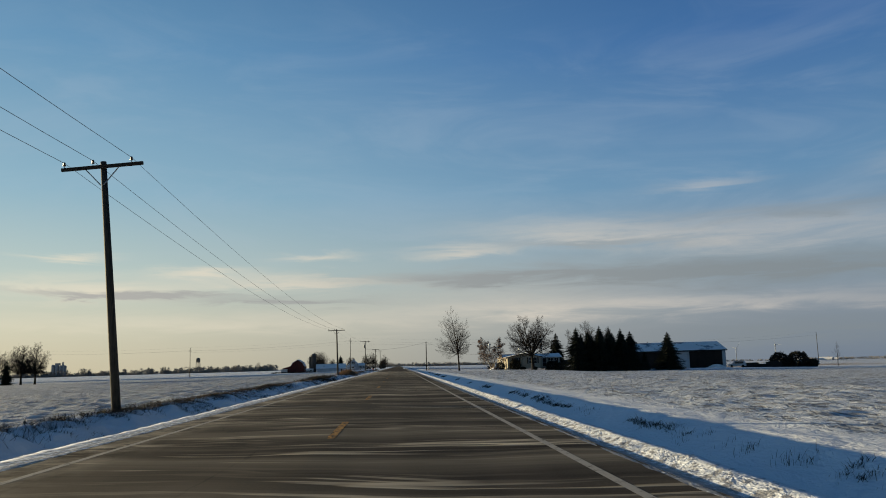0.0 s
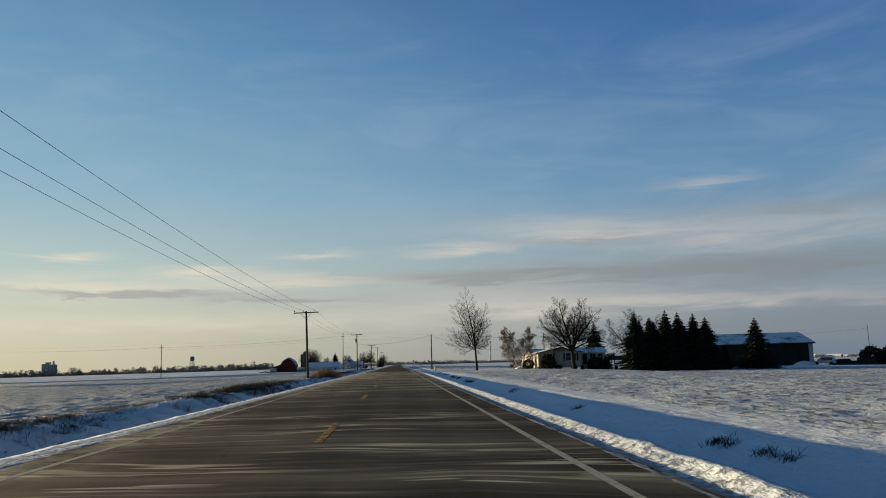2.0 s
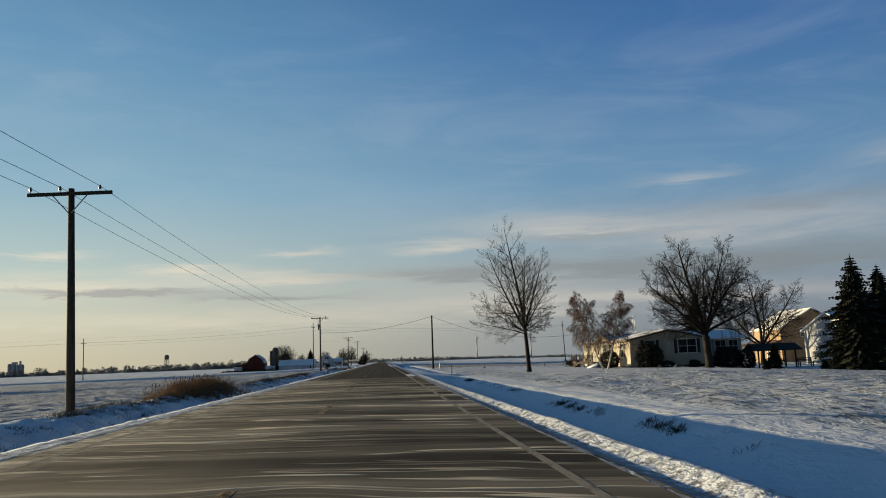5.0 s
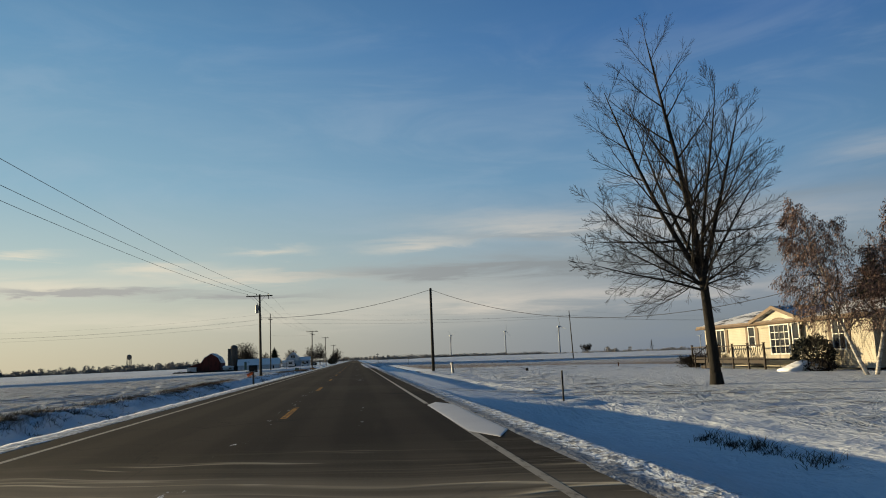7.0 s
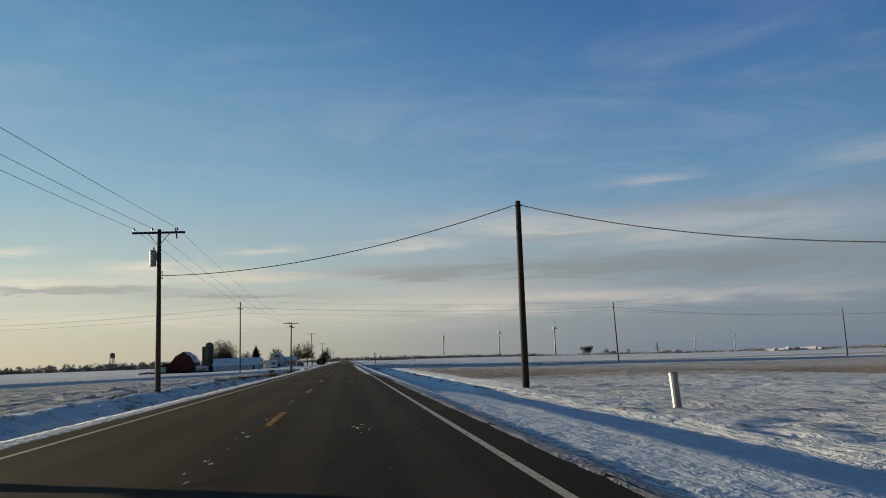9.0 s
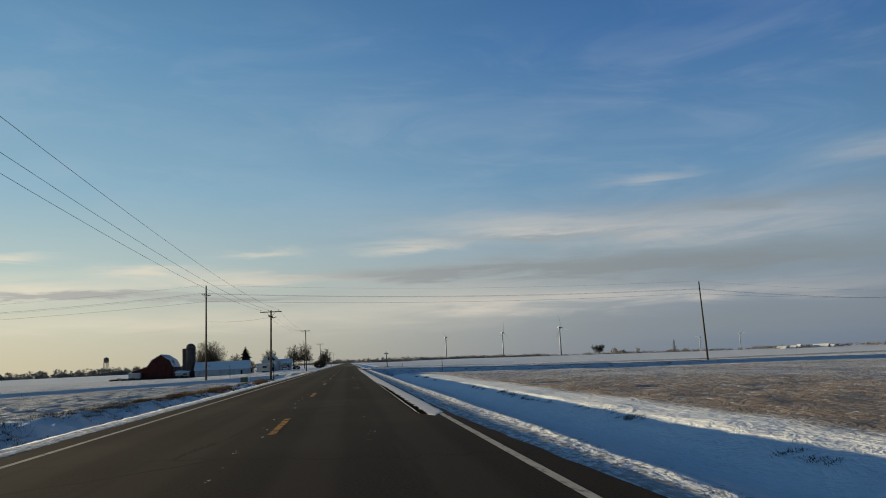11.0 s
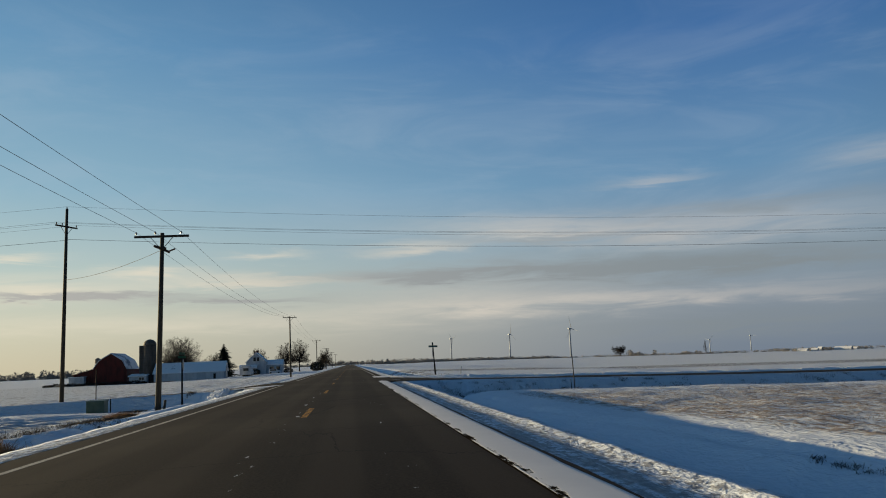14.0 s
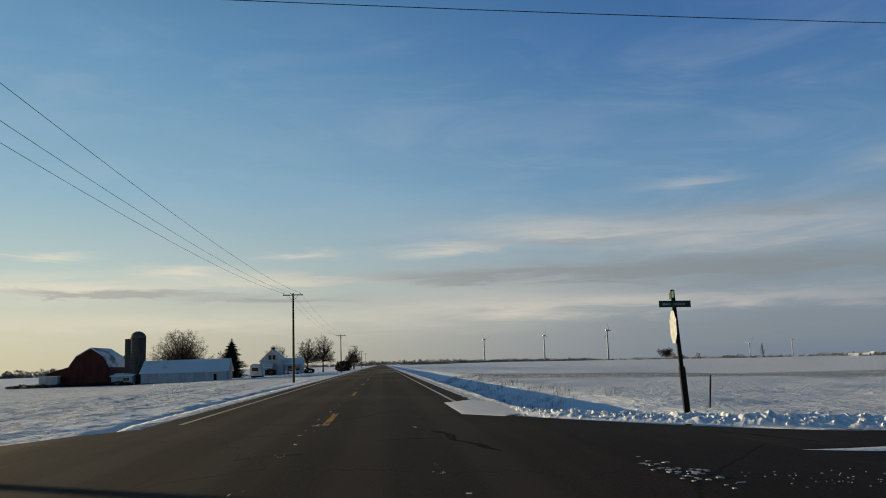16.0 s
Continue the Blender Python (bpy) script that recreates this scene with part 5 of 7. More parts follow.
def tufts(name, spots, mat, label, height=0.5, blades=9, spread=0.16, seed=3, width=0.005, category="grass", lean=(0.25, 0.0), kind="stuff", tangle=0.38):
    """Blades of dead grass on spots of (x, y, scale)."""
    rng = np.random.RandomState(seed)
    spots = np.asarray(spots, float)
    n = len(spots) * blades
    base = np.repeat(spots, blades, 0)
    off = rng.normal(0, spread, (n, 2)) * base[:, 2:3]
    x, y = base[:, 0] + off[:, 0], base[:, 1] + off[:, 1]
    z = land(x, y) - 0.03
    h = height * base[:, 2] * rng.uniform(0.5, 1.15, n)
    bend = rng.normal(0, tangle, (n, 2)) * h[:, None] + np.array(lean) * h[:, None]
    a = rng.uniform(0, 3.14, n)
    wx, wy = np.cos(a) * width * (1 + h), np.sin(a) * width * (1 + h)
    p0 = np.stack([x - wx, y - wy, z], 1)
    p1 = np.stack([x + wx, y + wy, z], 1)
    m0 = np.stack([x + bend[:, 0] * 0.45 - wx * 0.7, y + bend[:, 1] * 0.45 - wy * 0.7, z + h * 0.62], 1)
    m1 = np.stack([x + bend[:, 0] * 0.45 + wx * 0.7, y + bend[:, 1] * 0.45 + wy * 0.7, z + h * 0.62], 1)
    tip = np.stack([x + bend[:, 0], y + bend[:, 1], z + h * 0.97], 1)
    v = np.stack([p0, p1, m1, m0, tip], 1).reshape(-1, 3)
    faces = []
    for k in range(n):
        faces += [(5 * k, 5 * k + 1, 5 * k + 2, 5 * k + 3), (5 * k + 3, 5 * k + 2, 5 * k + 4)]
    return part(name, Shape().add(v, faces), mat, label=label, category=category, kind=kind)


# ---- the yellow house and its yard ----
def make_house():
    z0 = -0.48
    house = empty("house", (28.5, 209.0, z0), "single-storey cream house with a low gabled roof", "house")
    W, D, E, R = 8.5, 20.5, 2.86, 3.80
    part("wall", Shape().prism([(0, 0), (W, 0), (W, E), (4.4, R - 0.02), (0, E)], "y", 0, D), CREAM, house)
    part("skirting", Shape().span((-0.03, -0.03, 0), (W + 0.03, D + 0.03, 0.42)), CREAM, house)
    roof = gable_roof(house, 0, W, 0, D, E + 0.01, R, SHINGLE, "y", 0.42, 0.16, 4.4 / 8.5)
    k = (R - E) / 4.4
    part("fascia", Shape().span((-0.47, -0.42, E - k * 0.42 - 0.07), (-0.43, D + 0.42, E - k * 0.42 + 0.17)), BROWN_TRIM, house)
    part("gutter", Shape().rod((-0.52, -0.42, E - 0.1), (-0.52, D + 0.4, E - 0.1), 0.07, n=8), BROWN_TRIM, house)
    part("bargeboard", Shape().prism([(-0.44, E - k * 0.44 - 0.06), (4.4, R - 0.08), (W + 0.44, E - (R - E) / 4.1 * 0.44 - 0.08), (W + 0.44, E - (R - E) / 4.1 * 0.44 + 0.12), (4.4, R + 0.13), (-0.44, E - k * 0.44 + 0.14)], "y", -0.47, -0.43), BROWN_TRIM, house)
    # the small gable over the garden doors
    part("porch_gable", Shape().prism([(6.3, E - 0.35), (11.8, E - 0.35), (11.8, E - 0.02), (9.05, E + 0.72), (6.3, E - 0.02)], "x", -0.25, 3.0), CREAM, house)
    gable_roof(house, -0.35, 3.4, 6.1, 12.0, E + 0.0, E + 0.82, SHINGLE, "x", 0.2, 0.14, name="porch_roof")
    part("porch_bargeboard", Shape().prism([(5.85, E - 0.1), (9.05, E + 0.78), (12.25, E - 0.1), (12.25, E + 0.13), (9.05, E + 1.0), (5.85, E + 0.13)], "x", -0.62, -0.57), BROWN_TRIM, house)
    window(house, (-0.25, 9.5, 0.85), 1.05, 1.75, "x-", bars=(1, 3), name="glazed_door")
    window(house, (-0.25, 8.35, 0.85), 1.05, 1.75, "x-", bars=(1, 3), name="glazed_door")
    a = np.linspace(0, math.pi, 11)
    part("fanlight", Shape().prism([(8.93 + 1.15 * math.cos(t), 2.72 + 0.36 * math.sin(t)) for t in a], "x", -0.31, -0.255), BROWN_TRIM, house)
    window(house, (-0.25, 7.0, 0.75), 0.7, 1.9, "x-", bars=(0, 1), name="storm_door")
    window(house, (0, 13.0, 1.35), 0.8, 1.25, "x-", BROWN_TRIM, (0, 1))
    window(house, (0, 17.7, 0.95), 1.25, 1.6, "x-", BROWN_TRIM, (1, 0))
    window(house, (0, 3.0, 1.05), 1.1, 1.65, "x-", BROWN_TRIM, (1, 1))
    window(house, (2.25, 0, 1.35), 1.1, 1.4, "y-", BLACK_SHUTTER, (0, 1))
    window(house, (6.45, 0, 1.3), 2.0, 1.45, "y-", BLACK_SHUTTER, (1, 1))
    lamp = part("wall_lamp", Shape().lathe((-0.36, 6.3, 2.25), [(0.03, 0), (0.08, 0.05), (0.09, 0.22), (0.03, 0.3)], 8).box((-0.3, 6.3, 2.5), (0.16, 0.05, 0.05)), BLACK_METAL, house)
    part("service_mast", Shape().rod((4.9, 13.0, R - 0.2), (4.9, 13.0, 5.45), 0.05), METAL, house)
    part("aerial", Shape().rod((4.0, 11.0, R - 0.1), (4.0, 11.0, 6.1), 0.02, n=5).rod((3.5, 11.0, 5.9), (4.5, 11.0, 5.9), 0.012, n=4).rod((3.7, 11.0, 5.7), (4.3, 11.0, 5.7), 0.012, n=4), METAL, house)
    part("vent_pipe", Shape().rod((5.6, 6.0, R - 0.4), (5.6, 6.0, R + 0.5), 0.05), METAL, house)
    # the rear wing, set back
    part("wing_wall", Shape().prism([(3.0, 0), (10.0, 0), (10.0, 2.75), (6.5, 3.55), (3.0, 2.75)], "x", W + 0.01, 14.0), CREAM, house)
    gable_roof(house, W - 0.3, 14.0, 3.0, 10.0, 2.76, 3.6, SNOW_ROOF, "x", 0.4, 0.16, name="wing_roof")
    window(house, (9.9, 3.0, 0.5), 0.9, 2.0, "y-", None, (0, 1), name="back_door")
    window(house, (11.5, 3.0, 1.2), 1.2, 1.3, "y-", None, (1, 1))
    window(house, (13.0, 3.0, 1.2), 1.0, 1.3, "y-", None, (1, 1))


def make_deck():
    z0 = level(26.9, 221) - 0.02
    deck = empty("deck", (26.1, 216.0, z0), "dark stained wooden deck with a railing before the house", "deck")
    H, L, W = 0.62, 10.6, 2.1
    for k in range(15):
        part("plank", Shape().span((k * W / 15 + 0.008, 0, H - 0.04), ((k + 1) * W / 15 - 0.008, L, H)), DECK_WOOD, deck)
    part("joist", Shape().span((0.0, 0.03, H - 0.22), (0.05, L - 0.03, H - 0.042)), DECK_WOOD, deck)
    stops = [0.05, 2.1, 4.2, 6.3, 8.0, L - 0.05]
    for y in stops:
        part("post", Shape().span((-0.05, y - 0.05, 0), (0.05, y + 0.05, H + 1.0)).box((0, y, H + 1.03), (0.15, 0.15, 0.05)), DECK_WOOD, deck)
    for y in (0.05, L - 0.05):
        part("post", Shape().span((W - 0.06, y - 0.05, 0), (W + 0.03, y + 0.05, H + 1.0)), DECK_WOOD, deck)
    for a, b in zip(stops, stops[1:]):
        if a == 6.3:
            continue
        for z in (0.12, 0.9):
            part("rail", Shape().span((-0.03, a + 0.05, H + z - 0.035), (0.03, b - 0.05, H + z + 0.035)), DECK_WOOD, deck)
        mid = (a + b) / 2
        for k in range(7):
            u = (k - 3) / 3
            part("baluster", Shape().rod((0, mid + u * 0.18 * (b - a), H + 0.15), (0, mid + u * 0.46 * (b - a), H + 0.88), 0.022, n=4), DECK_WOOD, deck)
    for k in range(3):
        part("step", Shape().span((-0.3 * (k + 1), 6.4, 0), (-0.3 * k - 0.05, 7.9, H - 0.18 * (k + 1))), DECK_WOOD, deck)
    for y in (6.35, 7.95):
        part("handrail", Shape().rod((0, y, H + 0.95), (-0.95, y, 0.95), 0.035, n=6).rod((-0.95, y, 0), (-0.95, y, 0.98), 0.045, n=6), DECK_WOOD, deck)


make_house(), make_deck()
shrub("yew_shrub", 27.2, 212.6, 1.05, 1.1, 1.85, YEW, "rounded dark evergreen shrub by the deck", 32, 1000, 0.14)
shrub("yew_shrub", 30.2, 207.6, 1.35, 1.0, 2.5, YEW, "tall dark evergreen shrub against the house", 33, 1900, 0.15)
shrub("yew_shrub", 32.2, 207.9, 0.6, 0.5, 0.7, YEW, "low dark shrub against the house", 34, 400, 0.12)
shrub("yew_shrub", 35.2, 207.9, 0.5, 0.45, 0.75, YEW, "low dark shrub against the house", 35, 400, 0.12)
shrub("yew_shrub", 40.0, 210.2, 1.5, 1.1, 2.3, YEW, "dark evergreen shrub beside the back door", 36, 1500, 0.15)
shrub("yew_shrub", 42.0, 210.0, 1.0, 0.9, 2.0, YEW, "dark evergreen shrub beside the back door", 37, 900, 0.15)
BUSH = [(16, 52, 3.0, 0.1, 3, 0.05, 0.0, 0.4), (9, 36, 0.5, 0.2, 5, 0.1, 0.03), (6, 38, 0.5, 0.2, 3, 0.12, 0.03), (0, 0, 0, 0, 2, 0.1, 0.02)]
for k, (x, y) in enumerate([(26.1, 227.0), (26.5, 227.8), (26.3, 227.5), (26.8, 227.2), (26.6, 226.9), (26.9, 227.7)]):
    bare_tree("bare_bush", x, y, 0.4, 0.045, BUSH, 210 + k, "low bare brown bush at the end of the deck", group="bushes by the deck", category="shrub", least=0.007)
shrub("bare_hedge", 26.0, 210.6, 0.9, 1.3, 0.55, TWIG, "low bare flower bed growth in snow", 39, 500, 0.11)


def snow_heap(name, x, y, rx, ry, h, label, seed=1, mat=None, lumps=0.25):
    n, m = 18, 9
    v, f = [], []
    for j in range(m):
        for k in range(n):
            a, t = 6.2832 * k / n, j / (m - 1)
            r = 1 - t * 0.999
            bump = 1 + lumps * float(rough(math.cos(a) * 2 + seed, math.sin(a) * 2 + t * 3, 1.1, 3))
            v.append((math.cos(a) * rx * r * bump, math.sin(a) * ry * r * bump, h * (1 - r * r) ** 0.8 * (0.75 + 0.35 * bump) - 0.03))
    for j in range(m - 1):
        for k in range(n):
            f.append((j * n + k, j * n + (k + 1) % n, (j + 1) * n + (k + 1) % n, (j + 1) * n + k))
    ob = part(name, Shape().add(v, f), mat or PACKED, label=label, category="snow", smooth=True)
    ob.location = (x, y, level(x, y))
    return ob


snow_heap("snow_heap", 25.6, 210.9, 1.3, 1.0, 0.5, "heap of shovelled snow in the yard", 2, lumps=0.7)
snow_heap("snow_heap", 84.0, 213.5, 2.5, 1.4, 0.8, "heap of ploughed snow before a metal barn", 4, lumps=0.8)


def make_birch():
    z0 = level(23.9, 202.6) - 0.1
    tree = empty("birch_tree", (23.9, 202.6, z0), "weeping birch with two white stems and russet leaves", "tree")
    plan = [(20, 50, 0.42, 0.26, 9, 0.06, 0.015), (13, 48, 0.52, 0.12, 5, 0.14, -0.05), (9, 40, 0.95, 0.12, 5, 0.12, -0.26), (0, 0, 0, 0, 5, 0.08, -0.4)]
    rng = np.random.RandomState(8)
    leaves = Shape()
    for k, (foot, way, long_) in enumerate((((-0.2, 0, 0), (-0.36, 0.05, 1), 7.6), ((0.25, 0.1, 0), (0.16, 0.0, 1), 7.2))):
        out = [Shape(), Shape(), Shape()]
        grow(rng, out, np.array(foot, float), np.array(way, float), long_, 0.1, plan, least=0.004)
        part("trunk", out[0], BIRCH_BARK, tree, smooth=True)
        part("branchwork", out[1], TWIG, tree)
        part("crown", out[2], TWIG, tree)
        tips = np.concatenate(out[2].v)
        tips = tips[tips[:, 2] > 2.0]
        pick = tips[rng.randint(0, len(tips), 12000)]
        n = len(pick)
        c = pick + rng.normal(0, 0.06, (n, 3))
        u = rng.normal(0, 0.032, (n, 3))
        drop = np.stack([rng.normal(-0.03, 0.03, n), rng.normal(0, 0.03, n), -rng.uniform(0.05, 0.12, n)], 1)
        v = np.stack([c, c + u, c + drop], 1).reshape(-1, 3)
        leaves.add(v, [(3 * j, 3 * j + 1, 3 * j + 2) for j in range(n)])
    part("foliage", leaves, BIRCH_LEAF, tree, "withered russet leaves")


make_birch()


# ---- the metal barn behind the spruces, and the tan house beyond ----
def make_metal_barn():
    z0 = level(75, 218) - 0.1
    barn = empty("metal_barn", (60.0, 218.0, z0), "long white metal barn with a snow-covered roof and brown door", "barn")
    L, D, E, R = 28.4, 12.5, 4.75, 6.95
    part("wall", Shape().prism([(0, 0), (D, 0), (D, E), (D / 2, R - 0.02), (0, E)], "x", 0, L), WHITE_SHEET, barn)
    gable_roof(barn, 0, L, 0, D, E + 0.01, R, SHED_ROOF, "x", 0.4, 0.12)
    part("door", Shape().span((18.5, -0.14, 0), (27.4, -0.01, E - 0.35)), BROWN_SHEET, barn, "wide dark brown sliding door")
    part("door", Shape().span((1.0, -0.14, 0), (14.6, -0.01, E - 0.35)), BROWN_SHEET, barn, "wide dark brown sliding door")
    part("door_track", Shape().span((0.6, -0.2, E - 0.34), (27.4, -0.02, E - 0.2)), BROWN_SHEET, barn)
    part("end_panel", Shape().prism([(0.02, 0), (D - 0.02, 0), (D - 0.02, E - 0.02), (D / 2, R - 0.05), (0.02, E - 0.02)], "x", L + 0.003, L + 0.03), BROWN_SHEET, barn)
    part("fascia", Shape().span((-0.4, -0.46, E - 0.3), (L + 0.4, -0.41, E - 0.02)), BROWN_SHEET, barn)


def make_tan_house():
    z0 = level(70, 252) - 0.1
    house = empty("tan_house", (66.5, 250.0, z0), "two-storey tan wooden house with a porch roof", "house")
    part("wall", Shape().prism([(0, 0), (11, 0), (11, 5.6), (5.5, 8.6), (0, 5.6)], "y", 0, 10), TAN_BOARDS, house)
    gable_roof(house, 0, 11, 0, 10, 5.65, 8.7, SHINGLE, "y", 0.4, 0.2)
    part("porch_roof", Shape().prism([(-2.6, 2.7), (0, 3.5), (0, 3.8), (-2.7, 2.95)], "y", -0.4, 10.4), BROWN_TRIM, house)
    for y in (0.0, 5.0, 10.0):
        part("porch_post", Shape().span((-2.5, y - 0.1, 0), (-2.3, y + 0.1, 2.85)), WHITE_TRIM, house)
    window(house, (0, 5.0, 4.1), 1.2, 1.2, "x-")
    window(house, (6.0, 0, 1.3), 1.6, 1.5, "y-")
    window(house, (4.0, 0, 4.2), 1.1, 1.4, "y-")


make_metal_barn(), make_tan_house()


def post_thing(name, x, y, height, r, mat, label, category, lean=(0, 0), cap=None):
    ob = empty(name, (x, y, level(x, y) - 0.08), label, category)
    part("post", Shape().tube([(0, 0, 0), (lean[0] * height, lean[1] * height, height)], [r, r * 0.92], 8), mat, ob)
    if cap:
        part("reflector", Shape().box((lean[0] * height, lean[1] * height - r - 0.012, height - 0.12), (0.08, 0.012, 0.16)), cap, ob)
    return ob


def make_picnic_shelter():
    z0 = level(47, 213)
    ob = empty("garden_shelter", (46.5, 213.0, z0 - 0.05), "low open garden shelter with a dark roof", "shelter")
    for x in (-2.2, 2.2):
        for y in (-1.2, 1.2):
            part("post", Shape().span((x - 0.07, y - 0.07, 0), (x + 0.07, y + 0.07, 2.1)), DARK_WOOD, ob)
    gable_roof(ob, -2.6, 2.6, -1.6, 1.6, 2.1, 2.75, DARK_WOOD, "x", 0.2, 0.12)


def make_bench():
    z0 = level(50.5, 215)
    ob = empty("garden_bench", (51.0, 214.0, z0 - 0.03), "dark wooden garden bench in the snow", "bench")
    part("seat", Shape().span((-0.9, -0.25, 0.42), (0.9, 0.25, 0.48)), DARK_WOOD, ob)
    for z in (0.62, 0.8, 0.98):
        part("slat", Shape().span((-0.9, 0.24, z), (0.9, 0.28, z + 0.1)), DARK_WOOD, ob)
    for x in (-0.8, 0.8):
        part("leg", Shape().span((x - 0.05, -0.25, 0), (x + 0.05, -0.17, 0.62)), DARK_WOOD, ob)
        part("leg", Shape().span((x - 0.05, 0.2, 0), (x + 0.05, 0.28, 1.1)), DARK_WOOD, ob)


make_picnic_shelter(), make_bench()
for k, (x, y, r, h) in enumerate([(111.0, 234.5, 2.4, 3.9), (117.0, 236.0, 2.7, 4.2), (121.0, 236.5, 2.2, 2.0), (114.0, 235.0, 1.8, 2.4)]):
    shrub("cedar_shrub", x, y, r, r * 0.8, h, YEW, "spreading dark cedar at the edge of a field", 60 + k, 1500, 0.32, "cedars by the field")
stub = empty("tree_stub", (15.8, 236.4, level(15.8, 236.4) - 0.1), "black stub with a broken bough in thin snow", "tree stub")
part("trunk", Shape().tube([(0, 0, 0), (0.02, 0, 0.15), (0.0, 0, 0.34)], [0.13, 0.12, 0.11], 9), BARK, stub)
part("bough", Shape().tube([(-0.08, 0, 0.2), (-0.4, 0.05, 0.36), (-0.7, 0.1, 0.46), (-0.95, 0.1, 0.62)], [0.02, 0.014, 0.01, 0.006], 6).tube([(-0.4, 0.05, 0.36), (-0.55, 0.0, 0.6)], [0.012, 0.006], 5), DRY_GRASS, stub)
post_thing("marker_post", 25.5, 241.8, 0.5, 0.06, plain("dull red-brown marker paint", (0.05, 0.02, 0.015), (0.10, 0.035, 0.025), 3.0, 0.8), "dull red-brown marker stub at the edge of a field", "marker post")
bare_tree("young_tree", 143.5, 262.0, 7.0, 0.12, [(11, 35, 0.5, 0.2, 6, 0.05, 0.05), (7, 35, 0.5, 0.2, 4, 0.1, 0.06), (0, 0, 0, 0, 3, 0.1, 0.05)], 77, "slim bare tree at the edge of a field")


def log_pile(x, y, rows, length, turn, seed):
    """Logs stacked in narrowing rows."""
    rng = np.random.RandomState(seed)
    pile = empty("log_pile", (x, y, level(x, y) - 0.06), "low stack of dark logs dusted with snow", "log pile", "log piles by the barn", turn=turn)
    for k in range(rows):
        for j in range(7 - k):
            r = rng.uniform(0.15, 0.19)
            a = (j - (6 - k) / 2) * 0.36
            part("log", Shape().rod((-length / 2 + rng.normal(0, 0.1), a, 0.2 + k * 0.31), (length / 2 + rng.normal(0, 0.1), a, 0.2 + k * 0.31), r, n=9), DARK_WOOD, pile)


for k, (x, y, rows, turn) in enumerate([(98.5, 226.0, 4, 4), (103.6, 227.5, 3, -6), (107.5, 231.0, 5, 8)]):
    log_pile(x, y, rows, 4.2, turn, 400 + k)


# ---- the farm beyond the crossing ----
def make_red_barn():
    z0 = level(-70, 592) - 0.1
    barn = empty("red_barn", (-76.3, 592.0, z0), "old red gambrel barn with a snowy roof", "barn")
    b = -z0
    out = [(0, 0), (9.8, 0), (9.8, 2.6 + b), (8.4, 5.3 + b), (5.2, 7.45 + b), (1.7, 5.4 + b), (0, 2.9 + b)]
    part("wall", Shape().prism(out, "y", 0, 14.5), RED_BOARDS, barn)
    skin = out[2:]
    roof = Shape()
    for (a0, h0), (a1, h1) in zip(skin, skin[1:]):
        roof.prism([(a0, h0 + 0.02), (a1, h1 + 0.02), (a1, h1 + 0.2), (a0, h0 + 0.2)], "y", -0.4, 14.9)
    part("roof", roof, SHED_ROOF, barn)
    lean = part("lean_to", Shape().prism([(-6.0, 0), (0, 0), (0, 2.9 + b), (-6.0, 1.25 + b)], "y", 1.0, 12.0), RED_BOARDS, barn)
    part("lean_to_roof", Shape().prism([(-6.3, 1.2 + b), (0, 2.95 + b), (0, 3.1 + b), (-6.3, 1.35 + b)], "y", 0.8, 12.2), RED_BOARDS, lean)
    part("door", Shape().span((3.4, -0.1, 0), (6.4, -0.01, 3.0)), RED_BOARDS, barn, "sliding barn door")


def make_silo():
    z0 = level(-59, 593) - 0.1
    silo = empty("silo", (-60.0, 593.0, z0), "tall grey concrete silo with a metal dome", "silo")
    h = 9.6 - z0
    part("cylinder", Shape().lathe((0, 0, 0), [(1.92, 0), (1.92, h)], 28), CONCRETE, silo, smooth=True)
    part("dome", Shape().lathe((0, 0, h), [(1.97, 0), (1.9, 0.5), (1.62, 1.05), (1.08, 1.5), (0.5, 1.72), (0.05, 1.78)], 28), SILO_DOME, silo, "dull metal dome", smooth=True)
    for k in range(9):
        part("hoop", Shape().lathe((0, 0, 0.9 + k * h / 9.5), [(1.94, 0), (1.96, 0.02), (1.96, 0.06), (1.94, 0.08)], 28), CONCRETE, silo)
    part("chute", Shape().span((-3.0, -0.6, 0), (-1.85, 0.6, h - 0.1)), CONCRETE, silo)


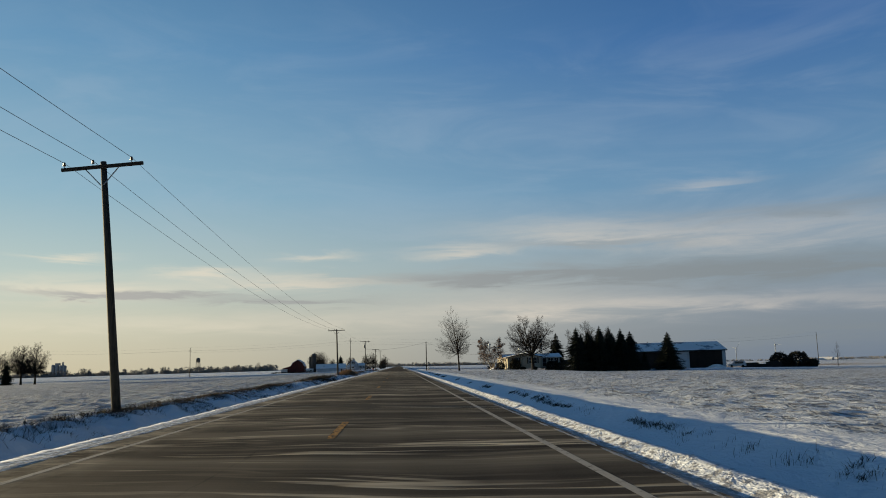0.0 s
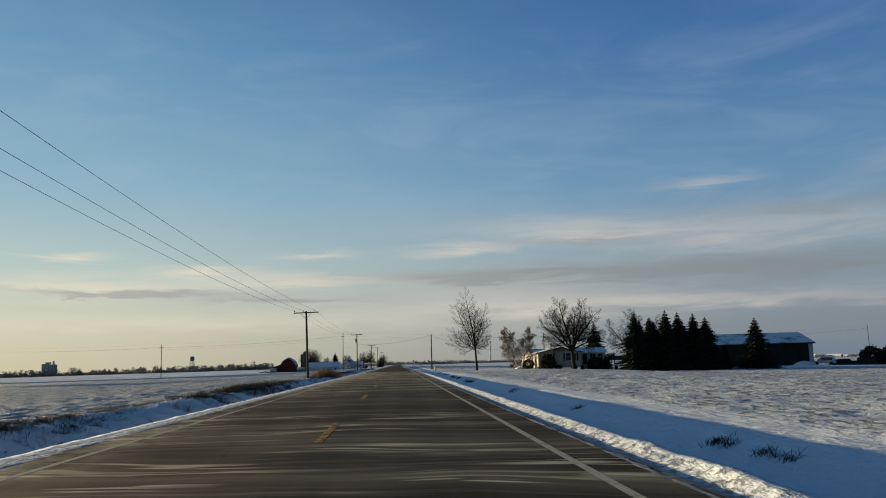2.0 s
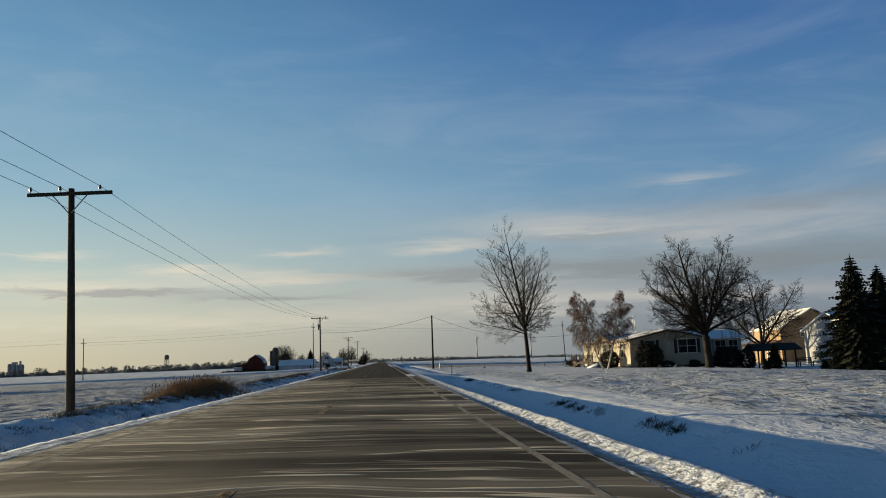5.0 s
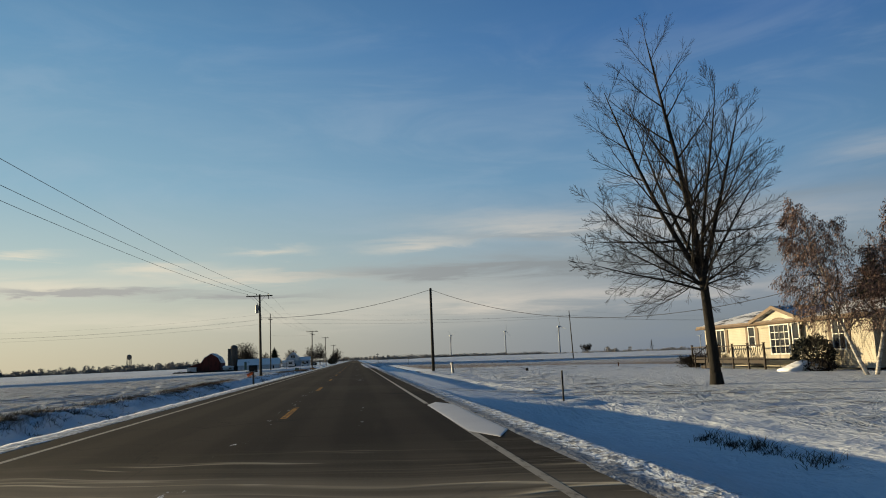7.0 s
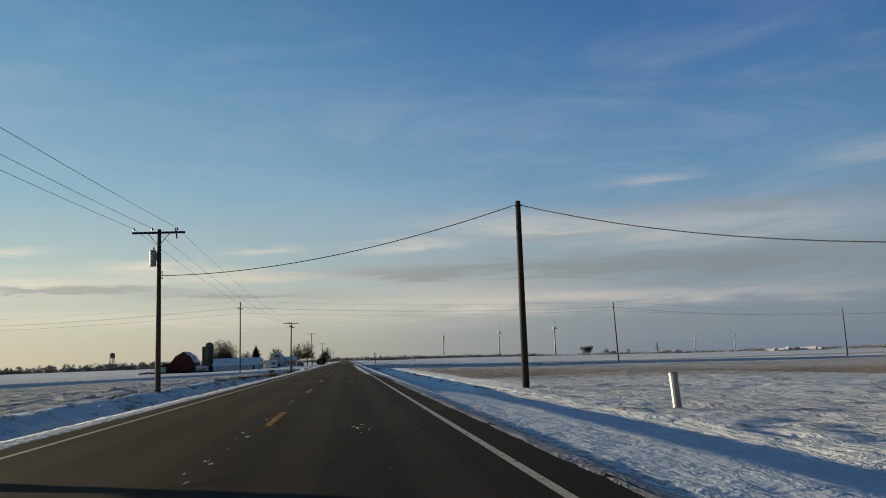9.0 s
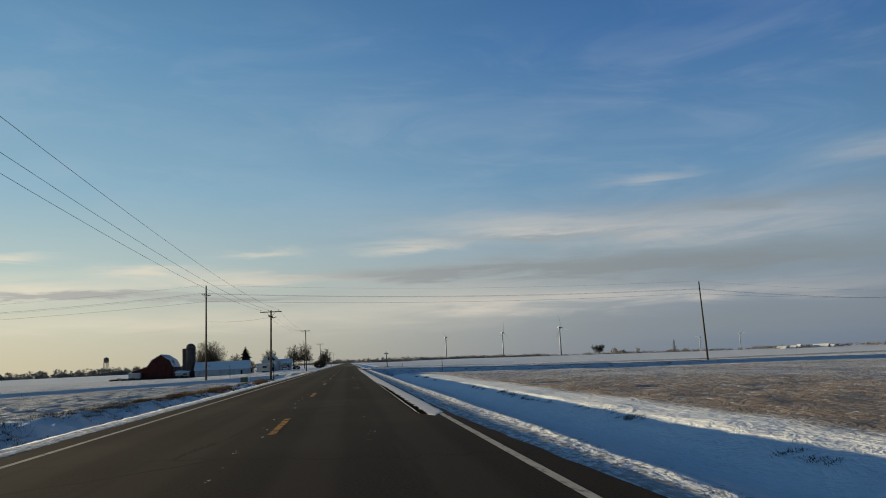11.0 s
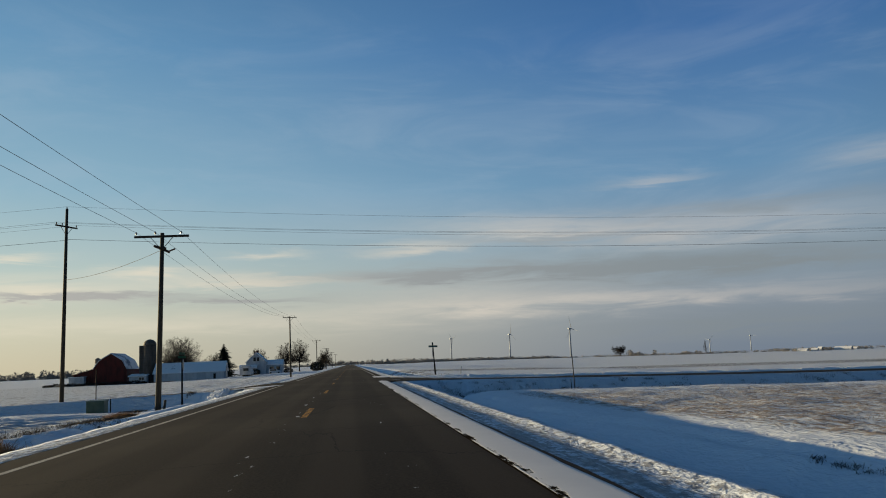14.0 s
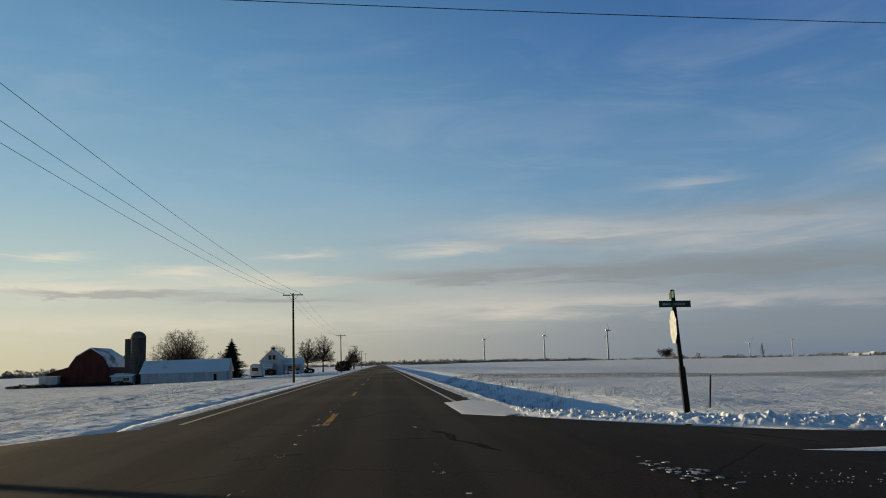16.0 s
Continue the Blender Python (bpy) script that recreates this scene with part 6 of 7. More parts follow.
def make_long_shed():
    z0 = level(-48, 587) - 0.15
    shed = empty("long_shed", (-57.3, 586.5, z0), "long low white shed with a snow-covered roof", "shed", turn=3.0)
    L, D, b = 20.4, 10.0, -z0
    E, R = 0.85 + b, 3.75 + b
    part("wall", Shape().prism([(0, 0), (D, 0), (D, E), (D / 2, R - 0.05), (0, E)], "x", 0, L), WHITE_SHEET, shed)
    gable_roof(shed, 0, L, 0, D, E + 0.01, R, SNOW_ROOF, "x", 0.35, 0.15)
    part("door", Shape().span((17.2, -0.06, 0), (17.9, -0.005, 1.9)), BROWN_SHEET, shed, "narrow dark door")
    part("sill_board", Shape().span((0, -0.05, 0), (L, -0.006, 0.16)), CONCRETE, shed)
    low = empty("small_shed", (-64.9, 588.5, z0), "small low white shed beside a barn", "shed")
    part("wall", Shape().span((0, 0, 0), (5.0, 4.0, 2.0)), WHITE_SHEET, low)
    part("roof", Shape().prism([(-0.3, 2.0), (4.3, 2.6), (4.3, 2.8), (-0.3, 2.2)], "x", -0.3, 5.3), SNOW_ROOF, low)
    window(low, (3.6, 0, 0.9), 1.4, 0.8, "y-", None, (1, 0))
    milk = empty("white_outbuilding", (-83.0, 591.0, level(-80, 591) - 0.1), "small white outbuilding joined to a red barn", "shed")
    part("wall", Shape().span((0, 0, 0), (4.4, 4.5, 2.7)), WHITE_SHEET, milk)
    part("roof", Shape().span((-0.2, -0.2, 2.7), (4.6, 4.7, 2.85)), SNOW_ROOF, milk)


def make_farmhouse():
    z0 = level(-34, 656) - 0.1
    house = empty("farmhouse", (-39.0, 656.0, z0), "white two-storey farmhouse with snowy roofs", "house")
    b = -z0
    part("wall", Shape().prism([(0, 0), (7.6, 0), (7.6, 3.5 + b), (3.8, 7.0 + b), (0, 3.5 + b)], "y", 0, 9), WHITE_SHEET, house)
    gable_roof(house, 0, 7.6, 0, 9, 3.52 + b, 7.05 + b, SNOW_ROOF, "y", 0.4, 0.2)
    part("chimney", Shape().span((3.5, 3.0, 6.0 + b), (4.3, 3.8, 8.0 + b)), RED_BOARDS, house)
    for x in (3.2, 4.5):
        window(house, (x, 0, 3.9 + b), 0.75, 1.3, "y-", None, (0, 1), BLACK_SHUTTER)
    part("porch", Shape().span((-2.2, -2.2, 0), (4.0, 0, 2.6 + b * 0.4)), WHITE_SHEET, house)
    part("porch_roof", Shape().prism([(-2.5, 1.2 + b), (0.1, 2.4 + b), (0.1, 2.6 + b), (-2.5, 1.4 + b)], "x", -2.5, 4.3), SNOW_ROOF, house)
    part("wing_wall", Shape().span((7.61, 1.0, 0), (13.6, 8.0, 2.3 + b)), WHITE_SHEET, house)
    gable_roof(house, 7.9, 13.6, 1.0, 8.0, 2.32 + b, 4.0 + b, SNOW_ROOF, "x", 0.35, 0.2, name="wing_roof")
    window(house, (9.6, 1.0, 0.9 + b * 0.5), 1.4, 1.2, "y-", None, (1, 0), BLACK_SHUTTER)
    window(house, (12.0, 1.0, 0.9 + b * 0.5), 1.2, 1.2, "y-", None, (1, 0), BLACK_SHUTTER)


def vehicle(name, x, y, turn, length, width, height, label, cab=0.55):
    z0 = level(x, y)
    car = empty(name, (x, y, z0), label, "car", turn=turn)
    l, w = length / 2, width / 2
    side = [(-l, 0.35), (l, 0.35), (l, 0.85), (l * 0.55, 1.0), (l * 0.3, height), (-l * cab - l * 0.25, height), (-l, 1.0)]
    part("body", Shape().prism(side, "y", -w, w), CAR_PAINT, car)
    part("windscreen", Shape().prism([(l * 0.56, 1.03), (l * 0.335, height - 0.06), (l * 0.31, height - 0.06), (l * 0.5, 1.03)], "y", -w + 0.12, w - 0.12), GLASS, car)
    for s in (-1, 1):
        part("side_window", Shape().span((-l * 0.7, s * w - 0.01, 1.02), (l * 0.25, s * w + 0.012, height - 0.12)), GLASS, car)
        for u in (-0.62, 0.62):
            part("wheel", Shape().rod((u * l, s * (w - 0.2), 0.34), (u * l, s * (w + 0.01), 0.34), 0.34, n=14), RUBBER, car)
    return car


make_red_barn(), make_silo(), make_long_shed(), make_farmhouse()
vehicle("parked_car", 94.7, 226.0, 160, 4.7, 1.85, 1.7, "white parked car beside a metal barn")
vehicle("parked_car", -27.5, 648.0, 5, 4.8, 1.85, 1.75, "white parked car beside a farmhouse")
camper = empty("camper_trailer", (-33.9, 603.5, level(-33.9, 603.5) - 0.02), "white camper trailer parked beside a long shed", "trailer")
part("body", Shape().prism([(0, 0.5), (3.0, 0.5), (3.1, 1.5), (2.3, 3.4), (0.4, 3.5), (0, 3.2)], "y", 0, 6), WHITE_SHEET, camper)
part("pane", Shape().span((0.5, -0.02, 1.7), (2.2, -0.003, 2.6)), GLASS, camper)
for y in (1.2, 4.2):
    part("wheel", Shape().rod((0.1, y, 0.36), (2.9, y, 0.36), 0.36, n=12), RUBBER, camper)
forked_tree("oak_tree", -60.8, 640.0, 3.8, 0.45, dome_leaders(34, 12.0, 14.2, 3.3), FILIGREE, 91, "broad bare tree behind farm sheds", least=0.013)
for k, (x, y, trunk, wide, tall) in enumerate([(-26.0, 683, 3.6, 5.6, 10.6), (-20.8, 689, 4.0, 5.6, 11.6), (-39.5, 700, 3.4, 6.0, 9.6), (-13.1, 790, 3.2, 5.2, 9.4), (-52.5, 668, 2.8, 4.6, 8.2), (-16, 835, 3.0, 4.6, 7.0)]):
    forked_tree("farm_tree", x, y, trunk, 0.3, dome_leaders(20, wide, tall, trunk - 0.1), FILIGREE, 100 + k, "bare tree beside the farmhouse", least=0.013, group="trees by the farmhouse")
shrub("round_bush", -12.2, 664.0, 2.5, 2.3, 3.3, YEW, "round dark bush at the roadside", 80, 1100, 0.3)
for k in range(13):
    shrub("weed_clump", -87.5 + k * 2.2, 587.4 + 0.4 * (k % 3), 1.5, 0.8, 0.55 + 0.25 * (k % 2), DARK_GRASS, "low dark clump of weeds behind the barnyard", 120 + k, 160, 0.25, "barnyard weeds", category="weeds")
shrub("yew_shrub", -35.0, 650.0, 1.8, 1.4, 2.0, YEW, "dark shrub before a farmhouse", 84, 500, 0.25)
shrub("yew_shrub", -23.0, 655.0, 1.6, 1.4, 1.6, YEW, "dark shrub beside a farmhouse", 85, 400, 0.25)


# ---- small things along the road ----
def make_mailbox():
    x, y = -5.7, 228.6
    z0 = level(x, y) + 0.3
    ob = empty("mailbox", (x, y, z0), "black metal mailbox on a post with an orange paper tube", "mailbox")
    part("post", Shape().span((-0.06, -0.06, -0.45), (0.06, 0.06, 1.05)), POLE_WOOD, ob)
    prof = [(-0.11, 0), (0.11, 0), (0.11, 0.13)] + [(0.11 * math.cos(a), 0.13 + 0.11 * math.sin(a)) for a in np.linspace(0.3, 2.84, 7)] + [(-0.11, 0.13)]
    box = part("box", Shape().prism([(a * 1.3, 1.08 + z_ * 1.75) for a, z_ in prof], "x", -0.3, 0.28), BLACK_METAL, ob)
    part("flag", Shape().span((-0.62, -0.02, 1.2), (-0.46, 0.02, 1.75)), GREEN_BOX, ob, "dark green upright plate")
    part("paper_tube", Shape().rod((-0.42, -0.05, 0.78), (0.0, 0.05, 0.98), 0.11, n=10), ORANGE, ob, "orange newspaper tube")
    part("arm", Shape().span((-0.5, -0.03, 1.0), (0.3, 0.03, 1.07)), POLE_WOOD, ob)


def make_pedestal():
    x, y = 9.5, 236.3
    ob = empty("cable_pedestal", (x, y, level(x, y) - 0.05), "pale metal cable pedestal standing in snow", "pedestal")
    part("body", Shape().tube([(0.06, 0, 0), (0, 0, 0.87)], [0.11, 0.105], 12), METAL, ob, smooth=False)
    part("cap", Shape().lathe((0, 0, 0.87), [(0.115, 0), (0.115, 0.05), (0.09, 0.08)], 12), METAL, ob)
    part("collar", Shape().lathe((0.06, 0, 0.0), [(0.15, 0), (0.15, 0.07), (0.11, 0.09)], 12), PACKED, ob)


def make_street_sign():
    x, y = 8.0, 401.9
    ob = empty("street_sign", (x, y, -0.4), "leaning post with green street names and a stop sign", "street sign")
    lean, h = -0.05, 3.05
    at = lambda z: lean * z
    part("lower_post", Shape().tube([(0, 0, 0), (at(1.3), 0, 1.3)], [0.075, 0.075], 6), BLACK_METAL, ob)
    part("upper_post", Shape().tube([(at(0.9), 0.02, 0.9), (at(h), 0.02, h)], [0.05, 0.05], 6), BLACK_METAL, ob)
    blade = part("name_blade", Shape().box((at(2.75) - 0.0, -0.05, 2.72), (0.74, 0.02, 0.15), tilt=(0, 1, 0)), SIGN_GREEN, ob, "green street name plate")
    for k, (u, wdt) in enumerate(((-0.2, 0.2), (0.1, 0.26))):
        part("lettering", Shape().box((at(2.75) + u, -0.063, 2.72), (wdt, 0.004, 0.05)), METAL, blade)
    cross = part("name_blade", Shape().box((at(2.95) - 0.02, 0.02, 2.93), (0.02, 0.74, 0.15), turn=-12), SIGN_GREEN, ob, "green street name plate")
    a = np.arange(8) * math.pi / 4 + math.pi / 8
    part("stop_plate", Shape().prism([(0.02 + 0.40 * math.cos(t), 2.2 + 0.40 * math.sin(t)) for t in a], "x", at(2.2) - 0.075, at(2.2) - 0.06), METAL, ob, "bare metal back of a stop sign").matrix_local = pose(0, 0, 0, 0, 0, -9)


def make_stop_left():
    x, y = -9.97, 391.0
    z0 = level(x, y) - 0.1
    ob = empty("street_sign", (x, y, z0), "dark post with a stop sign and green street names", "street sign")
    h = 2.46 - z0
    part("post", Shape().tube([(0, 0, 0), (0, 0, h - 0.35)], [0.07, 0.05], 6), BLACK_METAL, ob)
    a = np.arange(8) * math.pi / 4 + math.pi / 8
    part("stop_plate", Shape().prism([(0.40 * math.cos(t), h - 0.86 + 0.40 * math.sin(t)) for t in a], "x", 0.06, 0.075), METAL, ob, "bare metal back of a stop sign").matrix_local = pose(0, 0, 0, 0, 0, 6)
    part("name_blade", Shape().box((0, -0.07, h - 0.33), (0.5, 0.02, 0.17)), SIGN_GREEN, ob, "green street name plate")
    part("name_blade", Shape().box((0, 0.0, h - 0.11), (0.02, 0.78, 0.17), turn=-14), SIGN_GREEN, ob, "green street name plate")


make_mailbox(), make_pedestal(), make_street_sign(), make_stop_left()
post_thing("marker_post", 7.4, 192.1, 0.95, 0.028, DARK_WOOD, "thin dark marker stake beside a drive", "marker post")
post_thing("sign_post", 15.8, 388.2, 2.6, 0.035, DARK_WOOD, "thin bare wooden sign post beside the side road", "sign post", (-0.03, 0))
post_thing("sign_post", 15.55, 388.1, 1.0, 0.03, DARK_WOOD, "short stub beside a metal sign post", "sign post", (-0.03, 0))
post_thing("marker_post", 10.8, 407.5, 1.0, 0.03, DARK_WOOD, "thin dark leaning stake in a snow bank", "marker post", (0.1, 0))
post_thing("marker_post", -17.5, 398.0, 2.3, 0.035, DARK_WOOD, "thin dark marker rod in a field", "marker post")
post_thing("marker_post", -9.42, 383.3, 0.62, 0.075, POLE_WOOD, "short wooden stub beside a power pole", "marker post", (0.12, 0))
post_thing("marker_post", -12.83, 385.1, 0.9, 0.035, DARK_WOOD, "short dark stake beside a green box", "marker post")
gb = empty("utility_box", (-13.75, 385.7, level(-13.75, 385.7) - 0.05), "low dull green utility box in the snow", "utility box")
part("body", Shape().span((-0.5, -0.42, 0), (0.5, 0.42, 0.72)), GREEN_BOX, gb)
part("lid", Shape().prism([(-0.45, 0.72), (0.45, 0.72), (0.42, 0.8), (-0.42, 0.76)], "x", -0.53, 0.53), GREEN_BOX, gb)

# snow ridge that the plough threw up along the far side of the crossing, and lumps at the near corners
rng = np.random.RandomState(12)
s_all = Shape()
bm = bmesh.new()
bmesh.ops.create_icosphere(bm, subdivisions=1, radius=1.0)
ball = np.array([q.co[:] for q in bm.verts])
ball_faces = [[w.index for w in q.verts] for q in bm.faces]
bm.free()
gx = np.r_[np.arange(3.7, 16, 0.05), np.arange(16, 46, 0.2)]
gu = np.linspace(-0.75, 0.85, 19)
U, GX = np.meshgrid(gu, gx)
mid = 402.9 - 4.9 * np.minimum(1, (GX - 3.7) / 6.5) ** 0.7
GY = mid + U
lumps = 0.55 * rough(GX, GY, 0.9, 2, 0.5, 3) + 0.85 * np.abs(rough(GX, GY, 3.4, 4, 0.7, 5))
wall = np.clip(1 - np.abs(U - 0.05) / 0.72, 0, 1) ** 0.75
body = wall * (0.05 + np.maximum(0, 0.08 + 0.20 * lumps) * np.where(GX < 12, 1.0, 0.85)) * ease(GX, 3.8, 5.2)
s_all.v = [np.stack([GX, GY, cross_level(GX) - 0.035 + body], -1).reshape(-1, 3)]
s_all.count = GX.size
w = len(gu)
s_all.f = [(a * w + b, (a + 1) * w + b, (a + 1) * w + b + 1, a * w + b + 1) for a in range(len(gx) - 1) for b in range(w - 1)]
for k in range(700):
    x = 4.2 + 38 * rng.rand() ** 1.5
    u = rng.normal(0.0, 0.32)
    y = 402.9 - 4.9 * min(1, (x - 3.7) / 6.5) ** 0.7 + u
    r = rng.uniform(0.012, 0.045)
    z = float(cross_level(x)) + max(0.0, 0.12 * (1 - abs(u) / 0.7))
    s_all.add(ball * r * rng.uniform(0.5, 1.5, ball.shape) + np.array([x, y, z]), ball_faces)
part("snow_ridge", s_all, PACKED, label="broken ridge of ploughed snow along the side road", category="snow", kind="stuff")
# slabs of ploughed snow that slide from the corner of the crossing into the ditch
ku, kt = np.linspace(0, 1, 46), np.linspace(-0.35, 1, 34)
KU, KT = np.meshgrid(ku, kt)
ridge_x, ridge_y = -8.05 + 1.25 * KU, 392.0 - 1.9 * KU
KX = ridge_x + np.where(KT > 0, (-0.7 + 0.2 * KU) * KT, -0.9 * KT) + 0.06 * rough(KU * 9, KT * 3, 1.0, 3, 0.6, 6)
KY = ridge_y + np.where(KT > 0, -1.75 * KT, -1.2 * KT) + 0.06 * rough(KU * 9, KT * 3, 1.0, 3, 0.6, 9)
streaks = np.abs(rough(KU * 11 + 2.2 * KT, KT * 1.4, 1.0, 4, 0.6, 2)) + 0.6 * np.abs(rough(KU * 22 - 3 * KT, KT * 4, 1.0, 3, 0.7, 5))
rim = np.clip(np.minimum(KU, 1 - KU) * 7, 0, 1) * np.clip((1 - KT) * 5, 0, 1) * np.clip((KT + 0.35) * 4, 0, 1)
KZ = np.where(KT > 0, -0.31 - 0.66 * KT ** 1.25 + 0.1 * KU, -0.31 + 0.3 * KT + 0.1 * KU) + rim * (0.06 + 0.22 * streaks) - 0.16 * (1 - rim) - 0.45 * ease(KU, 0.86, 1.0)
heap = Shape().add(np.stack([KX, KY, KZ], -1).reshape(-1, 3), [(a * 46 + b, (a + 1) * 46 + b, (a + 1) * 46 + b + 1, a * 46 + b + 1) for a in range(33) for b in range(45)])
part("snow_heap", heap, PACKED, label="heap of streaked ploughed snow slabs at a corner", category="snow", kind="stuff")

# dead grass and weeds in the ditches
rng = np.random.RandomState(30)
spots = []
for _ in range(1900):
    y = rng.uniform(4, 372)
    if rough(0.0, y, 0.09, 3) + 0.6 * rough(9.0, y, 0.4, 2) + rng.normal(0, 0.1) > -0.02:
        spots.append((rng.normal(-9.15, 0.3), y, rng.uniform(0.4, 1.2)))
tufts("ditch_weeds", spots, DARK_GRASS, "dark dead weeds along a snowy ditch bank", 0.27, 48, 0.24, 4, 0.005, tangle=1.0)
spots = [(rng.uniform(-9.0, -7.3), y, rng.uniform(0.4, 1.1)) for y in rng.uniform(4, 372, 2600) if rough(4.0, y, 0.5, 2) > -0.05]
tufts("ditch_weeds", spots, DARK_GRASS, "sparse dark weeds on the slope of a snowy ditch", 0.15, 26, 0.13, 24, 0.006, tangle=1.1)
spots = [(rng.normal(-9.9, 0.4), rng.uniform(4, 372), rng.uniform(0.5, 1.0)) for _ in range(1100)]
spots = [s for s in spots if rough(5.0, s[1], 0.06, 3) > 0.12]
tufts("ditch_grass", spots, DRY_GRASS, "dry brown grass along a field edge", 0.28, 70, 0.3, 5, 0.004, tangle=0.9)
spots = [(rng.normal(-9.6, 0.8), min(175.5, rng.normal(171.0, 2.8)), rng.uniform(0.6, 1.25)) for _ in range(120)]
tufts("reed_bed", spots, REED, "bed of brown reeds standing in a ditch", 0.85, 64, 0.3, 6, 0.005, tangle=0.5)
cat = Shape()
for _ in range(130):
    x, y, h = rng.normal(-9.6, 0.8), min(175.5, rng.normal(171.0, 2.8)), rng.uniform(0.6, 1.15)
    z = float(land(x, y)) - 0.05
    a, b = rng.normal(0.05, 0.09), rng.normal(0, 0.09)
    cat.tube([(x, y, z), (x + a * h, y + b * h, z + h)], [0.007, 0.005], 3, False)
    cat.tube([(x + a * h * 0.86, y + b * h * 0.86, z + h * 0.84), (x + a * h * 0.92, y + b * h * 0.92, z + h * 0.91), (x + a * h, y + b * h, z + h * 0.99)], [0.016, 0.024, 0.012], 5)
part("cattails", cat, DRY_GRASS, label="cattail stalks with dark seed heads in a ditch", category="reeds", kind="stuff")
spots = [(rng.normal(-9.2, 0.7), rng.normal(111, 7), rng.uniform(0.6, 1.0)) for _ in range(150)]
tufts("reed_bed", spots, DARK_GRASS, "bed of brown reeds standing in a ditch", 0.5, 90, 0.3, 16, 0.004)
spots = []
for cx_, cy_, lx, ly, count in ((-8.0, 357.0, 0.3, 1.6, 22), (-7.6, 348.5, 0.3, 0.9, 14), (-8.7, 330.5, 0.3, 1.3, 20), (-8.7, 325.5, 0.3, 0.8, 14), (-9.0, 318.0, 0.4, 2.4, 26)):
    spots += [(rng.normal(cx_, lx), rng.normal(cy_, ly), rng.uniform(0.6, 1.1)) for _ in range(count)]
tufts("grass_tussock", spots, REED, "orange-brown tussocks of dead grass in snow", 0.4, 120, 0.2, 17, 0.005, tangle=0.7)
spots = [(rng.normal(-9.85, 0.2), 375.9 + rng.normal(0, 0.55), rng.uniform(0.6, 1.1)) for _ in range(30)]
tufts("grass_tussock", spots, TAWNY, "low tawny tussock of matted dead grass in snow", 0.3, 130, 0.16, 27, 0.006, tangle=1.2)
spots = [(rng.normal(7.8 if y < 190 else 8.3, 0.07) + 0.15 * float(rough(0.0, y, 0.06, 2)), y, rng.uniform(0.3, 1.0) * (1.0 if y < 190 else 0.55)) for y in rng.uniform(4, 384, 2600) if not 184 < y < 252 and rough(3.0, y, 0.3, 3) > (0.1 if y < 184 else 0.2)]
tufts("ditch_weeds", spots, DARK_GRASS, "sparse dark weeds in a shaded snowy ditch", 0.19, 24, 0.12, 7, 0.006, tangle=0.8)
spots = [(rng.normal(7.75, 0.1), y0 + rng.normal(0, 0.5), rng.uniform(0.5, 1.1)) for y0 in (14.5, 16.5, 18.6, 21.0, 23.8, 27.5, 34.0, 160.5, 163.0, 166.0, 169.5, 174.0) for _ in range(4)]
tufts("ditch_weeds", spots, DARK_GRASS, "dark seedy weed clumps standing in a snowy ditch", 0.2, 14, 0.16, 37, 0.004)
spots = [(x, CROSS_Y - 6.3 - float(flare(x)) + rng.normal(0, 0.9), rng.uniform(0.5, 1.2)) for x in rng.uniform(6.0, 60, 170)]
tufts("ditch_weeds", spots, DARK_GRASS, "dark weeds on the bank of the side road", 0.20, 44, 0.2, 8, 0.0045)
spots = [(x, CROSS_Y - rng.uniform(3.9, 6.0) - float(flare(x)), rng.uniform(0.5, 1.3)) for x in rng.uniform(5.5, 62, 80)]
tufts("ditch_weeds", spots, DARK_GRASS, "dark tangled weeds hanging out of a snowy bank", 0.15, 80, 0.15, 18, 0.005, tangle=1.1)
spots = [(rng.uniform(7.0, 15.0), CROSS_Y - rng.normal(6.6, 0.45), rng.uniform(0.5, 1.2)) for _ in range(34)] + [(rng.normal(7.5, 0.3), rng.normal(386.6, 0.4), rng.uniform(0.6, 1.1)) for _ in range(14)]
tufts("ditch_weeds", spots, DARK_GRASS, "dark upright weeds at the foot of a bank", 0.42, 30, 0.14, 19, 0.005)
spots = [(bx + rng.normal(0, 0.16), by + rng.normal(0, 0.2), rng.uniform(0.5, 1.0)) for bx, by in ((-11.6, 389.6), (-11.2, 388.4), (-10.2, 386.6), (-9.6, 392.0), (-12.9, 388.2), (-10.6, 383.2), (-11.1, 383.6), (-11.7, 383.9)) for _ in range(5)]
tufts("ditch_weeds", spots, DARK_GRASS, "dark dead weeds poking from a shaded snow bank", 0.2, 60, 0.12, 28, 0.006, tangle=0.9)
spots = [(rng.normal(8.2, 1.2), rng.uniform(412, 470), rng.uniform(0.5, 1.0)) for _ in range(160)]
tufts("ditch_weeds", spots, DARK_GRASS, "dark weeds beyond the crossing", 0.42, 20, 0.24, 9, 0.003)
spots = [(rng.uniform(10.5, 60), rng.uniform(262, 383), rng.uniform(0.4, 1.0)) for _ in range(5000)]
tufts("field_stubble", spots, DRY_GRASS, "low brown stubble poking through field snow", 0.09, 7, 0.3, 10, 0.008)
spots = [(rng.uniform(-70, -11), rng.uniform(8, 372), rng.uniform(0.4, 1.0)) for _ in range(4000)]
tufts("field_stubble", spots, DARK_GRASS, "low dark stubble poking through field snow", 0.09, 6, 0.3, 11, 0.008)


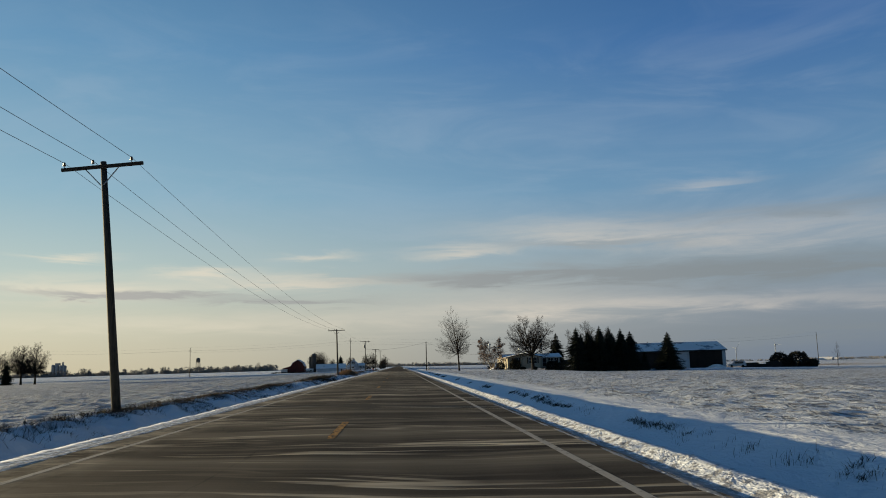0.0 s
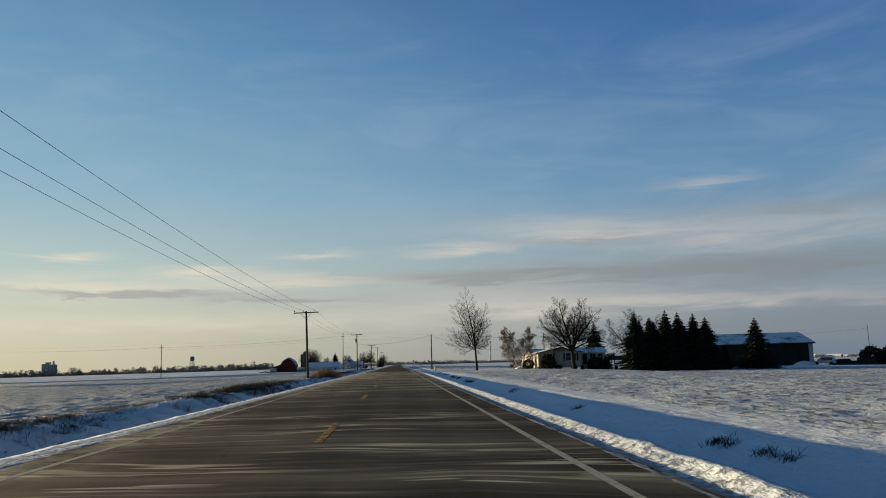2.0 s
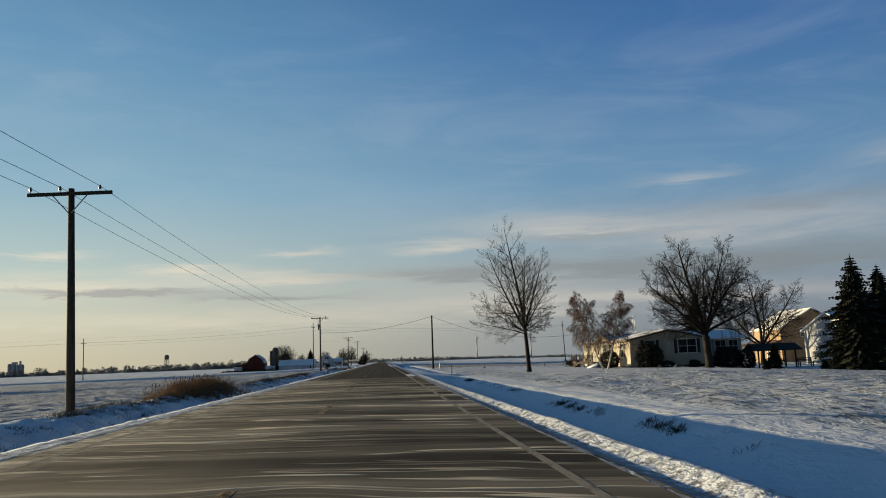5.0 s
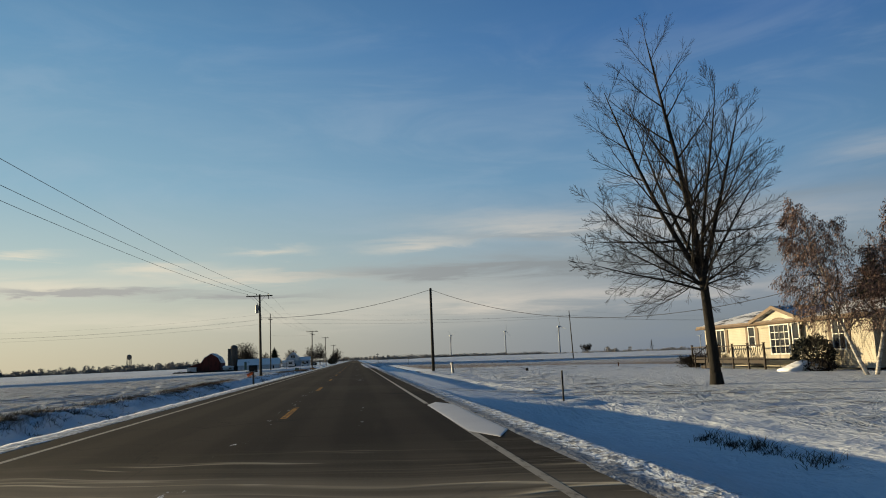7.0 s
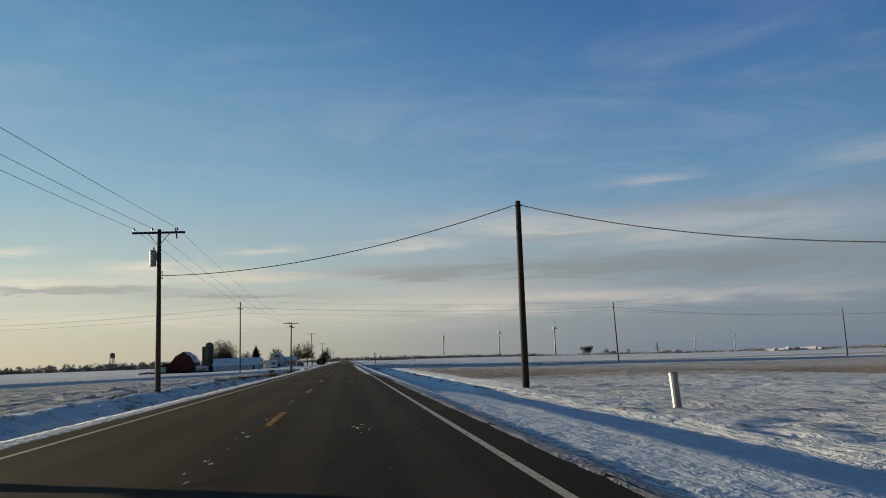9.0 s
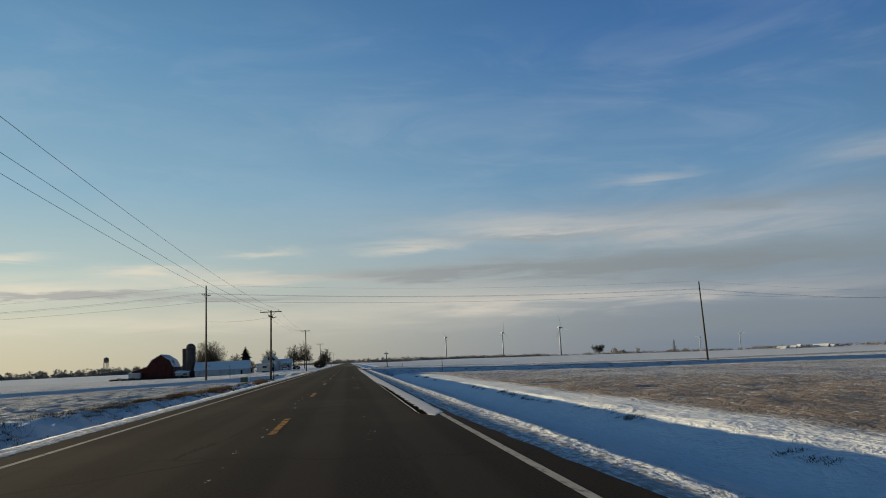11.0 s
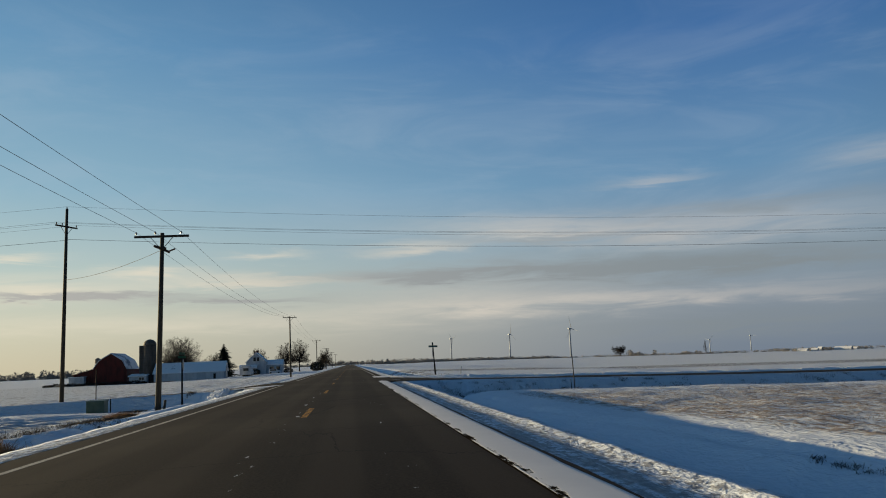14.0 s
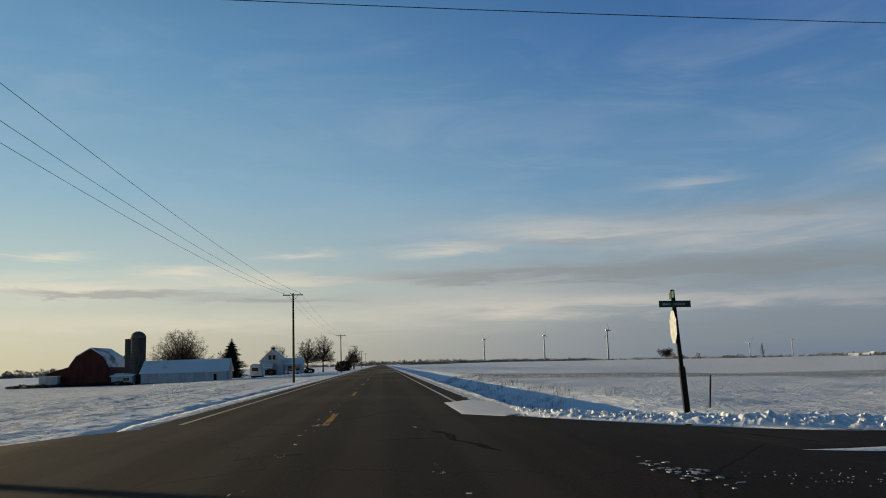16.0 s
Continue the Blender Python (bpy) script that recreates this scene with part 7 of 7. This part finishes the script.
# ---- the far distance ----
def wind_turbine(x, y, hub, turn, spin, label, scale=1.0):
    z0 = level(x, y) - 0.5
    hub = hub - z0
    ob = empty("wind_turbine", (x, y, z0), label, "wind turbine", "far wind turbines")
    part("tower", Shape().tube([(0, 0, 0), (0, 0, hub)], [2.6 * scale, 1.6 * scale], 14), TURBINE, ob, smooth=True)
    s, c = math.sin(radians(turn)), math.cos(radians(turn))
    part("nacelle", Shape().box((0, 0, hub + 1.2), (9 * scale, 3.6 * scale, 3.6 * scale), turn=turn), TURBINE, ob)
    front = np.array([c * 5.5, s * 5.5, hub + 1.2])
    part("hub", Shape().lathe(tuple(front - np.array([0, 0, 1.6])), [(0.4, 0), (1.5, 0.8), (1.7, 1.6), (1.5, 2.4), (0.4, 3.2)], 10), TURBINE, ob)
    for k in range(3):
        a = radians(spin + 120 * k)
        d = np.array([-s * math.cos(a), c * math.cos(a), math.sin(a)])
        part("blade", Shape().tube([front, front + d * 6 * scale, front + d * 36 * scale], [0.6 * scale, 1.0 * scale, 0.2 * scale], 4), TURBINE, ob)


wind_turbine(587, 2455, 68, 20, 75, "white wind turbine far over the fields", 1.0)
wind_turbine(546, 3080, 77, 24, 95, "white wind turbine far over the fields", 1.0)
wind_turbine(385, 3420, 78, 22, 40, "white wind turbine far over the fields", 1.0)
wind_turbine(1780, 4200, 41, 24, 10, "pale wind turbine on the horizon", 1.0)
wind_turbine(1970, 4150, 53, 20, 60, "pale wind turbine on the horizon", 1.0)


FAR_STEEL = plain("stained water tower paint", (0.10, 0.09, 0.08), (0.20, 0.18, 0.16), 0.3, 0.8, bump=0.0)


def make_water_tower():
    ob = empty("water_tower", (-441, 1825, -2.5), "old water tower on legs beyond a wood", "water tower")
    part("tank", Shape().lathe((0, 0, 23), [(0.5, 0), (3.0, 0.9), (4.6, 2.4), (4.8, 4.0), (4.8, 8.0), (3.2, 9.6), (0.5, 10.6)], 20), FAR_STEEL, ob, smooth=True)
    for k in range(4):
        a = 0.785 + k * 1.5708
        part("leg", Shape().rod((7 * math.cos(a), 7 * math.sin(a), 0), (4.4 * math.cos(a), 4.4 * math.sin(a), 26), 0.45, n=6), FAR_STEEL, ob)
    part("riser", Shape().rod((0, 0, 0), (0, 0, 24), 0.8, n=8), FAR_STEEL, ob)


PALE_CONCRETE = plain("pale concrete", (0.24, 0.25, 0.27), (0.33, 0.34, 0.36), 0.1, 0.8, bump=0.0)


def make_elevator():
    ob = empty("grain_elevator", (-772, 1872, -2.5), "grain elevator with tall concrete bins", "grain elevator")
    for k, (x, h) in enumerate(((0, 26), (8.5, 26), (17, 24), (25, 24))):
        part("bin", Shape().lathe((x, 0, 0), [(4.2, 0), (4.2, h), (1.5, h + 2)], 18), PALE_CONCRETE, ob, smooth=True)
    part("head_house", Shape().span((5, -3, 26), (15, 3, 31)), PALE_CONCRETE, ob)
    part("leg_tower", Shape().span((20, -2, 24), (23, 2, 33)), METAL, ob)


make_water_tower(), make_elevator()


def far_wood(name, rows, label, seed, crown_h=(5, 11), dense=44):
    """Rows of (x0, y0, x1, y1, trees): ragged bare crowns that run together, each a cloud of twig sprays."""
    rng = np.random.RandomState(seed)
    blocks = []
    for x0, y0, x1, y1, count in rows:
        t = rng.rand(count)
        swell = 0.45 + 0.55 * (rough(t * 23, t * 0 + seed, 1.0, 3) * 0.5 + 0.5)
        x, y = x0 + (x1 - x0) * t + rng.normal(0, 5, count), y0 + (y1 - y0) * t + rng.normal(0, 16, count)
        h, w = rng.uniform(*crown_h, count) * swell, rng.uniform(3.0, 8.0, count)
        up, a = rng.uniform(0.0, 1.0, (count, dense)), rng.uniform(0, 6.283, (count, dense))
        r = w[:, None] * np.sqrt(np.clip(1 - (up * 1.25 - 0.35) ** 2, 0.05, 1)) * np.sqrt(rng.rand(count, dense))
        foot = land(x, y, False)[:, None] - 0.5
        c = np.stack([x[:, None] + np.cos(a) * r, y[:, None] + np.sin(a) * r, foot + h[:, None] * up], -1).reshape(-1, 1, 3)
        blocks.append((c + rng.normal(0, 0.85, (len(c), 3, 3))).reshape(-1, 3))
    v = np.concatenate(blocks)
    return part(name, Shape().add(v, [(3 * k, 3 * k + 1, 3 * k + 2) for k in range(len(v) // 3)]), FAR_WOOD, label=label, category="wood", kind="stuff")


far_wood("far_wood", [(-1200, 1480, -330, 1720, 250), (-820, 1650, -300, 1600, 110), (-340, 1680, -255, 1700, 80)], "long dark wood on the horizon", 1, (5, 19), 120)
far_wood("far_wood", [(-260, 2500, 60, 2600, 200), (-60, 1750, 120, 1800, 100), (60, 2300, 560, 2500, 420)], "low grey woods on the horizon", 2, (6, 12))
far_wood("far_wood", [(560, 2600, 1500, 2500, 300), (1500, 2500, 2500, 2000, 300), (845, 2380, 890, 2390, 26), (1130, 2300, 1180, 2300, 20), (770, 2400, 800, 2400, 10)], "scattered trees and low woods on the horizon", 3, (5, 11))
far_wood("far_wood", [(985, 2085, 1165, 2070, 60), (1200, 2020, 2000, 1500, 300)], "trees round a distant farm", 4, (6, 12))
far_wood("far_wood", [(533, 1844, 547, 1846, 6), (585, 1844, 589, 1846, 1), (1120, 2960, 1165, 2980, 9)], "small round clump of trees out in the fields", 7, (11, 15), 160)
bare_tree("oak_tree", 340, 1330, 3.9, 0.4, FAR_ROUND, 130, "lone broad tree far out in the fields", group="lone field trees", least=0.05)
bare_tree("poplar_tree", 368, 1143, 13.5, 0.35, [(20, 30, 0.34, 0.12, 6, 0.03, 0.03), (9, 36, 0.5, 0.2, 4, 0.1, 0.05), (6, 36, 0.5, 0.2, 3, 0.1, 0.05), (0, 0, 0, 0, 2, 0.1, 0.04)], 131, "slim bare poplar far out in the fields", group="lone field trees", least=0.015)
for k, (x, y, w, d, h) in enumerate([(1000, 2062, 22, 12, 6), (1030, 2056, 14, 10, 6.5), (1052, 2064, 8, 8, 9), (1082, 2050, 36, 14, 8), (1130, 2060, 12, 10, 6)]):
    ob = empty("distant_barn", (x, y, level(x, y) - 0.2), "white farm building with a pale roof far off", "barn", "buildings of a distant farm", turn=-50)
    part("wall", Shape().prism([(0, 0), (d, 0), (d, h * 0.6), (d / 2, h - 0.1), (0, h * 0.6)], "x", 0, w), WHITE_SHEET, ob)
    gable_roof(ob, 0, w, 0, d, h * 0.6, h, SNOW_ROOF, "x", 0.5, 0.3)
